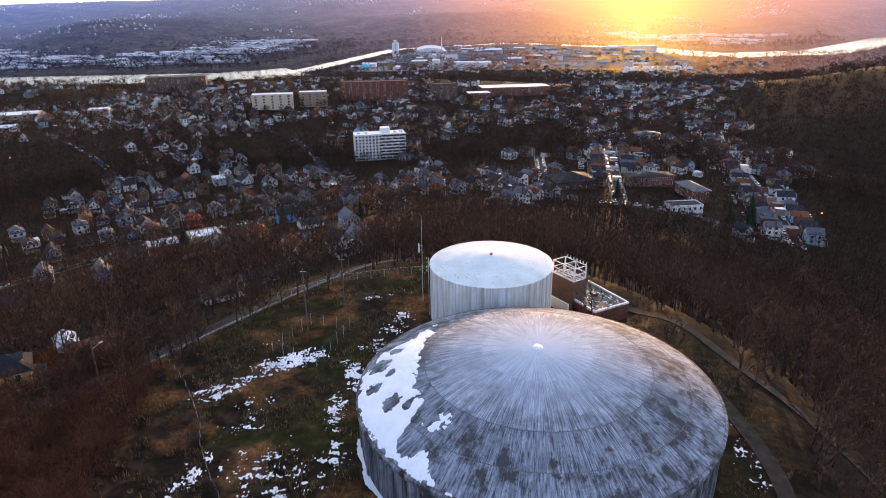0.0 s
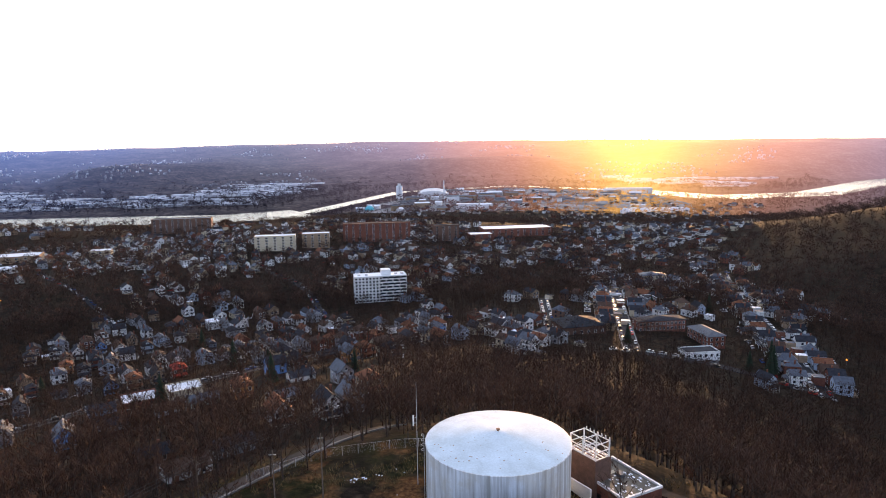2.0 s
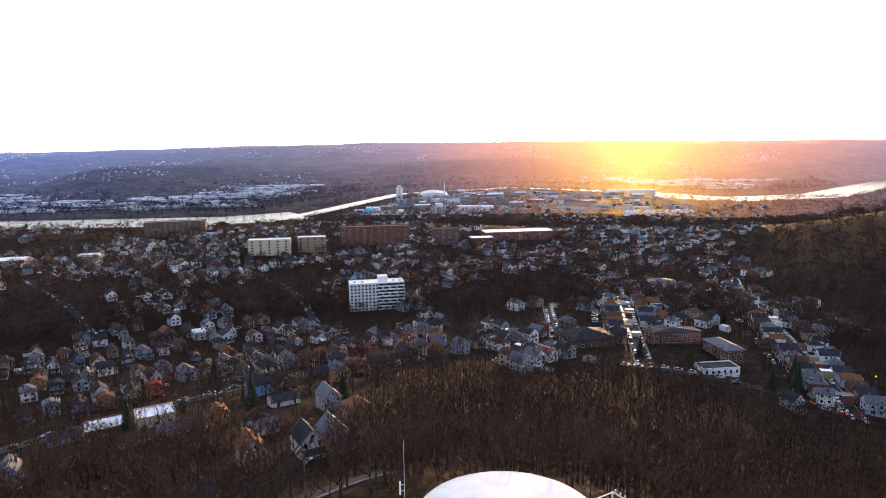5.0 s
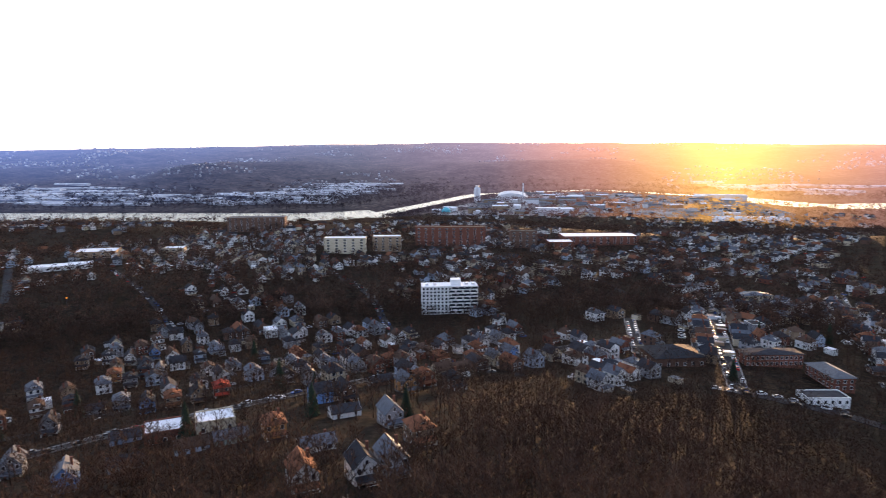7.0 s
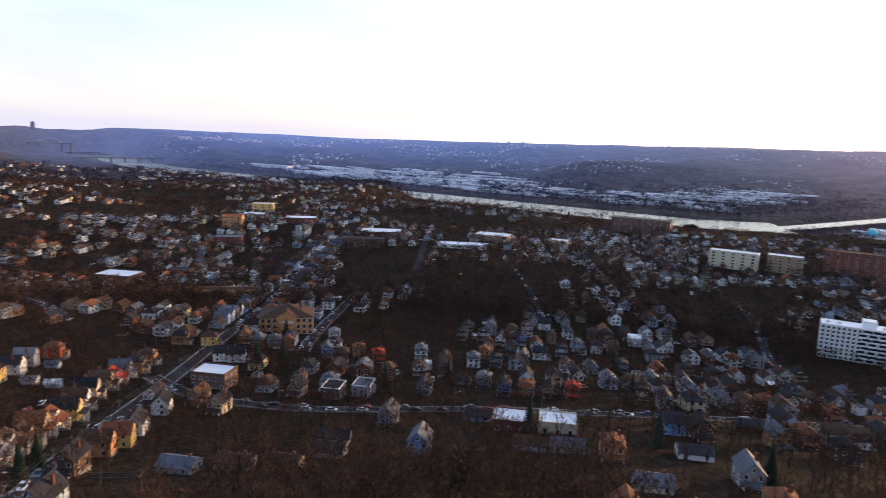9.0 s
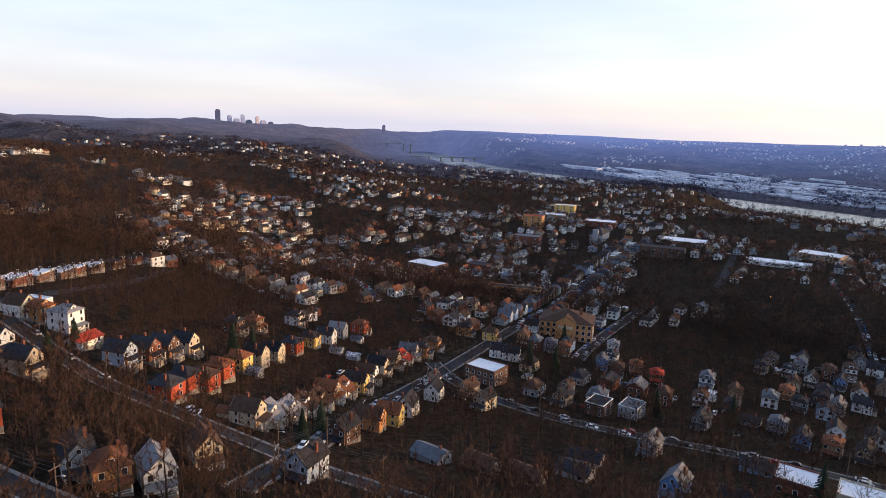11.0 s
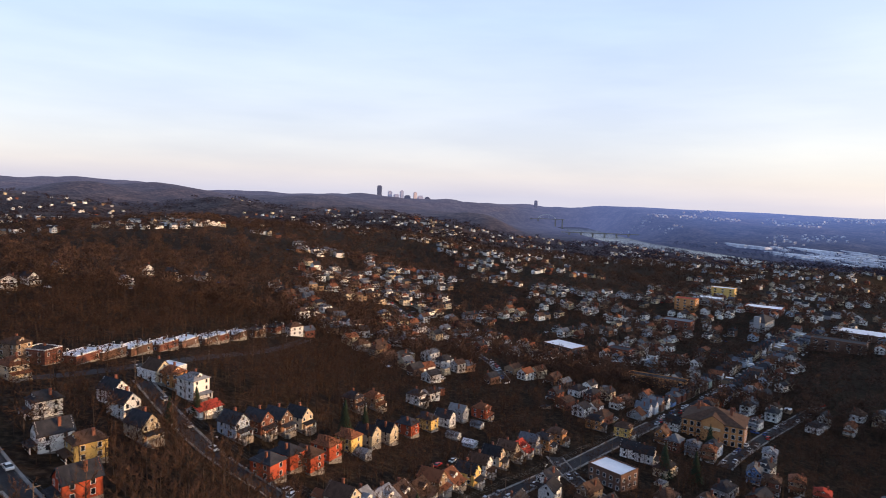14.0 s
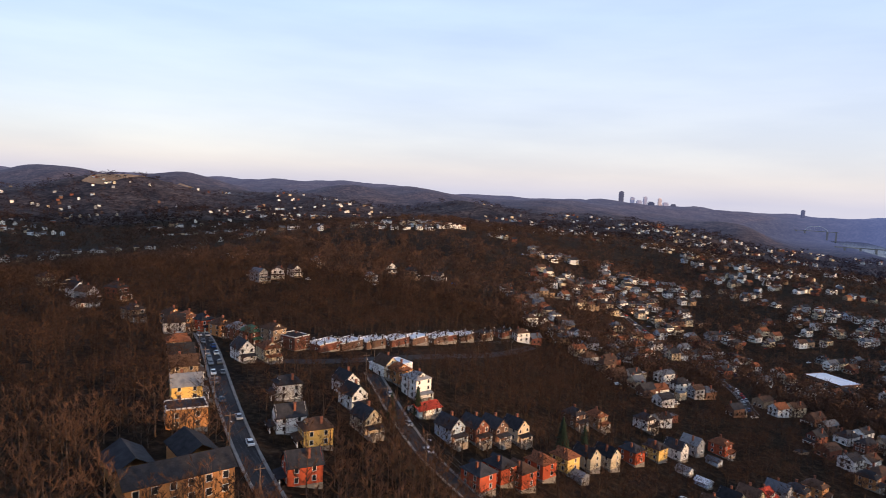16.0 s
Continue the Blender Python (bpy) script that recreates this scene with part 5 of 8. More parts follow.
LOWER_HOUSES = [
    (-176, 281, 30, 'gable', 'grey', 'slate'), (-177, 308, 30, 'ranch', 'grey', 'slate'), (-92, 232, 30, 'ranch', 'paleblue', 'brown'),
    (-82, 237, 30, 'ranch', 'green', 'bluegrey'), (-239, 468, 30, 'hip', 'tan', 'slate'), (-227, 455, 30, 'gable', 'grey', 'slate'),
    (-216, 452, 120, 'gable', 'white', 'slate'), (-209, 469, 30, 'gable', 'grey', 'slate'), (-197, 429, 30, 'gable', 'tan', 'slate'),
    (-137, 401, 30, 'hip', 'bluegrey', 'slate'), (-207, 487, 30, 'hip', 'tan', 'slate'), (-183, 458, 30, 'hip', 'brown', 'slate'),
    (-194, 377, 30, 'hip', 'brick', 'slate'), (-190, 357, 30, 'hip', 'grey', 'slate'), (-102, 341, 30, 'hip', 'white', 'slate'),
    (-88, 333, 30, 'gable', 'grey', 'bluegrey'), (-69, 239, 30, 'hip', 'orange', 'rust'), (-44, 191, 30, 'gable', 'white', 'rust'),
    (-52, 259, 30, 'ranch', 'white', 'slate'),
]
MIDDLE_HOUSES = [
    (-81, 354, 37, 'gable', 'grey', 'bluegrey'), (-73, 361, 37, 'gable', 'grey', 'bluegrey'), (-65, 366, 37, 'hip', 'brick', 'brown'),
    (-58, 373, 37, 'hip', 'brick', 'rust'), (-52, 388, 37, 'gable', 'white', 'slate'), (-45, 404, 37, 'hip', 'brown', 'brown'),
    (-37, 409, 37, 'gable', 'white', 'slate'), (-68, 284, 120, 'gable', 'blue', 'slate'), (-59, 287, 37, 'gable', 'brown', 'slate'),
    (-38, 300, 37, 'gable', 'orange', 'bluegrey'), (-33, 315, 37, 'hip', 'brick', 'rust'), (-27, 329, 127, 'gable', 'cream', 'brown'),
    (-20, 335, 127, 'gambrel', 'white', 'brown'), (-16, 373, 37, 'hip', 'brown', 'rust'), (-5, 370, 37, 'gable', 'cream', 'bluegrey'),
    (2, 388, 37, 'gable', 'blue', 'bluegrey'), (-21, 426, 37, 'hip', 'grey', 'slate'), (-14, 426, 37, 'gable', 'white', 'bluegrey'),
    (-5, 436, 37, 'gable', 'grey', 'bluegrey'), (1, 445, 37, 'hip', 'white', 'slate'), (-52, 318, 37, 'ranch', 'brown', 'slate'),
    (-135, 440, 37, 'hip', 'grey', 'slate'), (-137, 469, 37, 'gable', 'white', 'slate'),
]
VALLEY_HOUSES = [
    (142, 474, 0, 'gable', 'brick', 'brown'), (183, 554, 10, 'gable', 'cream', 'slate'), (196, 562, 10, 'gable', 'white', 'slate'),
    (158, 441, 10, 'hip', 'brick', 'slate'), (173, 457, 10, 'hip', 'tan', 'brown'), (147, 440, 10, 'gable', 'brick', 'rust'),
    (180, 446, 10, 'gable', 'paleblue', 'slate'), (210, 433, 10, 'hip', 'white', 'bluegrey'), (217, 472, 10, 'gable', 'brown', 'slate'),
    (261, 539, 260, 'hip', 'white', 'slate'), (258, 517, 260, 'gable', 'grey', 'slate'), (248, 489, 260, 'gable', 'cream', 'slate'),
    (242, 465, 260, 'hip', 'brick', 'brown'), (238, 446, 260, 'gable', 'brown', 'brown'), (234, 430, 260, 'hip', 'tan', 'slate'),
    (230, 412, 260, 'gable', 'white', 'slate'), (226, 394, 260, 'hip', 'paleblue', 'bluegrey'), (161, 316, 20, 'gable', 'paleblue', 'slate'),
    (219, 519, 10, 'gable', 'white', 'slate'), (199, 508, 10, 'hip', 'tan', 'slate'), (252, 615, 10, 'gable', 'white', 'slate'),
    (153, 468, 10, 'flat', 'grey', 'slate'), (194, 405, 10, 'ranch', 'brown', 'slate'), (121, 498, 10, 'gable', 'white', 'slate'),
    (125, 486, 10, 'hip', 'grey', 'slate'),
]
SUNNY_HOUSES = [
    (-242, 56, 140, 'hip3', 'white', 'grey'), (-229, 62, 140, 'ranch', 'white', 'red'), (-217, 73, 140, 'gable', 'paleblue', 'slate'),
    (-226, 80, 140, 'gable', 'brick', 'slate'), (-234, 86, 140, 'gable', 'brown', 'slate'), (-243, 93, 140, 'gable', 'tudor', 'slate'),
    (-191, 86, 320, 'hip', 'red', 'slate'), (-203, 91, 320, 'hip', 'red', 'slate'), (-206, 97, 320, 'hip', 'red', 'brown'),
    (-221, 103, 320, 'hip', 'red', 'rust'), (-236, 111, 320, 'hip', 'yellow', 'rust'), (-248, 119, 320, 'gable', 'cream', 'slate'),
    (-258, 127, 320, 'gable', 'cream', 'slate'), (-182, 102, 320, 'shed', 'cream', 'rust'), (-232, 116, 320, 'shed', 'grey', 'grey'),
    (-301, 125, 140, 'hip', 'tan', 'rust'), (-290, 115, 140, 'hip', 'brown', 'slate'),
]
BUNGALOWS = [
    (-178, 107, 140, 'gable', 'cream', 'brown'), (-182, 112, 140, 'bung', 'white', 'grey'), (-189, 119, 140, 'bung', 'white', 'grey'),
    (-197, 125, 140, 'bung', 'white', 'brown'), (-205, 132, 140, 'bung', 'tan', 'brown'), (-215, 139, 140, 'gable', 'tan', 'rust'),
    (-224, 146, 140, 'bung', 'white', 'rust'), (-231, 155, 140, 'gable', 'yellow', 'slate'), (-244, 163, 140, 'gable', 'white', 'brown'),
    (-257, 172, 140, 'gable', 'cream', 'slate'), (-266, 181, 140, 'gable', 'cream', 'brown'), (-273, 188, 140, 'bung', 'white', 'red'),
    (-279, 195, 140, 'gable', 'grey', 'bluegrey'), (-283, 203, 140, 'hip', 'orange', 'slate'), (-292, 213, 140, 'hip', 'orange', 'brown'),
    (-274, 138, 320, 'hip', 'red', 'slate'), (-288, 149, 320, 'hip', 'yellow', 'slate'), (-297, 159, 320, 'gable', 'white', 'slate'),
    (-309, 168, 320, 'gable', 'grey', 'grey'), (-302, 176, 320, 'shed', 'paleblue', 'bluegrey'), (-281, 160, 320, 'shed', 'white', 'grey'),
    (-274, 166, 320, 'shed', 'paleblue', 'snow'), (-185, 146, 320, 'gable', 'orange', 'brown'), (-192, 155, 320, 'gable', 'yellow', 'rust'),
    (-204, 166, 230, 'gable', 'white', 'slate'), (-224, 185, 230, 'gable', 'white', 'slate'), (-318, 182, 140, 'hip', 'red', 'rust'),
    (-324, 149, 140, 'hip', 'white', 'slate'),
]
SCHOOL_STREET_HOUSES = [
    (-288, 283, 50, 'hip', 'grey', 'bluegrey'), (-282, 288, 50, 'hip', 'tan', 'rust'), (-284, 323, 50, 'hip', 'white', 'grey'),
    (-259, 296, 50, 'gable', 'blue', 'bluegrey'), (-248, 297, 50, 'hip', 'brick', 'brown'), (-250, 311, 50, 'hip', 'tan', 'rust'),
    (-236, 312, 50, 'hip', 'brick', 'red'), (-213, 240, 30, 'gable', 'tan', 'slate'), (-199, 248, 30, 'flat', 'brown', 'slate'),
    (-193, 260, 30, 'flat', 'grey', 'bluegrey'), (-307, 255, 140, 'hip', 'yellow', 'brown'), (-279, 245, 140, 'gable', 'white', 'slate'),
    (-274, 250, 140, 'gable', 'white', 'slate'), (-316, 243, 140, 'hip', 'orange', 'slate'), (-304, 275, 50, 'gable', 'orange', 'brown'),
    (-227, 202, 30, 'gable', 'tan', 'brown'), (-212, 202, 30, 'gable', 'cream', 'slate'),
]
RIDGE_HOUSES = [
    (-268, -60, 155, 'hip', 'orange', 'brown'), (-267, -52, 155, 'hip', 'orange', 'rust'), (-268, -45, 155, 'hip', 'red', 'slate'),
    (-265, -35, 155, 'hip', 'orange', 'brown'), (-263, -26, 155, 'hip', 'brick', 'grey'), (-261, -19, 155, 'hip', 'brick', 'green'),
    (-262, -10, 155, 'hip3', 'tan', 'brown'), (-263, -1, 155, 'flat', 'brick', 'slate'), (-234, -9, 140, 'gable', 'white', 'slate'),
    (-239, -1, 140, 'hip', 'cream', 'rust'), (-223, 35, 140, 'gable', 'white', 'slate'), (-213, 41, 140, 'gable', 'white', 'slate'),
    (-198, 50, 140, 'gable', 'cream', 'slate'), (-254, 41, 140, 'gable', 'cream', 'brown'), (-251, 47, 140, 'hip', 'orange', 'rust'),
    (-227, -31, 217, 'hip', 'tan', 'rust'), (-213, -21, 217, 'gable', 'tan', 'slate'), (-200, -12, 217, 'gable', 'tan', 'brown'),
    (-182, 0, 217, 'gable', 'yellow', 'grey'), (-164, 11, 217, 'flat', 'orange', 'slate'), (-256, -51, 217, 'gable', 'white', 'slate'),
    (-204, 22, 37, 'hip', 'white', 'slate'), (-180, 33, 37, 'gable', 'white', 'slate'), (-177, 42, 37, 'hip', 'yellow', 'brown'),
    (-153, 48, 37, 'gable', 'red', 'slate'), (-286, -122, 155, 'gable', 'white', 'slate'), (-270, -104, 155, 'ranch', 'white', 'slate'),
    (-314, -163, 155, 'hip', 'cream', 'slate'), (-263, -75, 155, 'hip', 'tan', 'slate'),
]
ROW_FLATS = [
    (-269, 10, 155), (-279, 16, 155), (-292, 23, 155), (-309, 30, 155), (-327, 36, 155), (-346, 43, 155), (-356, 46, 155),
    (-376, 53, 155), (-398, 62, 155), (-421, 72, 155),
]
GARDEN_HOUSES = [
    (-116, 209, 30, 'gable', 'blue', 'bluegrey'),
    (-154, 154, 30, 'ranch', 'grey', 'bluegrey'),
    (-146, 166, 30, 'ranch', 'tan', 'brown'),
    (-135, 174, 30, 'ranch', 'tan', 'brown'),
    (-136, 191, 30, 'ranch', 'grey', 'slate'),
    (-50, 221, 30, 'ranch', 'white', 'bluegrey'),
    (-54, 261, 30, 'ranch', 'white', 'slate'),
    (-22, 226, 30, 'hip', 'tan', 'rust'),
    (-34, 246, 30, 'gable', 'grey', 'bluegrey'),
    (-151, 232, 30, 'gable', 'grey', 'bluegrey'),
    (-237, 189, 40, 'gable', 'white', 'slate'),
    (-208, 170, 40, 'gable', 'grey', 'slate'),
    (-128, 255, 30, 'ranch', 'bluegrey', 'slate'),
    (-107, 222, 30, 'ranch', 'grey', 'slate'),
    (-31, 195, 30, 'gable', 'white', 'slate'),
    (-25, 200, 30, 'gable', 'grey', 'bluegrey'),
    (-20, 224, 30, 'hip', 'tan', 'brown'),
    (40, 326, 37, 'gable', 'white', 'bluegrey'),
    (24, 385, 37, 'gable', 'cream', 'slate'),
    (-20, 307, 37, 'hip', 'brown', 'slate'),
    (-126, 75, 100, 'hip', 'orange', 'rust'),
    (-126, 83, 100, 'gable', 'white', 'grey'),
    (-132, 69, 100, 'gable', 'grey', 'slate'),
    (-136, 115, 40, 'gable', 'paleblue', 'slate'),
    (-170, 133, 40, 'gable', 'brown', 'slate'),
    (-143, 93, 100, 'gable', 'cream', 'brown'),
    (-56, 153, 37, 'ranch', 'white', 'brown'),
    (-77, 99, 120, 'hip', 'yellow', 'slate'),
    (-82, 126, 37, 'shed', 'white', 'snow'),
    (-70, 116, 37, 'ranch', 'brick', 'rust'),
    (-147, 203, 37, 'ranch', 'grey', 'slate'),
    (-50, 167, 37, 'ranch', 'grey', 'slate'),
    (-72, 170, 37, 'ranch', 'brown', 'slate'),
]
NEAR_HOUSES = HILLSIDE_HOUSES + LOWER_HOUSES + MIDDLE_HOUSES + VALLEY_HOUSES + SUNNY_HOUSES + BUNGALOWS + SCHOOL_STREET_HOUSES + RIDGE_HOUSES + GARDEN_HOUSES
NEAR_HOUSES += [(x, y, yaw, "row", "brown" if k % 3 else "brick", "snow" if k < len(ROW_FLATS) - 2 else "slate") for k, (x, y, yaw) in enumerate(ROW_FLATS)]
for x, y, yaw, form, wall, roof in NEAR_HOUSES:
    if clear_of(x, y, 2.6):
        put_house(x, y, yaw, form, wall, roof, y > 425 and form != "shed")
# ---------------------------------------------------------------- larger buildings
def block(name, label, category, x, y, yaw, w, d, floors, wall, roof, cols=(8, 3), storey=3.0, hip=0.0, base=None, win=(1.2, 1.6), parapet=True, backs=True):
    gz = ground_at(x, y) if base is None else base
    ob = thing(name, label, category, at=pose(x, y, gz, 0, 0, yaw))
    h = floors * storey + 0.6
    s = Shape()
    s.box(-w / 2, w / 2, -d / 2, d / 2, -5, h)
    part("wall", s, WALLS[wall], ob)
    s = Shape()
    if hip:
        hip_roof(s, w, d, h, hip, 0.8)
    else:
        s.box(-w / 2 + 0.3, w / 2 - 0.3, -d / 2 + 0.3, d / 2 - 0.3, h, h + 0.1)
    part("roof", s, ROOFS[roof], ob)
    if parapet and not hip:
        s = Shape()
        for a, b, c, g in ((-w / 2 - 0.05, w / 2 + 0.05, -d / 2 - 0.05, -d / 2 + 0.3), (-w / 2 - 0.05, w / 2 + 0.05, d / 2 - 0.3, d / 2 + 0.05), (-w / 2 - 0.05, -w / 2 + 0.3, -d / 2 + 0.3, d / 2 - 0.3), (w / 2 - 0.3, w / 2 + 0.05, -d / 2 + 0.3, d / 2 - 0.3)):
            s.box(a, b, c, g, h, h + 0.55)
        part("parapet", s, WALLS[wall], ob)
    wm = window_mesh(*win)
    for fl in range(floors):
        z = 1.0 + fl * storey
        for k in range(cols[0]):
            u = (k + 0.5) / cols[0] - 0.5
            part("window", wm, None, ob, at=pose(u * w, -d / 2 - 0.01, z))
            if backs:
                part("window", wm, None, ob, at=pose(u * w, d / 2 + 0.01, z, 0, 0, 180))
        for k in range(cols[1]):
            u = (k + 0.5) / cols[1] - 0.5
            part("window", wm, None, ob, at=pose(w / 2 + 0.01, u * d, z, 0, 0, 90))
            if backs:
                part("window", wm, None, ob, at=pose(-w / 2 - 0.01, u * d, z, 0, 0, -90))
    taken.append((x, y, math.hypot(w, d) * 0.42))
    return ob


def apartment_tower():
    """Eight storeys, a long slab: one half of the front plain with windows, the other half with stacks of balconies
    over dark panels that stand in for their shade.
    """
    w, d, st = 42, 14, 2.6
    ob = block("apartment_tower", "white eight-storey apartment block with dark windows and a roof house", "apartment block", -44, 539, 11, w, d, 8, "white", "snow", (15, 4), st, base=-36.0, win=(1.6, 1.4), backs=False)
    for k in range(1, 9):
        s = Shape()
        s.box(-w / 2 - 0.12, w / 2 + 0.12, -d / 2 - 0.12, d / 2 + 0.12, k * st + 0.30, k * st + 0.44)
        part("floor_band", s, WALLS["grey"], ob, "thin grey floor band")
    s = Shape()
    s.box(1, 8.5, -4, 4, 21.4, 26.0)
    part("roof_house", s, WALLS["white"], ob, "white lift house on the roof")
    for x0 in (-18, -12, 12, 17):
        s = Shape()
        s.box(x0, x0 + 2.2, -1.5, 1.5, 21.5, 22.9)
        part("roof_unit", s, STEEL, ob)
    s = Shape()
    s.box(-2.0, 2.0, -1.3, 0.0, 0, 0.15)
    s.box(-2.0, 2.0, -1.3, -1.22, 0.15, 1.05)
    built["balcony"] = s.mesh("balcony", [WALLS["white"]])
    # dark slab on the flat wall, in place of a shaded recess
    s = Shape()
    s.box(-1.9, 1.9, -0.16, 0.06, 0.15, 2.2)
    built["shade_panel"] = s.mesh("balcony_recess", [GLASS])
    for c in range(4):
        for k in range(8):
            q = part("balcony", built["balcony"], None, ob, at=pose(2.6 + c * 5.2 + (0.7 if k % 2 else -0.7), -d / 2 - 0.02, st * k + 0.55))
            part("balcony_recess", built["shade_panel"], None, q)
    return ob


apartment_tower()


def school():
    ob = block("school", "large orange-brown brick school with a dark hipped roof", "school", -316, 313, 50, 31, 21, 3, "orange", "brown", (9, 6), 3.6, 6.0, base=-29.5, win=(1.7, 2.2))
    s = Shape()
    s.box(-5.5, 5.5, -12.6, -10.4, -3, 12.4)
    s.solid([(-5.9, -12.2, 12.4), (5.9, -12.2, 12.4), (0, -12.2, 15.6)], [(-5.9, -12.65, 12.4), (5.9, -12.65, 12.4), (0, -12.65, 15.6)])
    g = part("entrance_gable", s, WALLS["orange"], ob, "projecting brick entrance gable")
    s = Shape()
    s.slab([(-6.4, -4, 12.1), (-6.4, -13.1, 12.1), (0, -13.1, 15.9), (0, -4, 15.9)], 0.2)
    s.slab([(6.4, -13.1, 12.1), (6.4, -4, 12.1), (0, -4, 15.9), (0, -13.1, 15.9)], 0.2)
    part("gable_roof", s, ROOFS["brown"], g)
    s = Shape()
    s.box(-4.2, 4.2, -12.8, -12.62, 8.0, 9.6)
    part("name_board", s, WALLS["cream"], g, "pale stone name board")
    s = Shape()
    for k in range(14):
        a, b = math.pi * k / 14, math.pi * (k + 1) / 14
        s.face([(0, -12.7, 0.6), (2.6 * math.cos(a), -12.7, 2.2 + 2.6 * math.sin(a)), (2.6 * math.cos(b), -12.7, 2.2 + 2.6 * math.sin(b))])
    s.box(-2.6, 2.6, -12.72, -12.64, 0, 2.2)
    part("arched_doorway", s, GLASS, g)
    for x0, y0 in ((-9, 2), (8, -1)):
        s = Shape()
        s.box(x0 - 0.7, x0 + 0.7, y0 - 0.7, y0 + 0.7, 11, 18.5)
        part("chimney", s, CHIMNEY, ob)


school()
block("corner_flats", "dark brick corner building with a bright white flat roof", "building", -247, 221, 30, 16, 12, 2, "brown", "snow", (5, 3), 3.3)
block("shop", "low brick shop with a snow-white flat roof", "shop", -112, 252, 30, 12.5, 11, 1, "brick", "snow", (3, 2), 3.8)
block("shop", "low pale shop with a worn white flat roof", "shop", -97, 258, 30, 12.5, 10, 1, "cream", "snow", (3, 2), 3.8)
block("brick_terrace", "long two-storey dark brick terrace with many windows", "terrace", 137, 400, 8, 30, 10, 2, "brick", "slate", (12, 2), 3.0, 2.0)
block("brick_hall", "dark red brick hall with a long grey hipped roof", "hall", 158, 380, 10, 10.5, 22, 2, "brick", "bluegrey", (3, 7), 3.0, 2.4)
block("low_store", "low white-edged store with a flat roof", "shop", 143, 353, 6, 19, 10, 1, "white", "slate", (6, 2), 2.8)
block("dark_hall", "broad hall with a low black roof", "hall", 86, 392, 12, 26, 20, 1, "brown", "slate", (6, 4), 4.5, 4.0)
block("long_house", "long pale house with a blue-grey hipped roof", "house", 196, 592, 4, 26, 10, 2, "cream", "bluegrey", (7, 2), 2.9, 2.6)
block("garage_block", "white flat-roofed garage block on the slope", "building", -258, 42, 140, 14, 10, 1, "white", "snow", (3, 2), 3.6)


def u_flats():
    x, y = -131, 27
    gz = ground_at(-125, 34)
    ob = thing("brick_flats", "orange brick flats with a dark U-shaped hipped roof", "apartment block", at=pose(x, y, gz, 0, 0, 139))
    for cx, cy, w, d in ((0, -6.0, 21, 8.5), (-6.6, 4.0, 7.8, 11.5), (6.6, 4.0, 7.8, 11.5)):
        s = Shape()
        s.box(cx - w / 2, cx + w / 2, cy - d / 2, cy + d / 2, -6, 6.2)
        part("wall", s, WALLS["orange"], ob)
        s = Shape()
        q = Shape()
        gable_roof(q, w, d, 6.2, 2.4, 0.5, along_x=w > d)
        s.v, s.f, s.s = [(p[0] + cx, p[1] + cy, p[2]) for p in q.v], q.f, q.s
        part("roof", s, ROOFS["slate"], ob)
    for fl in range(2):
        for k in range(6):
            part("window", window_mesh(1.1, 1.4), None, ob, at=pose(-8.6 + k * 3.45, -10.27, 1.0 + fl * 2.9))
        for k in range(3):
            part("window", window_mesh(1.1, 1.4), None, ob, at=pose(10.52, -4 + k * 4.5, 1.0 + fl * 2.9, 0, 0, 90))
    taken.append((x, y, 12))


u_flats()
# the business end of the town, farther off
FAR_BLOCKS = [(-183, 768, 8, 46, 15, 5, "cream", "snow"), (-140, 790, 8, 32, 15, 5, "tan", "snow"), (-72, 842, 6, 84, 16, 7, "brick", "brown"), (16, 848, 6, 32, 16, 6, "brown", "slate"), (60, 850, 8, 30, 22, 3, "brick", "snow"),
              (112, 905, 8, 95, 34, 3, "brick", "snow"), (-358, 950, 10, 80, 18, 6, "brown", "bluegrey"), (-376, 752, 15, 22, 16, 2, "cream", "snow"), (-445, 715, 20, 42, 28, 2, "tan", "snow")]
FAR_BLOCKS += [(-560, 640, 40, 48, 32, 2, "brown", "snow"), (-520, 572, 40, 44, 16, 3, "brown", "slate"), (-712, 532, 45, 24, 16, 4, "orange", "red"), (-815, 650, 45, 30, 16, 4, "yellow", "snow"), (-545, 315, 30, 33, 22, 2, "brown", "snow"), (-532, 362, 40, 20, 13, 2, "brick", "slate"), (-420, 336, 50, 40, 9, 2, "orange", "slate"),
               (-436, 640, 35, 60, 18, 1, "white", "snow"), (-760, 590, 45, 36, 20, 2, "grey", "snow"), (-690, 620, 45, 40, 24, 2, "brick", "snow"), (-640, 480, 45, 30, 18, 3, "brick", "bluegrey")]
for x, y, yaw, w, d, fl, wall, roof in FAR_BLOCKS:
    block("town_block", WORDS[wall] + " town building of %d storeys, %s" % (fl, "pale flat roof" if roof in ("snow", "bluegrey") else "dark roof"), "building", x, y, yaw, w, d, fl, wall, roof, (max(3, int(w / 8)), 2), 3.2, win=(2.6, 1.7), backs=False)
church = block("stone_church", "long grey stone church with a steep dark roof", "church", -625, 570, 130, 40, 15, 2, "grey", "slate", (9, 2), 4.5, 7.0)
s = Shape()
s.box(-23.5, -19.5, -3, 3, -4, 16)
part("tower", s, WALLS["grey"], church)
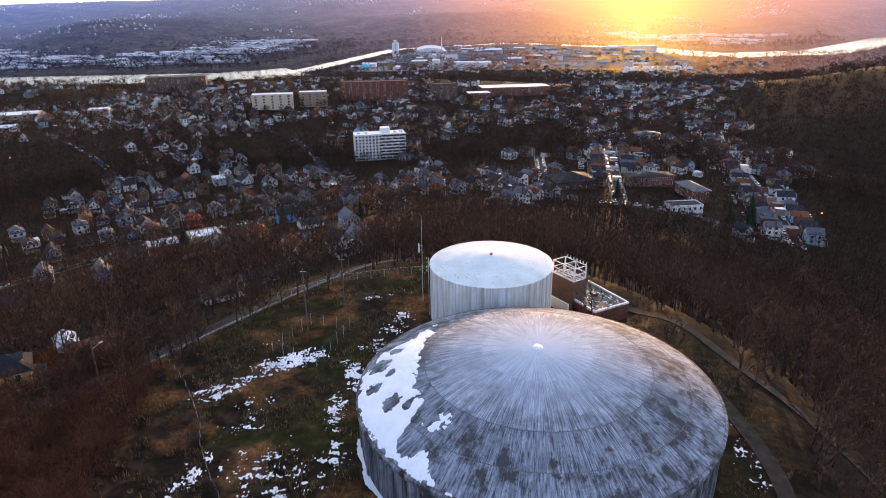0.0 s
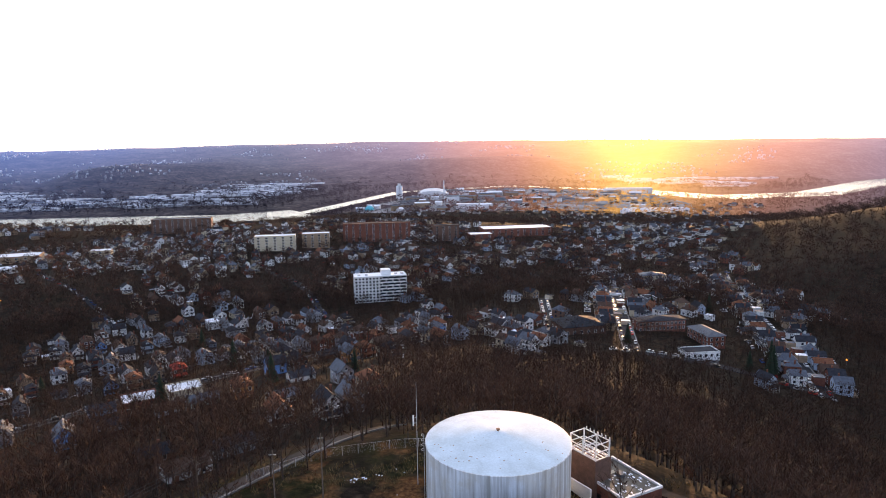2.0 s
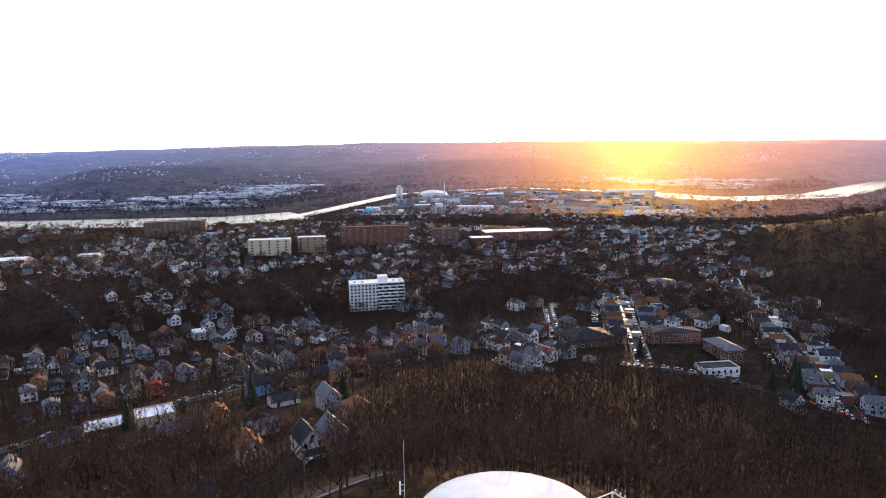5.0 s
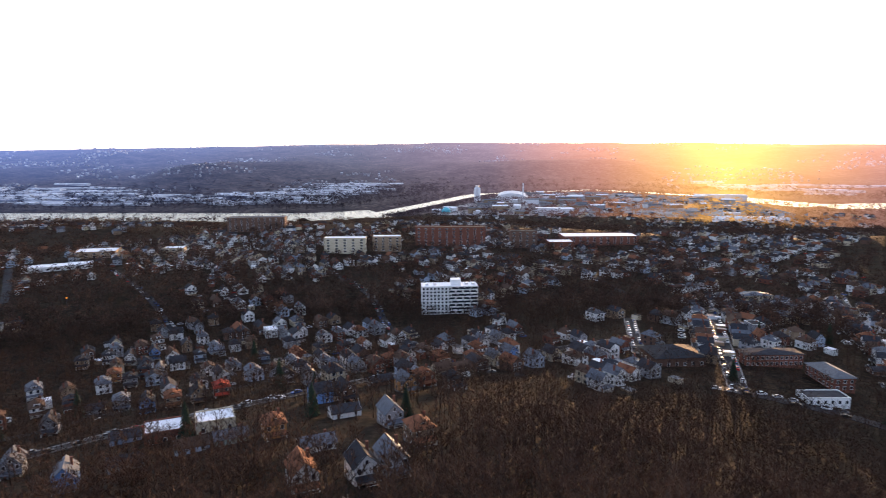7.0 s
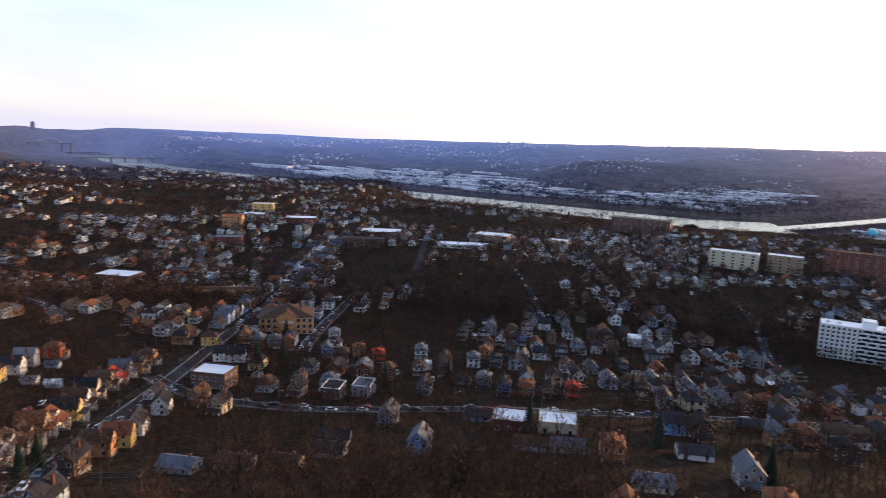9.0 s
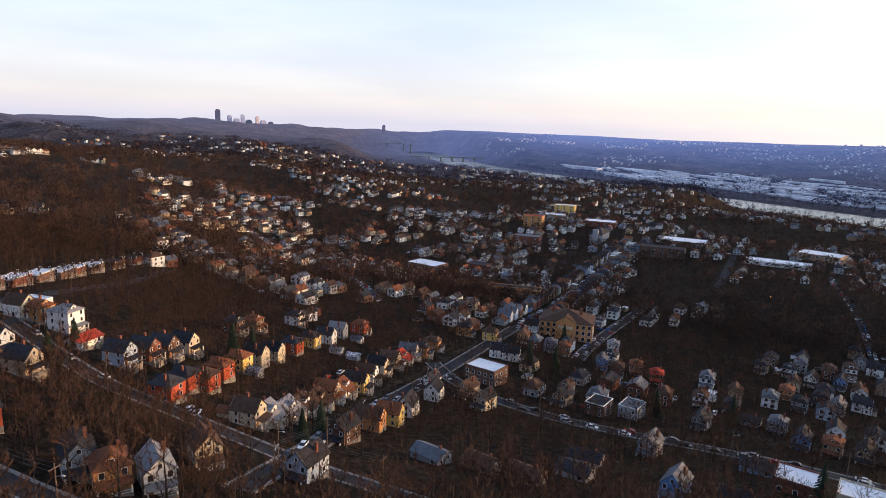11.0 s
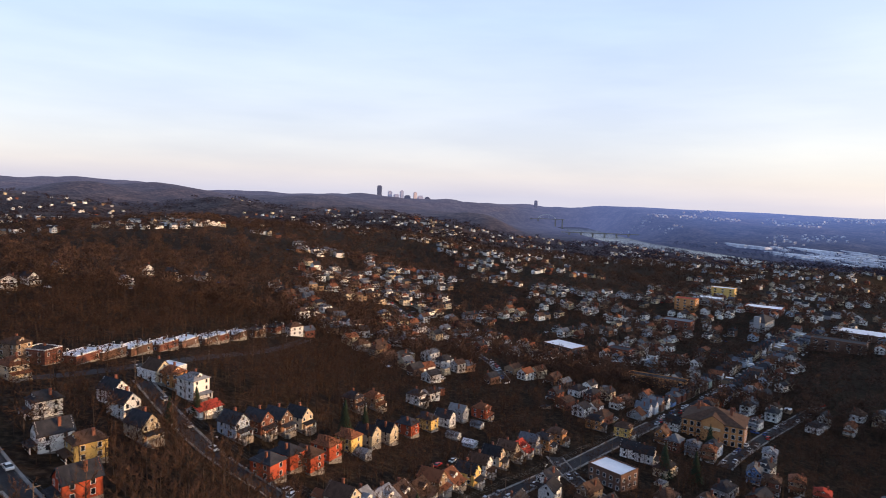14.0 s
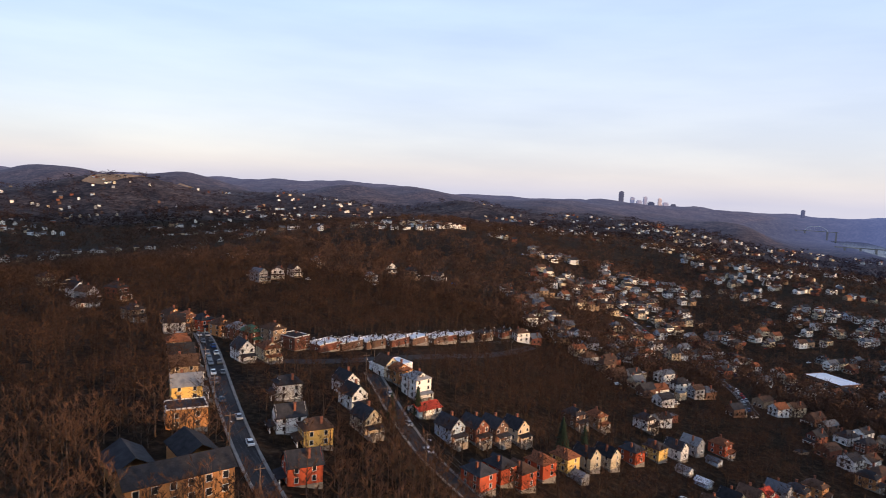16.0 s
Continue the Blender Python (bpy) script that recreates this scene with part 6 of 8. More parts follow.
# ---------------------------------------------------------------- woods and the rest of the town, laid out by rule
WOODS = {
    "tank_slope": [(-22, 146), (-24, 196), (-8, 250), (40, 290), (95, 335), (150, 300), (180, 300), (235, 350), (300, 520), (430, 620), (560, 520), (480, 250), (350, -80), (80, -120), (50, 40), (50, 66), (50, 92), (47, 112), (46, 124), (47, 141), (40, 145), (10, 150)],
    "thicket": [(-44, 55), (-50, 100), (-66, 118), (-80, 160), (-108, 185), (-128, 150), (-112, 105), (-90, 96), (-70, 60), (-60, 0), (-40, -40), (-20, 20)],
    "ridge_side": [(-85, -10), (-112, 8), (-150, -4), (-205, -44), (-262, -84), (-300, -150), (-380, -260), (-230, -330), (-60, -170)],
    "far_hill": [(-284, -45), (-296, 0), (-332, 26), (-420, 56), (-480, 75), (-560, 40), (-660, -50), (-620, -300), (-370, -320), (-320, -160)],
    "hollow": [(-262, 64), (-252, 90), (-280, 108), (-312, 134), (-360, 152), (-410, 132), (-440, 114), (-370, 90), (-312, 68)],
    "behind_tower": [(8, 455), (-12, 545), (50, 650), (150, 640), (118, 520), (72, 510)],
    "town_wood": [(-300, 420), (-330, 470), (-400, 560), (-330, 590), (-240, 540), (-230, 480)],
    "east_hill": [(300, 560), (330, 760), (520, 950), (900, 900), (1200, 500), (900, 100), (560, 200), (560, 520), (430, 620)],
    "below_hill": [(-66, 118), (-40, 140), (-30, 190), (-55, 215), (-95, 212), (-108, 185), (-80, 160)],
    "gully": [(-100, 60), (-125, 68), (-150, 54), (-170, 48), (-205, 20), (-236, 4), (-240, 24), (-212, 48), (-190, 66), (-188, 78), (-170, 94), (-145, 110), (-112, 106), (-98, 92)],
    "hill_foot": [(-62, 66), (-92, 92), (-112, 64), (-140, 40), (-165, 20), (-200, -6), (-262, -52), (-330, -100), (-340, -230), (-100, -200), (-30, -40)],
    "town_wood_west": [(-435, 453), (-501, 545), (-440, 556), (-336, 458), (-358, 402)],
    "town_wood_east": [(-280, 400), (-336, 488), (-334, 576), (-256, 474)],
    "town_wood_north": [(-352, 475), (-366, 578), (-246, 524), (-221, 452), (-290, 417)],
    "town_wood_park": [(-217, 601), (-117, 660), (-67, 522), (-120, 508)],
    "west_ridge": [(-640, -60), (-760, 60), (-900, 40), (-1100, 120), (-1500, 100), (-1500, -700), (-600, -700), (-330, -300), (-600, -300)],
}


def inside(x, y, poly):
    hit = np.zeros(np.shape(x), bool)
    for (ax, ay), (bx, by) in zip(poly, poly[1:] + poly[:1]):
        cross = ((ay > y) != (by > y)) & (x < (bx - ax) * (y - ay) / (by - ay + 1e-9) + ax)
        hit ^= cross
    return hit


def in_woods(x, y):
    hit = np.zeros(np.shape(x), bool)
    for poly in WOODS.values():
        hit |= inside(x, y, poly)
    return hit


lane_points = np.concatenate([np.stack(along(pts, 4.0)[:2], -1) for _, pts in STREETS.values()])


def off_streets(x, y, r):
    return bool((((lane_points - (x, y)) ** 2).sum(1) > r * r).all())


rnd = random.Random(21)
PAINTS = ["white"] * 7 + ["cream"] * 3 + ["paleblue"] * 2 + ["grey"] * 4 + ["tan"] * 4 + ["brick"] * 6 + ["brown"] * 4 + ["orange", "blue", "green", "red"]
TOPS = ["slate"] * 8 + ["brown"] * 4 + ["bluegrey"] * 5 + ["rust"] * 2 + ["grey"] * 2
COMBOS = [(f, rnd.choice(PAINTS), rnd.choice(TOPS)) for f in ("gable", "hip", "gable", "hip", "bung", "gambrel", "gable", "hip") for _ in range(5)]
fill = []
ca, sa = math.cos(radians(37)), math.sin(radians(37))
for i in range(-90, 48):
    for j in range(-28, 70):
        u, w = i * 13.0 + rnd.uniform(-2, 2), j * 19.0 + (6 if j % 2 else -3) + rnd.uniform(-3, 3)
        x, y = u * ca - w * sa - 60, u * sa + w * ca + 420
        d = math.hypot(x, y - 80)
        if d > 900 or y > 1080 or (x > -170 and y < 330) or (y < 210 and x > -330) or (x < -330 and y < (150 if x > -420 else 105) + 0.05 * x):
            continue
        if x > 70 and y < 620 and not (y > 420 and x < 300):
            continue
        if noise.noise(Vector((x * 0.012, y * 0.012, 3.0))) < -0.16 or rnd.random() < (0.22 if x > -430 else 0.42) or in_woods(x, y):
            continue
        fill.append((d, x, y, 37 + (180 if j % 2 else 0) + rnd.uniform(-4, 4)))
# rows of houses close along the main street
x_, y_, dx_, dy_ = along(STREETS["street_far"][1], 10.0)
for k in range(len(x_)):
    for side in (-1, 1):
        fill.append((0 if k < 14 else 500, x_[k] + dy_[k] * 10.5 * side, y_[k] - dx_[k] * 10.5 * side, math.degrees(math.atan2(dy_[k], dx_[k])) + (0 if side > 0 else 180)))
for name, lo, hi, sides in (("street_east", 4, 30, (-1, 1)), ("street_valley", 2, 17, (-1, 1))):
    x_, y_, dx_, dy_ = along(STREETS[name][1], 10.5)
    for k in range(lo, min(hi, len(x_))):
        for side in sides:
            fill.append((400, x_[k] + dy_[k] * 10.5 * side, y_[k] - dx_[k] * 10.5 * side, math.degrees(math.atan2(dy_[k], dx_[k])) + (0 if side > 0 else 180)))
x_, y_, dx_, dy_ = along(STREETS["street_west"][1], 11.0)
for k in range(len(x_)):
    for side in (-1, 1):
        fill.append((1, x_[k] + dy_[k] * 10.5 * side, y_[k] - dx_[k] * 10.5 * side, math.degrees(math.atan2(dy_[k], dx_[k])) + (0 if side > 0 else 180)))
fill.sort()
near_fill, far_fill = [], []
for d, x, y, yaw in fill:
    if not clear_of(x, y, 7.5 if y < 460 and -270 < x < 20 else 5.0) or not off_streets(x, y, 7.5):
        continue
    if len(near_fill) < 44:
        f, p, t = rnd.choice(COMBOS)
        put_house(x, y, yaw, f, p, t, True)
        near_fill.append((x, y))
    else:
        taken.append((x, y, 4.0))
        far_fill.append((x, y, yaw))

RIDGE_SPOTS = [(-427, -263), (-303, -138), (-281, -112), (-294, -106), (-618, -258), (-525, -172), (-500, -144), (-387, -77), (-404, -72), (-418, -67), (-466, -70), (-455, -25), (-505, -24), (-501, -7), (-520, 11),
               (-972, -810), (-1011, -815), (-1018, -385), (-1009, -150), (-1044, -121), (-923, -78), (-963, -60), (-985, -100), (-1025, -90), (-1291, -564), (-1318, -554)]
for x, y in RIDGE_SPOTS:
    if clear_of(x, y, 3.0):
        taken.append((x, y, 6.0))
        far_fill.append((x, y, 140 + 30 * math.sin(x)))

# ---- houses too far off to be told apart
FAR_MATS = [WALLS[k] for k in ("white", "cream", "paleblue", "grey", "tan", "brick", "brown", "orange")] + [ROOFS[k] for k in ("slate", "brown", "bluegrey", "grey", "rust", "snow")]


def far_houses(name, spots, label, scale=1.0, mats=None, full=False):
    """Many small houses in one mesh: gabled or hipped, and, where they are near enough, with porch, chimney, dormer and windows."""
    V, F, S = [], [], []
    dark, trim = len(FAR_MATS), 0
    for x, y, yaw in spots:
        w, d, e, rise = rnd.uniform(3.0, 4.2) * scale, rnd.uniform(4.0, 5.6) * scale, rnd.uniform(4.4, 6.4) * scale, rnd.uniform(2.0, 3.2) * scale
        a = radians(yaw)
        c, q = math.cos(a), math.sin(a)
        gz = ground_at(x, y)
        hip = full and rnd.random() < 0.4

        def add(pts, slot):
            k = len(V)
            V.extend((x + p * c - r * q, y + p * q + r * c, gz + z) for p, r, z in pts)
            F.append(tuple(range(k, k + len(pts)))), S.append(slot)

        def box(x0, x1, y0, y1, z0, z1, slot, top=None):
            for u0, v0, u1, v1 in ((x0, y0, x1, y0), (x1, y0, x1, y1), (x1, y1, x0, y1), (x0, y1, x0, y0)):
                add([(u0, v0, z0), (u1, v1, z0), (u1, v1, z1), (u0, v0, z1)], slot)
            add([(x0, y0, z1), (x1, y0, z1), (x1, y1, z1), (x0, y1, z1)], slot if top is None else top)

        m, t = rnd.choice((0, 0, 0, 0, 0, 0, 1, 1, 2, 3, 4, 5, 5, 6, 6)), 8 + rnd.choice((0, 0, 0, 1, 1, 0, 2, 2, 4) if mats is None else (2, 3, 3, 5, 5, 0))
        for u0, v0, u1, v1 in ((-w, -d, w, -d), (w, -d, w, d), (w, d, -w, d), (-w, d, -w, -d)):
            add([(u0, v0, -3), (u1, v1, -3), (u1, v1, e), (u0, v0, e)], m)
        o, z0, z1 = 0.4, e - 0.25, e + rise
        if hip:
            g = max(0.4, d - w)
            ring = [(-w - o, -d - o, z0), (w + o, -d - o, z0), (w + o, d + o, z0), (-w - o, d + o, z0)]
            add([ring[0], ring[1], (0, -g, z1)], t), add([ring[2], ring[3], (0, g, z1)], t)
            add([ring[1], ring[2], (0, g, z1), (0, -g, z1)], t), add([ring[3], ring[0], (0, -g, z1), (0, g, z1)], t)
        else:
            add([(-w, -d, e), (w, -d, e), (0, -d, z1 - 0.1)], m), add([(w, d, e), (-w, d, e), (0, d, z1 - 0.1)], m)
            add([(w + o, -d - o, z0), (w + o, d + o, z0), (0, d + o, z1), (0, -d - o, z1)], t), add([(-w - o, d + o, z0), (-w - o, -d - o, z0), (0, -d - o, z1), (0, d + o, z1)], t)
        for z in (1.1, 3.7):
            if z + 1.3 > e:
                continue
            for side in (-1, 1):
                for u in (-0.62, 0.22) if full else (-0.55, 0.35):
                    v = side * (d + 0.05)
                    if full:
                        add([(u * w - 0.15, v, z - 0.15), (u * w + 0.40 * w + 0.15, v, z - 0.15), (u * w + 0.40 * w + 0.15, v, z + 1.5), (u * w - 0.15, v, z + 1.5)], trim)
                        v = side * (d + 0.09)
                    add([(u * w, v, z), (u * w + 0.38 * w, v, z), (u * w + 0.38 * w, v, z + 1.35), (u * w, v, z + 1.35)], dark)
                    if full:
                        v = side * (w + 0.05)
                        add([(v, u * d, z), (v, u * d + 1.2, z), (v, u * d + 1.2, z + 1.35), (v, u * d, z + 1.35)], dark)
        if full:
            box(w * 0.45, w * 0.45 + 0.7, d * 0.2, d * 0.2 + 0.7, e, z1 + 0.8, 5)
            # porch: roof, posts and floor
            add([(-w, -d - 2.3, 2.6), (w, -d - 2.3, 2.6), (w, -d, 3.2), (-w, -d, 3.2)], t)
            add([(-w, -d - 2.3, 2.4), (w, -d - 2.3, 2.4), (w, -d - 2.3, 2.6), (-w, -d - 2.3, 2.6)], trim)
            for u in (-w + 0.1, w - 0.35):
                box(u, u + 0.25, -d - 2.2, -d - 1.95, 0.2, 2.5, trim)
            box(-w, w, -d - 2.3, -d, -2.5, 0.25, 4)
            if hip:
                box(-1.2, 1.2, -d + 0.6, -d + 3.0, e, e + 1.5, m, t)
                add([(-0.8, -d + 0.55, e + 0.4), (0.8, -d + 0.55, e + 0.4), (0.8, -d + 0.55, e + 1.2), (-0.8, -d + 0.55, e + 1.2)], dark)
            if rnd.random() < 0.35:
                u = rnd.choice((-1, 1)) * (w + 1.2)
                box(u - 2, u + 2, d + 5, d + 10.5, -2, 2.4, rnd.choice((0, 1, 5, 4)), 8 + rnd.choice((0, 2, 3, 5)))
    me = bpy.data.meshes.new(name)
    me.from_pydata(V, [], F)
    for m in mats or FAR_MATS + [GLASS]:
        me.materials.append(m)
    me.polygons.foreach_set("material_index", S)
    me.update()
    return tagged(new(name, me), label, "houses", kind="stuff")


far_houses("far_houses", far_fill, "crowded small houses of the lower town", 0.96, full=True)
spots = []
for _ in range(15000):
    a, r = rnd.uniform(radians(62), radians(226)), 850 * math.exp(rnd.random() * 1.25)
    x, y = r * math.cos(a), 80 + r * math.sin(a)
    gap, side = river_gap(x, y)
    if side * gap > -260 or r < 870:
        continue
    dens = noise.noise(Vector((x * 0.004, y * 0.004, 1.0))) + 0.4 * noise.noise(Vector((x * 0.015, y * 0.015, 6.0)))
    if dens < (-0.16 if y > 300 else 0.16 if x < -700 else 0.04):
        continue
    if in_woods(x, y) and not inside(x, y, WOODS["west_ridge"]):
        continue
    spots.append((x, y, 37 + rnd.choice((0, 90, 180))))
    if len(spots) > 2600:
        break
far_houses("distant_houses", spots, "distant houses scattered over the wooded hills", 0.92)
us, vs = np.linspace(0, 1, 16), np.linspace(0, 1, 6)
s = Shape()
corner = [(-1935, -1460), (-2800, -1640), (-2700, -1480), (-1900, -1350)]
for i in range(15):
    for j in range(5):
        quad = []
        for u, w in ((us[i], vs[j]), (us[i + 1], vs[j]), (us[i + 1], vs[j + 1]), (us[i], vs[j + 1])):
            x = (1 - w) * ((1 - u) * corner[0][0] + u * corner[1][0]) + w * ((1 - u) * corner[3][0] + u * corner[2][0])
            y = (1 - w) * ((1 - u) * corner[0][1] + u * corner[1][1]) + w * ((1 - u) * corner[3][1] + u * corner[2][1])
            quad.append((x, y, ground_at(x, y) + 2.0))
        s.face(quad)
piece("hill_field", s, [material("straw_field", (0.20, 0.13, 0.08), (0.36, 0.25, 0.16), 60.0, 0.95, 0.0, place="World")], "pale straw-coloured field on the far hill", "field", kind="structure")
# long low works and yards on the flat land across the river
V, F = [], []
for _ in range(900):
    x = rnd.uniform(-3300, 1700)
    y = rnd.uniform(1500, 3100)
    gap, side = river_gap(x, y)
    if side < 0 or not 260 < gap < float(ridge_foot(x)) - 60 or (-500 < x < 760) or math.hypot(x, y) > 2950:
        continue
    k = 1.0 + 0.7 * float(smooth(-1000, -2000, x))
    a, b, c = rnd.uniform(12, 75) * k, rnd.uniform(5, 13) * k, rnd.uniform(3, 7)
    turn = radians(rnd.choice((0, 3, -5, 6)))
    gz, k = ground_at(x, y), len(V)
    V += [(x + p * math.cos(turn) - q * math.sin(turn), y + p * math.sin(turn) + q * math.cos(turn), gz + z) for z in (-4, c, c + 2) for p, q in (((-a, -b), (a, -b), (a, b), (-a, b)) if z < c + 1 else ((-a, 0), (a, 0)))]
    F += [(k, k + 1, k + 5, k + 4), (k + 1, k + 2, k + 6, k + 5), (k + 2, k + 3, k + 7, k + 6), (k + 3, k, k + 4, k + 7), (k + 4, k + 5, k + 9, k + 8), (k + 6, k + 7, k + 8, k + 9), (k + 5, k + 6, k + 9), (k + 7, k + 4, k + 8)]
    if len(V) > 3300:
        break
for _ in range(400):
    x, y = rnd.uniform(-2900, -600), rnd.uniform(1700, 2900)
    gap, side = river_gap(x, y)
    if side < 0 or not 330 < gap < float(ridge_foot(x)) - 120 or math.hypot(x, y) > 2850:
        continue
    a, b, k = rnd.uniform(50, 190), rnd.uniform(10, 34), len(V)
    gz = ground_at(x, y)
    V += [(x + p, y + q + 0.06 * p, gz + z) for z in (-2, 1.2) for p, q in ((-a, -b), (a, -b), (a, b), (-a, b))]
    F += [(k, k + 1, k + 5, k + 4), (k + 1, k + 2, k + 6, k + 5), (k + 2, k + 3, k + 7, k + 6), (k + 3, k, k + 4, k + 7), (k + 4, k + 5, k + 6, k + 7)]
    if len(V) > 4200:
        break
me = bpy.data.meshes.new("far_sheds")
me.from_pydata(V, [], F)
# the sheds' material glows with the painted haze
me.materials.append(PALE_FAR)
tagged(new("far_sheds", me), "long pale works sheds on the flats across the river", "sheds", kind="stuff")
# houses beyond the river, at the foot of the far hills
spots = []
for _ in range(14000):
    x, y = rnd.uniform(-3600, 1700), rnd.uniform(1700, 4500)
    gap, side = river_gap(x, y)
    if side < 0 or math.hypot(x, y) > 4400:
        continue
    beyond = gap - float(ridge_foot(x))
    clump = noise.noise(Vector((x * 0.0035, y * 0.0035, 8.0))) + 0.5 * noise.noise(Vector((x * 0.012, y * 0.012, 2.0)))
    # a string of houses at the foot of the ridge, and settlements on the high land behind it
    if not (-220 < beyond < 130 and clump > -0.05 or beyond > 560 and clump > 0.24 or x < -1100 and math.hypot(x, y) > 2600 and clump > 0.20) or (-500 < x < 600 and beyond < 130):
        continue
    spots.append((x, y, rnd.choice((0, 30, 90))))
    if len(spots) > 1700:
        break
# walls, roofs and windows here all hold haze as emission
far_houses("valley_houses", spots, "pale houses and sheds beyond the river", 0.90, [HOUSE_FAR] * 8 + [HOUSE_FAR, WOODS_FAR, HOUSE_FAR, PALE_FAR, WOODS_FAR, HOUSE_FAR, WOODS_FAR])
# ---------------------------------------------------------------- trees
def bare_tree(seed, high, limbs=9, subs=5, twigs=9, sides=5, spread=0.42, fat=1.0):
    """Trunk with limbs, and the crown of fine bare twigs, as two lots of points and triangles."""
    r = random.Random(seed)
    wood, crown = Shape(), ([], [])

    def rod(a, b, ra, rb, n):
        wood.tube(a, b, ra, rb, n)

    def sliver(p, way, length, wide):
        side = way.cross(Vector((r.uniform(-1, 1), r.uniform(-1, 1), r.uniform(-1, 1)))).normalized() * wide
        k = len(crown[0])
        mid = p + way * length * 0.5 + Vector((r.uniform(-1, 1), r.uniform(-1, 1), r.uniform(-0.3, 1))) * length * 0.1
        crown[0].extend([p - side, p + side, mid + side * 0.7, p + way * length])
        crown[1].extend([(k, k + 1, k + 2), (k, k + 2, k + 3)] if subs > 3 else [(k, k + 1, k + 3)])

    base, top = Vector((0, 0, -0.8)), Vector((r.uniform(-0.5, 0.5), r.uniform(-0.5, 0.5), high * 0.72))
    girth = high * 0.017 * fat
    knots = [base.lerp(top, t) + Vector((r.uniform(-0.2, 0.2), r.uniform(-0.2, 0.2), 0)) * (1 if t else 0) for t in (0, 0.35, 0.7, 1)]
    for i in range(3):
        rod(knots[i], knots[i + 1], girth * (1 - 0.28 * i), girth * (1 - 0.28 * (i + 1)), sides + 1)
    for k in range(limbs):
        t = 0.30 + 0.7 * k / limbs + r.uniform(-0.04, 0.04)
        p = base.lerp(top, min(t, 1.0))
        a = k * 2.4 + r.uniform(-0.5, 0.5)
        up = 0.55 + 0.75 * t + r.uniform(-0.15, 0.25)
        way = Vector((math.cos(a), math.sin(a), up)).normalized()
        length = high * spread * (1.15 - 0.55 * t) * r.uniform(0.8, 1.15)
        q = p + way * length * 0.5
        way2 = (way + Vector((r.uniform(-0.3, 0.3), r.uniform(-0.3, 0.3), 0.25))).normalized()
        e = q + way2 * length * 0.5
        g = girth * 0.5 * (1.1 - 0.6 * t)
        rod(p, q, g, g * 0.6, sides - 1), rod(q, e, g * 0.6, g * 0.2, 3)
        for m in range(subs):
            f = 0.3 + 0.7 * m / subs
            b = p.lerp(q, f * 2) if f < 0.5 else q.lerp(e, f * 2 - 1)
            w = (way2 + Vector((r.uniform(-1, 1), r.uniform(-1, 1), r.uniform(-0.2, 0.8))) * 0.8).normalized()
            ln = length * r.uniform(0.30, 0.5)
            if subs > 3:
                rod(b, b + w * ln, g * 0.25, 0.012, 3)
            for _ in range(twigs):
                z = b + w * ln * r.uniform(0.15, 1.0)
                v = (w + Vector((r.uniform(-1, 1), r.uniform(-1, 1), r.uniform(-0.4, 0.9))) * 0.9).normalized()
                sliver(z, v, high * r.uniform(0.05, 0.11), high * 0.0022 * (1 if subs > 3 else 1.7))
    return wood, crown


def crown_mesh(crown, mat):
    me = bpy.data.meshes.new("crown")
    me.from_pydata([tuple(p) for p in crown[0]], [], crown[1])
    me.materials.append(mat)
    return me


TREES = []
for k in range(5):
    wood, crown = bare_tree(40 + k, 11.5 + k, 9 + k % 3, 5, 9)
    TREES.append((wood.mesh("trunk", [BARK]), crown_mesh(crown, TWIGS)))


def plant_tree(k, x, y, size, turn):
    ob = thing("tree", "bare brown winter tree with fine twigs", "tree", "bare trees on the slopes", at=pose(x, y, ground_at(x, y), 0, 0, turn) @ Matrix.Diagonal((size, size, size, 1)))
    part("trunk", TREES[k][0], None, ob)
    part("crown", TREES[k][1], None, ob)


def evergreen(seed, high):
    r = random.Random(seed)
    V, F = [], []
    for k in range(260):
        t = (k + 0.5) / 260
        z = high * (0.08 + 0.92 * t)
        rad = high * 0.20 * (1 - t) ** 0.8 + 0.15
        a = k * 2.39996
        c, s_ = math.cos(a), math.sin(a)
        q = rad * r.uniform(0.75, 1.15)
        w = 0.32 * q + 0.25
        n = len(V)
        V += [(c * q * 0.1, s_ * q * 0.1, z + 0.35), (c * q - s_ * w * 0.5, s_ * q + c * w * 0.5, z - q * 0.28), (c * q * 1.12, s_ * q * 1.12, z - q * 0.42), (c * q + s_ * w * 0.5, s_ * q - c * w * 0.5, z - q * 0.28)]
        F += [(n, n + 1, n + 2), (n, n + 2, n + 3)]
    me = bpy.data.meshes.new("needles")
    me.from_pydata(V, [], F)
    me.materials.append(NEEDLES)
    return me


GREENS = [evergreen(3, 13), evergreen(4, 10)]
TRUNK = Shape()
TRUNK.tube((0, 0, -0.8), (0, 0, 7), 0.25, 0.08, 7)
TRUNK = TRUNK.mesh("trunk", [BARK])


def plant_evergreen(k, x, y, size, turn):
    ob = thing("evergreen_tree", "dark dense evergreen tree among the houses", "tree", "evergreens in the town", at=pose(x, y, ground_at(x, y), 0, 0, turn) @ Matrix.Diagonal((size, size, size, 1)))
    part("trunk", TRUNK, None, ob)
    part("needles", GREENS[k], None, ob)


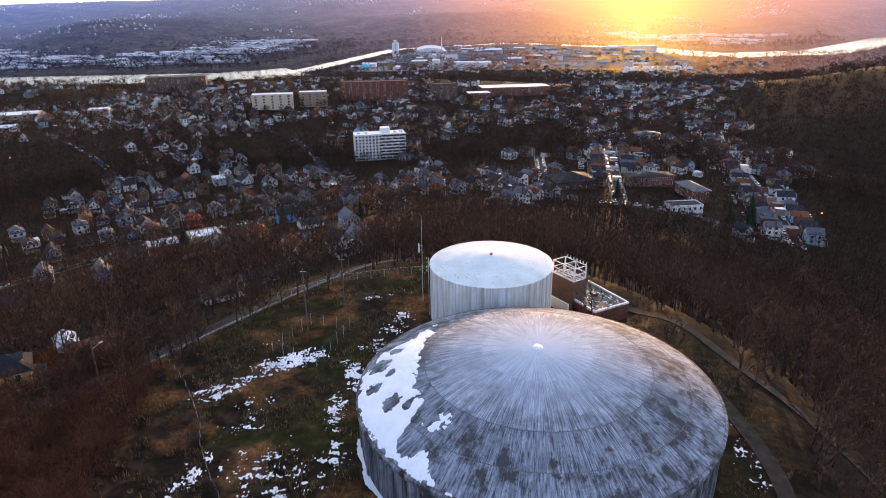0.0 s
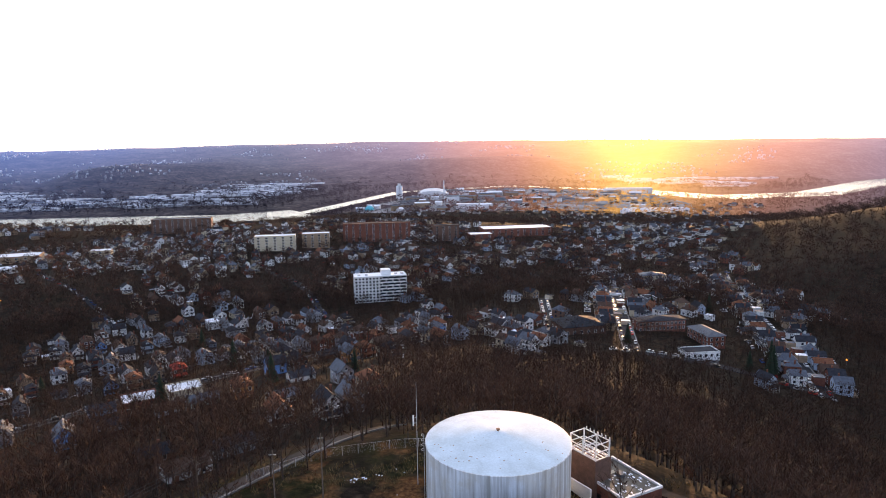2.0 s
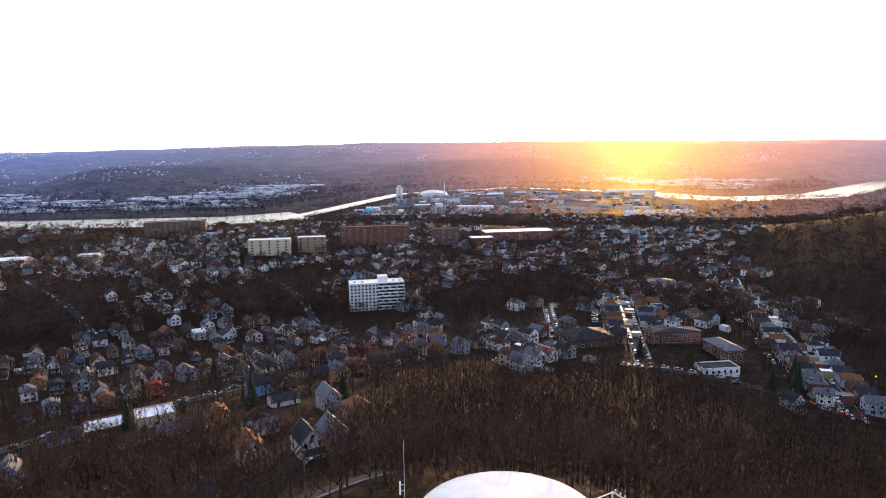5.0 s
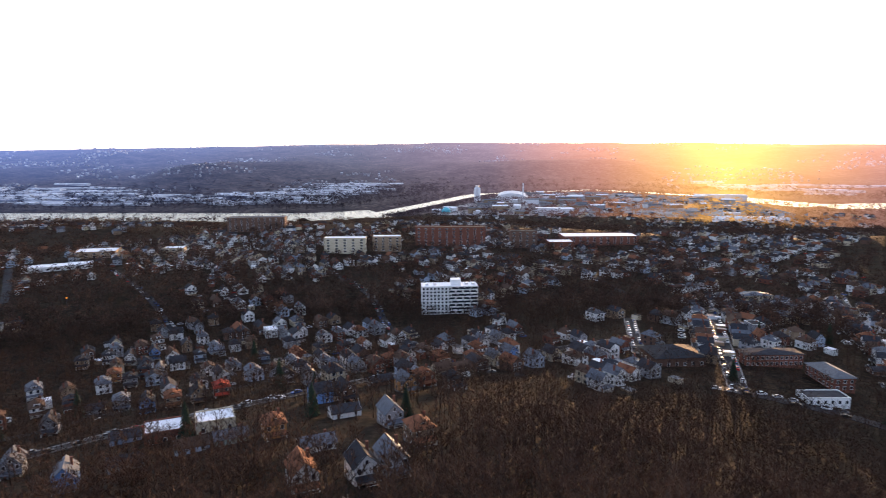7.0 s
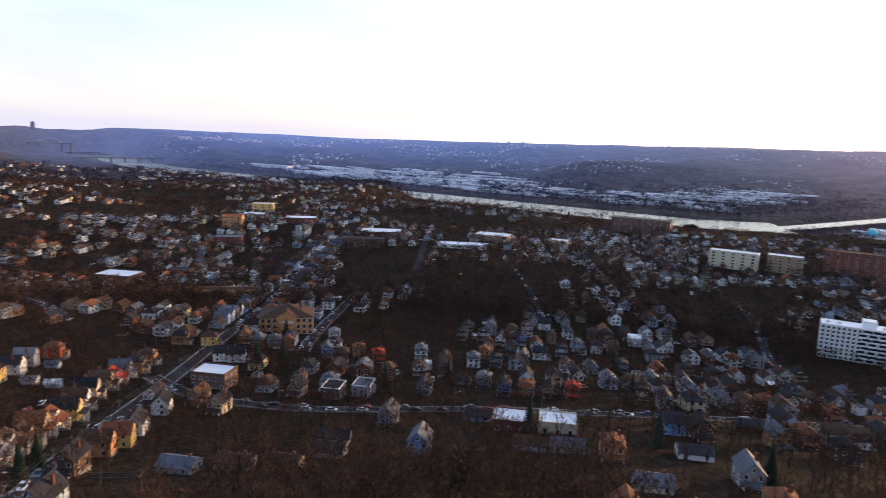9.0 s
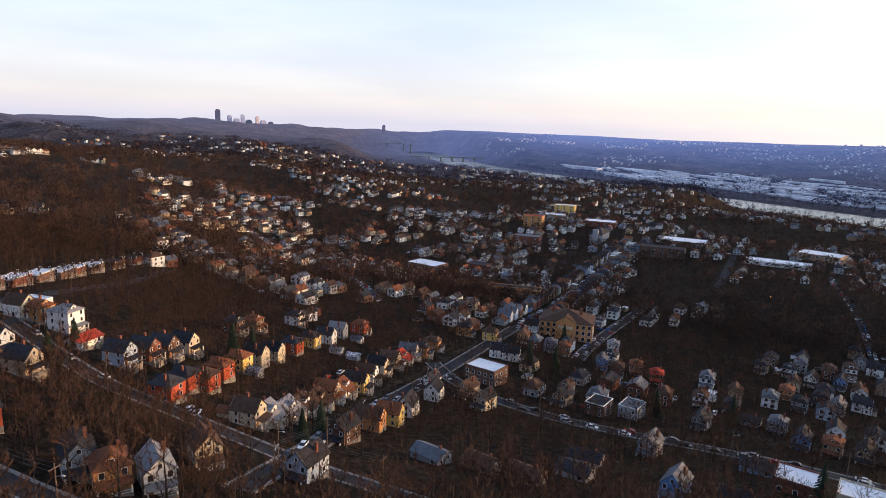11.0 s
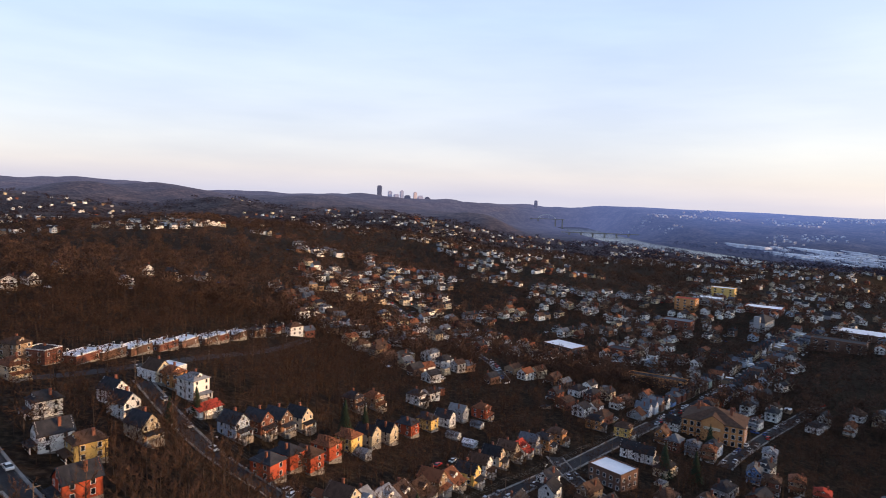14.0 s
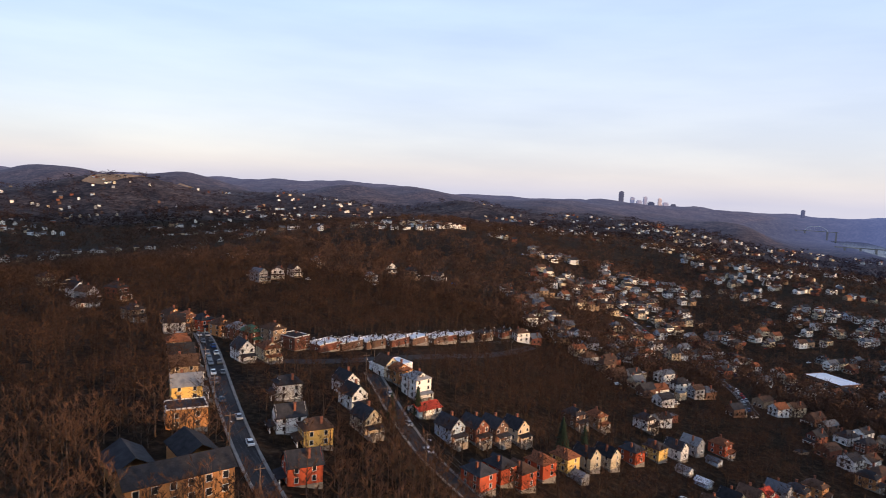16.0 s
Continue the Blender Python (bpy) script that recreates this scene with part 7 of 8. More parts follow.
for x, y, k, size in ((-101, 246, 0, 1.0), (-97, 320, 0, 1.15), (-138, 392, 0, 1.2), (-64, 262, 1, 1.2), (-257, 250, 0, 1.2), (-252, 262, 0, 1.1), (-243, 110, 0, 1.25), (-250, 118, 0, 1.1), (-178, 128, 1, 1.0), (-166, 120, 1, 1.0), (-214, 54, 1, 0.9), (-226, 60, 1, 1.0), (170, 330, 0, 1.1), (176, 338, 0, 1.2), (182, 352, 0, 1.1), (163, 337, 1, 1.1),
                      (108, 366, 0, 0.9), (190, 452, 0, 1.0), (70, 132, 1, 0.8), (150, 452, 1, 1.0), (-30, 252, 0, 0.9), (-75, 300, 1, 1.0), (-178, 300, 0, 1.0), (-190, 270, 0, 1.0), (-300, 300, 0, 0.9)):
    plant_evergreen(k, x, y, size, 57 * k + x)

rnd = random.Random(77)
stood = []


def room(x, y, r):
    return all((x - a) ** 2 + (y - b) ** 2 > r * r for a, b in stood[-220:])


def free(x, y, r=2.0):
    if math.hypot(x - DX, y - DY) < DOME_R + 6 or math.hypot(x - 10.6, y - 122.5) < 19 or math.hypot(x - 33, y - 131) < 13 or math.hypot(x - 42, y - 118) < 8:
        return False
    if inside(x, y, [(-46, 60), (-46, 92), (-34, 112), (-36, 126), (-14, 140), (12, 142), (0, 50), (-20, 45)]):
        return False
    return clear_of(x, y, r) and off_streets(x, y, 5.0)


def in_flight_view(x, y):
    """The side of the hill that the flight looks over; the woods behind it are kept thin."""
    return x < 0.82 * (y + 3) + 12 and y > (15 if x > -62 else 80 + 1.04 * x)


def thicket_only(x, y):
    return inside(x, y, WOODS["thicket"]) and x > -82 and y < 112


near_trees = 0
x_, y_, dx_, dy_ = along(STREETS["street_hill"][1], 5.5)
for k in range(len(x_)):
    for side, off in ((-1, 4.6), (1, 4.4), (1, 8.5)):
        if rnd.random() < 0.28:
            continue
        x, y = x_[k] + dy_[k] * side * off + rnd.uniform(-1, 1), y_[k] - dx_[k] * side * off + rnd.uniform(-1, 1)
        if clear_of(x, y, 1.0):
            plant_tree(rnd.randrange(5), x, y, rnd.uniform(0.6, 0.95), rnd.uniform(0, 360))
            stood.append((x, y))
for _ in range(4000):
    x, y = rnd.uniform(-230, 150), rnd.uniform(20, 300)
    w = bool(in_woods(x, y))
    if rnd.random() > (0.8 if w else 0.2) or not in_flight_view(x, y) or thicket_only(x, y) or not free(x, y) or not room(x, y, 5.0):
        continue
    plant_tree(rnd.randrange(5), x, y, rnd.uniform(0.75, 1.2) * (1.0 if w else 0.75), rnd.uniform(0, 360))
    stood.append((x, y))
    near_trees += 1
    if near_trees >= 125:
        break


# ---- the woods as a whole: too many trees to count
def sliver_tree(seed, high, count, wide, long, squat=1.0, bare=0.28, limbs=6):
    """A lighter tree: thin trunk and limbs, and a crown of slivers that point up and outwards."""
    r = random.Random(seed)
    wood = Shape()
    wood.tube((0, 0, -0.8), (r.uniform(-0.3, 0.3), r.uniform(-0.3, 0.3), high * 0.7), high * 0.016, high * 0.006, 3)
    V, F = [], []
    heart = Vector((0, 0, high * (0.35 if bare > 0.2 else 0.02)))
    lobes = [Vector((r.uniform(-1, 1) * high * 0.17 * squat, r.uniform(-1, 1) * high * 0.17 * squat, high * r.uniform(bare + 0.24, 0.80))) for _ in range(limbs)]
    for q in lobes:
        n = len(V)
        side = Vector((r.uniform(-1, 1), r.uniform(-1, 1), 0)).normalized() * high * 0.008
        V += [heart - side, heart + side, q]
        F.append((n, n + 1, n + 2))
    for k in range(count):
        q = lobes[k % limbs]
        out = Vector((r.gauss(0, 1), r.gauss(0, 1), r.gauss(0.25, 0.9))).normalized()
        p = q + Vector((out.x * squat, out.y * squat, out.z)) * high * 0.17 * r.random() ** 0.5
        if p.z < high * bare:
            p.z = high * bare + r.random()
        way = (out * 0.8 + (p - heart).normalized() * 0.6 + Vector((r.uniform(-1, 1), r.uniform(-1, 1), r.uniform(-0.5, 1.0))) * 0.8).normalized() * long * r.uniform(0.6, 1.3)
        side = way.cross(Vector((r.uniform(-1, 1), r.uniform(-1, 1), r.uniform(-1, 1)))).normalized() * wide * r.uniform(0.6, 1.2)
        n = len(V)
        V += [p - side, p + side, p + way]
        F.append((n, n + 1, n + 2))
    wf = []
    for q in wood.f:
        wf += [(q[0], q[i], q[i + 1]) for i in range(1, len(q) - 1)]
    return np.array(wood.v, float), np.array(wf), np.array([tuple(p) for p in V]), np.array(F)


def woodland(name, spots, label, lods, mats):
    V, F, S, base = [], [], [], 0
    for x, y, size, turn, k, tall in spots:
        wv, wf, cv, cf = lods[k]
        c, s_ = math.cos(turn) * size, math.sin(turn) * size
        gz = ground_at(x, y)
        for vv, ff, slot in ((wv, wf, 0), (cv, cf, 1)):
            if not len(vv):
                continue
            V.append(np.stack([x + vv[:, 0] * c - vv[:, 1] * s_, y + vv[:, 0] * s_ + vv[:, 1] * c, gz + vv[:, 2] * tall], -1))
            F.append(ff + base)
            S.append(np.full(len(ff), slot))
            base += len(vv)
    me = big_mesh(name, np.concatenate(V), np.concatenate(F), mats, np.concatenate(S))
    return tagged(new(name, me), label, "woods", kind="stuff")


LODS = []
for k in range(6):
    wood, crown = bare_tree(90 + k, 11.5 + (k % 4), 7, 3, 15, 3, 0.46, 1.1)
    wf = []
    for q in wood.f:
        wf += [(q[0], q[i], q[i + 1]) for i in range(1, len(q) - 1)]
    LODS.append((np.array(wood.v, float), np.array(wf), np.array([tuple(p) for p in crown[0]]), np.array(crown[1])))
MIDS = [sliver_tree(500 + k, 11.0 + (k % 4), 104, 0.085, 1.6, 1.25) for k in range(8)]
FARS = [sliver_tree(600 + k, 10.5 + (k % 3), 46, 0.30, 2.1, 1.35, 0.15, 5) for k in range(8)]
HAZY = [sliver_tree(650 + k, 10.5 + (k % 3), 15, 0.62, 3.2, 1.5, 0.10, 4) for k in range(8)]
BRUSH = [sliver_tree(700 + k, 3.2, 110, 0.022, 1.3, 1.9, 0.03, 7) for k in range(6)]

near_spots, mid_spots = [], []
MX, MY = -15.0, 98.0
for i in range(-86, 95):
    for j in range(-70, 95):
        for step in (4.7, 5.8):
            x, y = MX + i * step + rnd.uniform(-0.45, 0.45) * step, MY + j * step + rnd.uniform(-0.45, 0.45) * step
            d = math.hypot(x - MX, y - MY)
            near = d < 165
            if d > 440 or near != (step < 5) or y > 520:
                continue
            w = bool(in_woods(x, y))
            seen = in_flight_view(x, y)
            if not seen and (rnd.random() < 0.75 or near):
                continue
            if w and thicket_only(x, y) and rnd.random() < 0.8:
                continue
            if not w and rnd.random() > (0.24 if near else 0.80):
                continue
            if not free(x, y, 3.0 if w else 2.6):
                continue
            size = rnd.uniform(0.72, 1.2) * (1.0 if w else 0.92)
            (near_spots if near else mid_spots).append((x, y, size, rnd.uniform(0, 6.28), rnd.randrange(6), size * rnd.uniform(0.85, 1.1)))
woodland("woodland", near_spots, "dense bare brown woods on the slopes", LODS, [BARK, TWIGS])
woodland("lower_woodland", mid_spots, "bare brown woods and garden trees below the hill", MIDS, [BARK, TWIGS])

# ---- reddish brush beside the yard and under the trees
spots = []
for _ in range(9000):
    x, y = rnd.choice(((rnd.uniform(-95, -20), rnd.uniform(40, 145)), (rnd.uniform(-95, -20), rnd.uniform(40, 145)), (rnd.uniform(53, 75), rnd.uniform(55, 150))))
    dense = thicket_only(x, y)
    if not dense and (rnd.random() > (0.10 if x < 0 else 0.35) or (x > -30 and y < 130) or noise.noise(Vector((x * 0.08, y * 0.08, 1.0))) < 0.0):
        continue
    if not clear_of(x, y, 0.5) or not off_streets(x, y, 3.5):
        continue
    size = rnd.uniform(0.7, 1.4) * (1.0 if dense else 0.6)
    spots.append((x, y, size, rnd.uniform(0, 6.28), rnd.randrange(6), size * rnd.uniform(0.8, 1.3)))
    if len(spots) >= 1300:
        break
woodland("brush", spots, "dense reddish-brown leafless brush beside the yard", BRUSH, [BARK, THICKET])

# ---- dead grass standing in tufts over the yard
DEAD_GRASS = material("dead_grass", (0.055, 0.038, 0.016), (0.26, 0.18, 0.085), 5.0, 0.95, 0.0, 0.35, island=True, place="World")
V, F = [], []
for _ in range(16000):
    x, y = rnd.uniform(-50, 52), rnd.uniform(56, 142)
    if math.hypot(x - DX, y - DY) < DOME_R + 0.6 or math.hypot(x - 11.3, y - 121.4) < 13.0 or math.hypot(x - 36, y - 129) < 9 or not off_streets(x, y, 1.8):
        continue
    if noise.noise(Vector((x * 0.11, y * 0.11, 4.0))) + 0.5 * noise.noise(Vector((x * 0.4, y * 0.4, 9.0))) < 0.02:
        continue
    gz = ground_at(x, y)
    for _ in range(4):
        a, h, r = rnd.uniform(0, 6.28), rnd.uniform(0.25, 0.8), rnd.uniform(0.05, 0.35)
        k = len(V)
        px, py = x + r * math.cos(a), y + r * math.sin(a)
        V += [(px - 0.05 * math.sin(a), py + 0.05 * math.cos(a), gz - 0.02), (px + 0.05 * math.sin(a), py - 0.05 * math.cos(a), gz - 0.02), (px + h * 0.6 * math.cos(a), py + h * 0.6 * math.sin(a), gz + h)]
        F.append((k, k + 1, k + 2))
tagged(new("dead_grass", big_mesh("dead_grass", V, F, [DEAD_GRASS])), "tufts of dead straw-coloured grass in the yard", "grass", kind="stuff")

# ---- far woods and garden trees, thinning with distance
spots, hazy = [], []
for _ in range(120000):
    if len(spots) >= 15000:
        break
    a = rnd.uniform(radians(40), radians(234))
    r = 395 * math.exp(rnd.random() ** 1.75 * 1.95)
    x, y = MX + r * math.cos(a), MY + r * math.sin(a)
    gap, side = river_gap(x, y)
    if gap < 230 or (r < 430 and y < 520):
        continue
    w = bool(in_woods(x, y))
    if not w and r < 900 and not (clear_of(x, y, 0.6) and off_streets(x, y, 4.5)):
        continue
    if w and r < 1000 and rnd.random() < 0.35 and x < 200:
        continue
    if not w and rnd.random() < (0.25 if noise.noise(Vector((x * 0.006, y * 0.006, 5.0))) < 0.05 else 0.05):
        continue
    wide = rnd.uniform(0.75, 1.2) * max(0.95, min(3.2, r / 560))
    (hazy if r > 1450 else spots).append((x, y, wide, rnd.uniform(0, 6.28), rnd.randrange(8), rnd.uniform(0.7, 1.2) * min(1.4, max(1.0, r / 900))))
for _ in range(14000):
    # trees along the river's banks
    x, y = rnd.uniform(-2600, 1500), rnd.uniform(1150, 2700)
    gap, side = river_gap(x, y)
    if not (118 if x < -330 else 45 if x < 640 else 88) < gap < (380 if side > 0 and -1250 < x < -300 else 230 if x > -1250 else 170) or (side < 0 and x < -300 and noise.noise(Vector((x * 0.0022, y * 0.001, 7.0))) < (-0.15 if x > -1300 else 0.12)):
        continue
    hazy.append((x, y, rnd.uniform(1.2, 2.0), rnd.uniform(0, 6.28), rnd.randrange(8), rnd.uniform(1.0, 1.5)))
woodland("far_woodland", spots, "bare brown trees among the distant houses", FARS, [BARK, TWIGS_FAR])
# trunks and twigs glow with the haze painted into WOODS_FAR
woodland("hazy_woodland", hazy, "bare woods on the far hills with painted haze", HAZY, [WOODS_FAR, WOODS_FAR])
# ---------------------------------------------------------------- cars
CAR_PAINTS = [material("car_paint_" + k, c, tuple(min(1, q * 1.1) for q in c), 2.0, 0.25, 0.0) for k, c in
              (("white", (0.70, 0.71, 0.72)), ("silver", (0.38, 0.39, 0.41)), ("black", (0.02, 0.02, 0.022)), ("red", (0.40, 0.02, 0.02)), ("blue", (0.04, 0.08, 0.22)), ("grey", (0.14, 0.145, 0.15)))]
TYRE = material("tyre_rubber", (0.015, 0.015, 0.016), (0.03, 0.03, 0.03), 0.3, 0.9, 0.1)
CAR_WORDS = ["white", "silver", "black", "red", "dark blue", "grey"]
cars = {}


def car(paint, x, y, yaw, lift=0.24):
    m = pose(x, y, ground_at(x, y) + lift, 0, 0, yaw)
    if paint in cars:
        copy_thing(cars[paint], m)
        return
    ob = thing("car", CAR_WORDS[paint] + " parked car at the kerb", "car", "cars parked along the streets", at=m)
    s = Shape()
    prof = [(-2.2, 0.35), (2.2, 0.35), (2.25, 0.75), (1.2, 0.92), (-1.6, 0.95), (-2.25, 0.85)]
    s.solid([(a, 0.86, z) for a, z in prof], [(a, -0.86, z) for a, z in prof])
    part("body", s, CAR_PAINTS[paint], ob)
    s = Shape()
    low, high = [(-1.75, 0.94), (1.15, 0.90)], [(-1.2, 1.44), (0.35, 1.44)]
    s.solid([(low[0][0], -0.78, low[0][1]), (low[1][0], -0.78, low[1][1]), (low[1][0], 0.78, low[1][1]), (low[0][0], 0.78, low[0][1])], [(high[0][0], -0.62, 1.44), (high[1][0], -0.62, 1.44), (high[1][0], 0.62, 1.44), (high[0][0], 0.62, 1.44)], 0, 1)
    part("cabin", s, [GLASS, CAR_PAINTS[paint]], ob, "glazed cabin")
    for a in (-1.35, 1.35):
        for b in (-0.84, 0.84):
            s = Shape()
            s.tube((a, b - 0.1, 0.33), (a, b + 0.1, 0.33), 0.33, 0.33, 12)
            part("wheel", s, TYRE, ob)
    cars[paint] = ob


rnd = random.Random(9)
for name, lo, hi, step in (("street_bungalows", 30, 175, 13), ("street_school", 10, 250, 11), ("street_ridge", 5, 130, 10), ("street_cross", 20, 60, 22)):
    wide, pts = STREETS[name]
    x, y, dx, dy = along(pts, 1.0)
    for side in (-1, 1):
        d = lo
        while d < min(hi, len(x) - 2):
            if rnd.random() < 0.62:
                k = int(d)
                o = side * (wide / 2 - 1.05)
                car(rnd.choice((0, 0, 1, 1, 2, 2, 3, 4, 5, 5)), x[k] + dy[k] * o, y[k] - dx[k] * o, math.degrees(math.atan2(dy[k], dx[k])) + (0 if side > 0 else 180), 0.23)
            d += step * rnd.uniform(0.7, 1.4)


def far_cars(name, label):
    """Small cars at the kerbs of the farther streets and beside the houses: body, glazed cabin, roof."""
    V, F, S = [], [], []
    spots = []
    for street in ("street_far", "street_tower", "street_slope", "street_school_side", "street_west", "street_brow", "street_store", "street_lane", "street_valley", "street_east"):
        wide, pts = STREETS[street]
        x, y, dx, dy = along(pts, 6.5)
        for k in range(len(x)):
            for side in (-1, 1):
                if rnd.random() < 0.5:
                    o = side * (wide / 2 - 0.9)
                    spots.append((x[k] + dy[k] * o, y[k] - dx[k] * o, math.atan2(dy[k], dx[k]), 0.24))
    for x, y, yaw in far_fill:
        if rnd.random() < 0.55:
            a = radians(yaw)
            u, w = rnd.uniform(-6, 6), -11.0
            spots.append((x + u * math.cos(a) - w * math.sin(a), y + u * math.sin(a) + w * math.cos(a), a + rnd.choice((0, 0, 1.57)), 0.05))
    for x, y, a, lift in spots:
        c, q, gz, paint = math.cos(a), math.sin(a), ground_at(x, y) + lift, rnd.choice((0, 0, 0, 1, 1, 2, 3, 4, 5))
        for lo, hi, z0, z1, slot, top in (((-2.2, 2.2, 0.85), (-2.1, 2.1, 0.82), 0.15, 0.92, paint, paint), ((-1.7, 1.1, 0.76), (-1.2, 0.4, 0.62), 0.92, 1.45, 6, paint)):
            k = len(V)
            for (x0, x1, h), z in ((lo, z0), (hi, z1)):
                V += [(x + u * c - v * q, y + u * q + v * c, gz + z) for u, v in ((x0, -h), (x1, -h), (x1, h), (x0, h))]
            F += [(k, k + 1, k + 5, k + 4), (k + 1, k + 2, k + 6, k + 5), (k + 2, k + 3, k + 7, k + 6), (k + 3, k, k + 4, k + 7), (k + 4, k + 5, k + 6, k + 7)]
            S += [slot] * 4 + [top]
    me = bpy.data.meshes.new(name)
    me.from_pydata(V, [], F)
    for m in CAR_PAINTS + [GLASS]:
        me.materials.append(m)
    me.polygons.foreach_set("material_index", S)
    return tagged(new(name, me), label, "cars", kind="stuff")


far_cars("far_cars", "small parked cars on the streets of the lower town")
car(0, -183, 91.5, 150, 0.1), car(0, -180.5, 93.2, 150, 0.1), car(3, -243, 146, 140, 0.1), car(0, -252, 154, 140, 0.1)

# ---------------------------------------------------------------- utility poles, street lamps, wires
poles = []


def utility_pole(x, y, yaw, lamp):
    ob = thing("utility_pole", "weathered wooden utility pole with a crossarm" + (" and a street lamp" if lamp else ""), "utility pole", "utility poles along the streets", at=pose(x, y, ground_at(x, y), 0, 0, yaw))
    s = Shape()
    s.tube((0, 0, -0.8), (0, 0, 10.5), 0.16, 0.10, 8)
    part("pole", s, POLE_WOOD, ob)
    s = Shape()
    s.box(-1.2, 1.2, -0.06, 0.06, 9.6, 9.75)
    part("crossarm", s, POLE_WOOD, ob)
    if lamp:
        s = Shape()
        s.tube((0, 0, 8.2), (0, -1.6, 8.7), 0.04, 0.04, 5)
        a = part("lamp_arm", s, STEEL, ob)
        s = Shape()
        s.box(-0.15, 0.15, -2.1, -1.5, 8.62, 8.78)
        part("lamp_head", s, STEEL, a)
    return ob


WIRES = Shape()
for name, step in (("street_bungalows", 34), ("street_school", 34), ("street_ridge", 30), ("street_cross", 30), ("street_east", 40), ("street_valley", 40), ("street_hill", 32), ("street_rows", 40)):
    wide, pts = STREETS[name]
    x, y, dx, dy = along(pts, 1.0)
    last = None
    for n, k in enumerate(range(8, min(len(x) - 2, 300), step)):
        px, py = x[k] + dy[k] * (wide / 2 + 1.9), y[k] - dx[k] * (wide / 2 + 1.9)
        utility_pole(px, py, math.degrees(math.atan2(dy[k], dx[k])) + 90, n % 2 == 0)
        top = Vector((px, py, ground_at(px, py) + 9.7))
        if last is not None:
            for o in (-1.0, 0.0, 1.0):
                off = Vector((dy[k] * o, -dx[k] * o, 0.0))
                prev = last
                for q in range(1, 6):
                    u = q / 5
                    cur = (poles[-1].lerp(top, u)) + Vector((0, 0, -3.2 * u * (1 - u)))
                    WIRES.tube(prev + off, cur + off, 0.018, 0.018, 3)
                    prev = cur
        last = top
        poles.append(top)
piece("overhead_wires", WIRES, [DARK_STEEL], "thin sagging overhead wires between the poles", "wires", kind="stuff")

# ---- two street lamps that are already lit
LIT = glowing("sodium_lamp_glow", (1.0, 0.30, 0.03), 1.6)
for x, y in ((223, 351), (-323, 495)):
    ob = thing("street_lamp", "lit orange street lamp on a steel pole", "street lamp", "lit street lamps", at=pose(x, y, ground_at(x, y)))
    s = Shape()
    s.tube((0, 0, -0.5), (0, 0, 8), 0.09, 0.06, 6)
    part("pole", s, DARK_STEEL, ob)
    part("lamp", turned([(0.02, 7.9), (0.45, 8.1), (0.45, 8.5), (0.02, 8.8)], 10), LIT, ob, "glowing orange lamp")

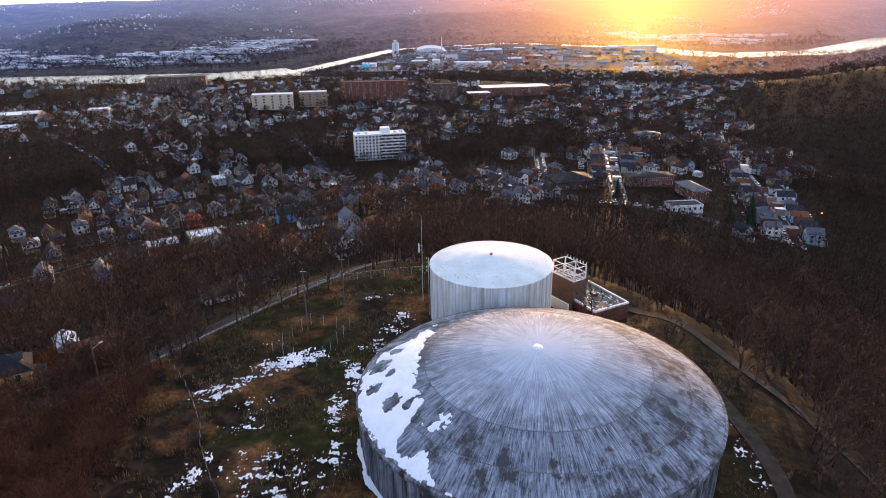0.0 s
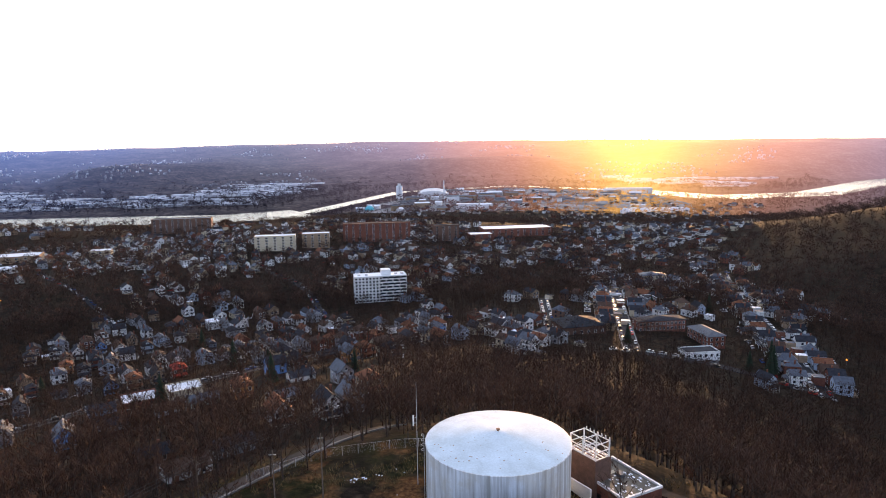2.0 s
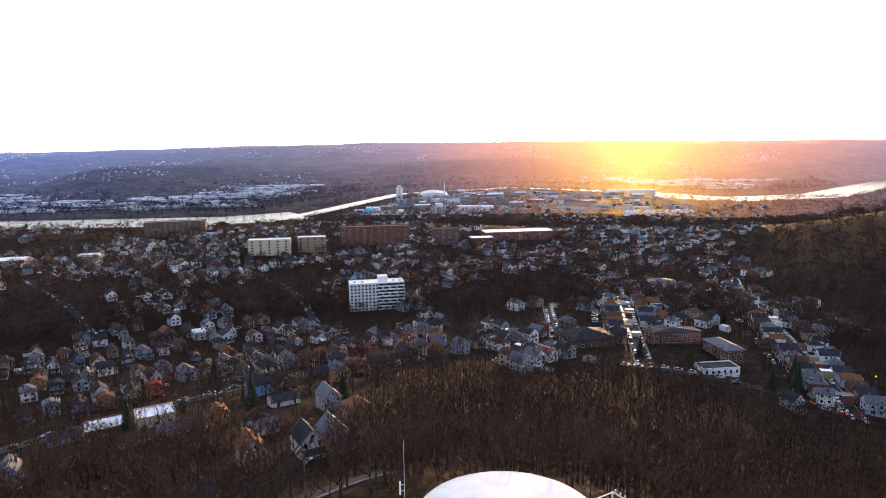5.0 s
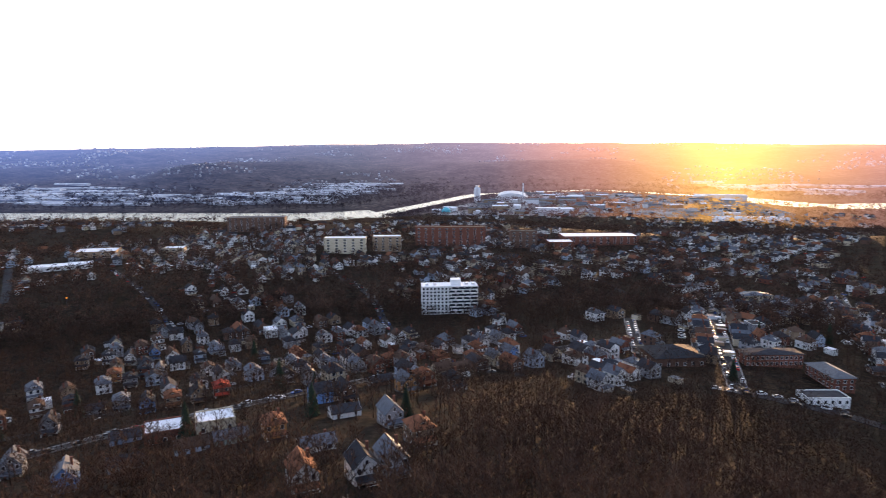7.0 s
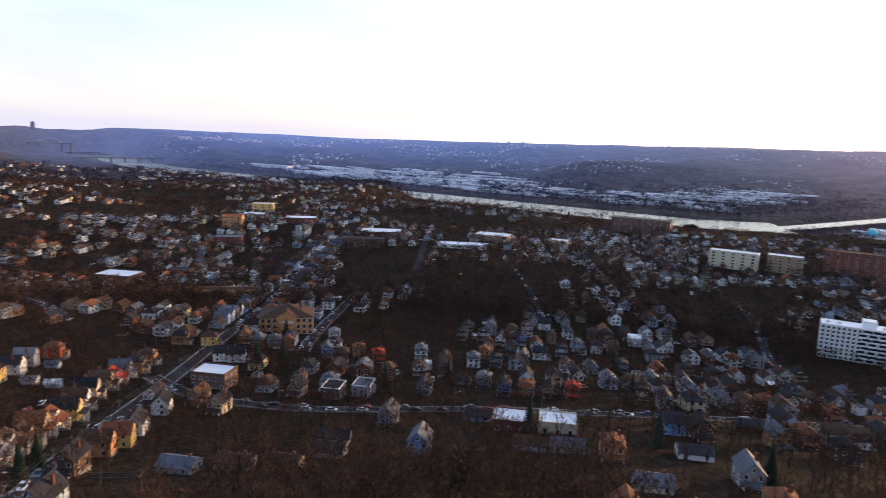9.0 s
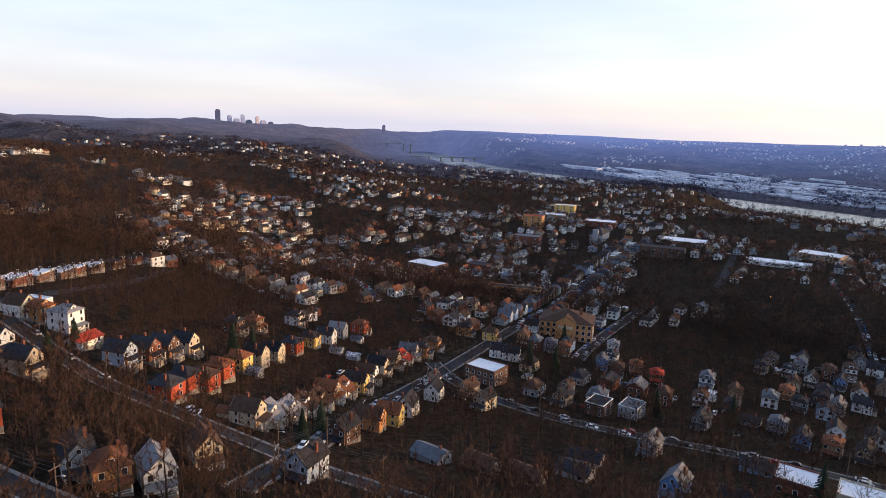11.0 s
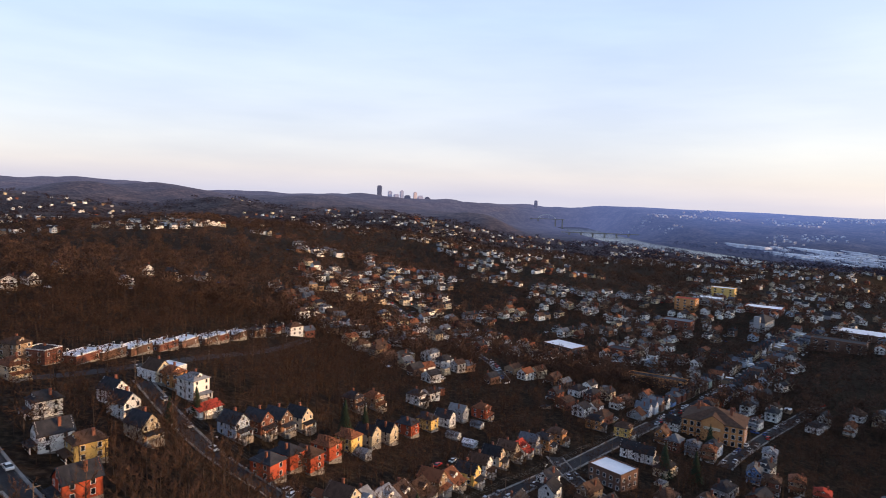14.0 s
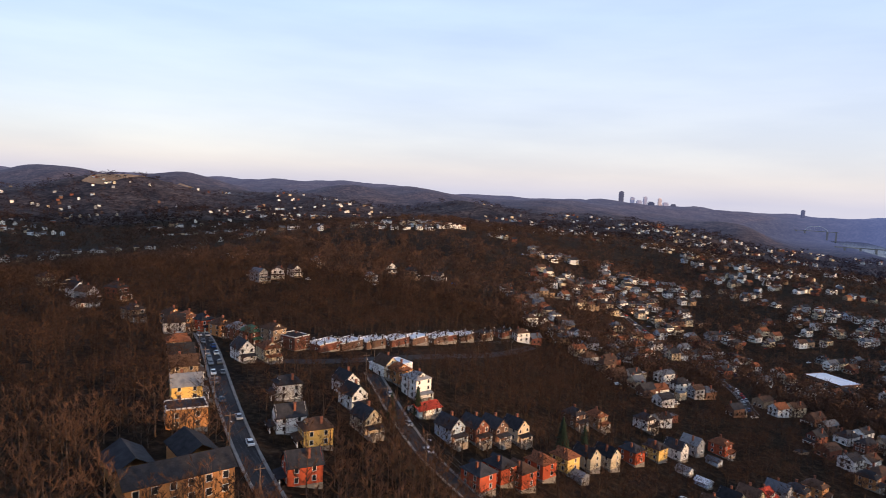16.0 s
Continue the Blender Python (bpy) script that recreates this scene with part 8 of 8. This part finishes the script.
# ---------------------------------------------------------------- the works by the river
def works():
    pale = material("pale_works_cladding", (0.50, 0.50, 0.52), (0.72, 0.72, 0.74), 8.0, 0.7, 0.1)
    teal = material("teal_dome_paint", (0.05, 0.36, 0.44), (0.09, 0.48, 0.56), 3.0, 0.5, 0.1)
    ob = thing("silo", "pale twin concrete grain silo by the river", "silo", at=pose(-105, 2060, ground_at(-105, 2060)))
    for k in (-1, 1):
        part("shaft", turned([(5, -5), (5, 40), (0.1, 41)], 24), pale, ob, at=pose(k * 5, 0, 0), smooth_faces=True)
    s = Shape()
    s.box(-5, 5, -4, 4, 40, 47)
    part("head_house", s, pale, ob)
    ob = thing("chimney_stack", "tall thin pale chimney stack", "chimney", at=pose(34, 2070, ground_at(34, 2070)))
    part("shaft", turned([(2.4, -5), (1.6, 52), (0.1, 52)], 16), pale, ob, smooth_faces=True)
    ob = thing("storage_dome", "round teal storage dome by the water", "dome", at=pose(-163, 1690, ground_at(-163, 1690)))
    part("shell", turned([(12 * math.cos(a), 12 * math.sin(a) + 2) for a in np.linspace(0, 1.55, 9)], 32), teal, ob, smooth_faces=True)
    ob = thing("arched_shed", "long arched pale storage shed", "shed", at=pose(0, 2130, ground_at(0, 2130)))
    s = Shape()
    ring = [(52 * math.cos(a), 20 * math.sin(a)) for a in np.linspace(0, math.pi, 15)]
    s.solid([(a, 60, z) for a, z in ring], [(a, -60, z) for a, z in ring])
    part("shell", s, pale, ob)
    r = random.Random(31)
    yard = Shape()
    for i in range(46):
        for j in range(40):
            x, y = -230 + i * 20, 1630 + j * 20
            gap, side = river_gap(x + 10, y + 10)
            if gap < 115 or side > 0 or noise.noise(Vector((x * 0.006, y * 0.006, 3.0))) < -0.22:
                continue
            yard.face([(x, y, VALLEY + 0.6), (x + 20, y, VALLEY + 0.6), (x + 20, y + 20, VALLEY + 0.6), (x, y + 20, VALLEY + 0.6)])
    piece("works_yard", yard, [material("pale_gravel_yard", (0.07, 0.065, 0.065), (0.40, 0.39, 0.39), 60.0, 0.9, 0.1, place="World", fine=6)], "pale gravel yards of the riverside works", "yard", kind="structure")
    for x, y, w, d in ((640, 2160, 150, 34), (560, 2120, 60, 26), (90, 1700, 60, 20)):
        ob = thing("warehouse", "long white flat-roofed warehouse by the river", "warehouse", "warehouses of the works", at=pose(x, y, VALLEY, 0, 0, -6))
        s = Shape()
        s.box(-w / 2, w / 2, -d / 2, d / 2, -4, 13)
        part("wall", s, pale, ob)
        s = Shape()
        s.box(-w / 2 - 0.5, w / 2 + 0.5, -d / 2 - 0.5, d / 2 + 0.5, 13, 14)
        part("roof", s, ROOFS["snow"], ob)
    for k in range(90):
        x, y = r.uniform(-240, 640), r.uniform(1650, 2380)
        gap, side = river_gap(x, y)
        if gap < 130 or side > 0 or math.hypot(x + 105, y - 2060) < 40 or math.hypot(x, y - 2130) < 80:
            continue
        w, d, h = r.uniform(14, 55), r.uniform(10, 24), r.uniform(6, 14)
        ob = thing("works_shed", "low pale industrial shed with a flat roof", "shed", "sheds of the riverside works", at=pose(x, y, ground_at(x, y), 0, 0, r.uniform(-20, 20)))
        s = Shape()
        s.box(-w / 2, w / 2, -d / 2, d / 2, -6, h)
        part("wall", s, r.choice([pale, WALLS["grey"], WALLS["tan"]]), ob)
        s = Shape()
        gable_roof(s, w, d, h, 2.5, 0.5, along_x=True, t=0.4)
        part("roof", s, r.choice([ROOFS["snow"], ROOFS["grey"], ROOFS["bluegrey"]]), ob)
    for k in range(7):
        ob = thing("storage_tank", "white round fuel storage tank", "tank", "storage tanks in the valley", at=pose(455 + k * 24, 1560 + 8 * (k % 2), ground_at(455 + k * 24, 1560)))
        part("shell", turned([(10.5, -8), (10.5, 11), (0.1, 13)], 24), ROOFS["snow"], ob, smooth_faces=True)


works()


# ---------------------------------------------------------------- the distant city and its bridges
def city():
    towers = [(-4480, 486, 34, 120, 0), (-4500, 560, 30, 86, 1), (-4470, 600, 40, 66, 1), (-4490, 640, 26, 92, 1), (-4500, 680, 44, 60, 0), (-4470, 730, 26, 84, 2), (-4490, 770, 40, 60, 1), (-4500, 820, 36, 52, 0), (-4480, 880, 50, 38, 1), (-4480, 950, 40, 44, 0), (-4500, 1010, 60, 30, 2), (-4480, 1600, 22, 54, 0)]
    # tower colours include distance haze, painted as emission
    mats = [painted_haze_material("far_dark_tower_glass", (0.02, 0.025, 0.04), (0.05, 0.06, 0.09), 0.7), painted_haze_material("far_pale_tower_stone", (0.22, 0.24, 0.32), (0.34, 0.35, 0.42)), painted_haze_material("far_tan_tower_stone", (0.40, 0.32, 0.27), (0.50, 0.42, 0.36))]
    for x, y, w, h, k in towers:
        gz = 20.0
        ob = thing("skyscraper", ("dark" if k == 0 else "pale") + " distant city tower with painted haze", "skyscraper", "towers of the distant city", at=pose(x, y, gz, 0, 0, 8))
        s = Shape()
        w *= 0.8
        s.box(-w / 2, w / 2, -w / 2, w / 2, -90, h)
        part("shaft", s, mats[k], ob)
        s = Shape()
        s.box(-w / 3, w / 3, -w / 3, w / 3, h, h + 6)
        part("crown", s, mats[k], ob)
    ob = thing("arch_bridge", "pale steel arch bridge over the far river", "bridge", at=pose(-4040, 1530, -52, 0, 0, 66))
    s = Shape()
    arc = [(56 * math.cos(a), 31 * math.sin(a) + 14) for a in np.linspace(0, math.pi, 19)]
    for (a, z), (b, q) in zip(arc, arc[1:]):
        s.tube((a, 0, z), (b, 0, q), 1.8, 1.8, 5)
    tagged(part("arch", s, STEEL, ob), kind="stuff")
    s = Shape()
    s.box(-110, 110, -6, 6, 16, 19)
    part("deck", s, CONCRETE, ob)
    for k in range(-5, 6):
        s = Shape()
        z = 31 * math.sqrt(max(0.0, 1 - (k * 10 / 56) ** 2)) + 14
        s.tube((k * 10, 0, 19), (k * 10, 0, z), 0.4, 0.4, 4)
        part("hanger", s, STEEL, ob)
    for k in (-100, -56, 56, 100):
        s = Shape()
        s.box(k - 4, k + 4, -6, 6, -40, 16)
        part("pier", s, BLOCK, ob)
    ob = thing("road_bridge", "low road bridge on stone piers", "bridge", at=pose(-3150, 1530, WATER, 0, 0, 75))
    s = Shape()
    s.box(-220, 220, -6, 6, 14, 18)
    part("deck", s, CONCRETE, ob)
    for k in range(-3, 4):
        s = Shape()
        s.box(k * 60 - 4, k * 60 + 4, -6, 6, -8, 14)
        part("pier", s, BLOCK, ob)


city()
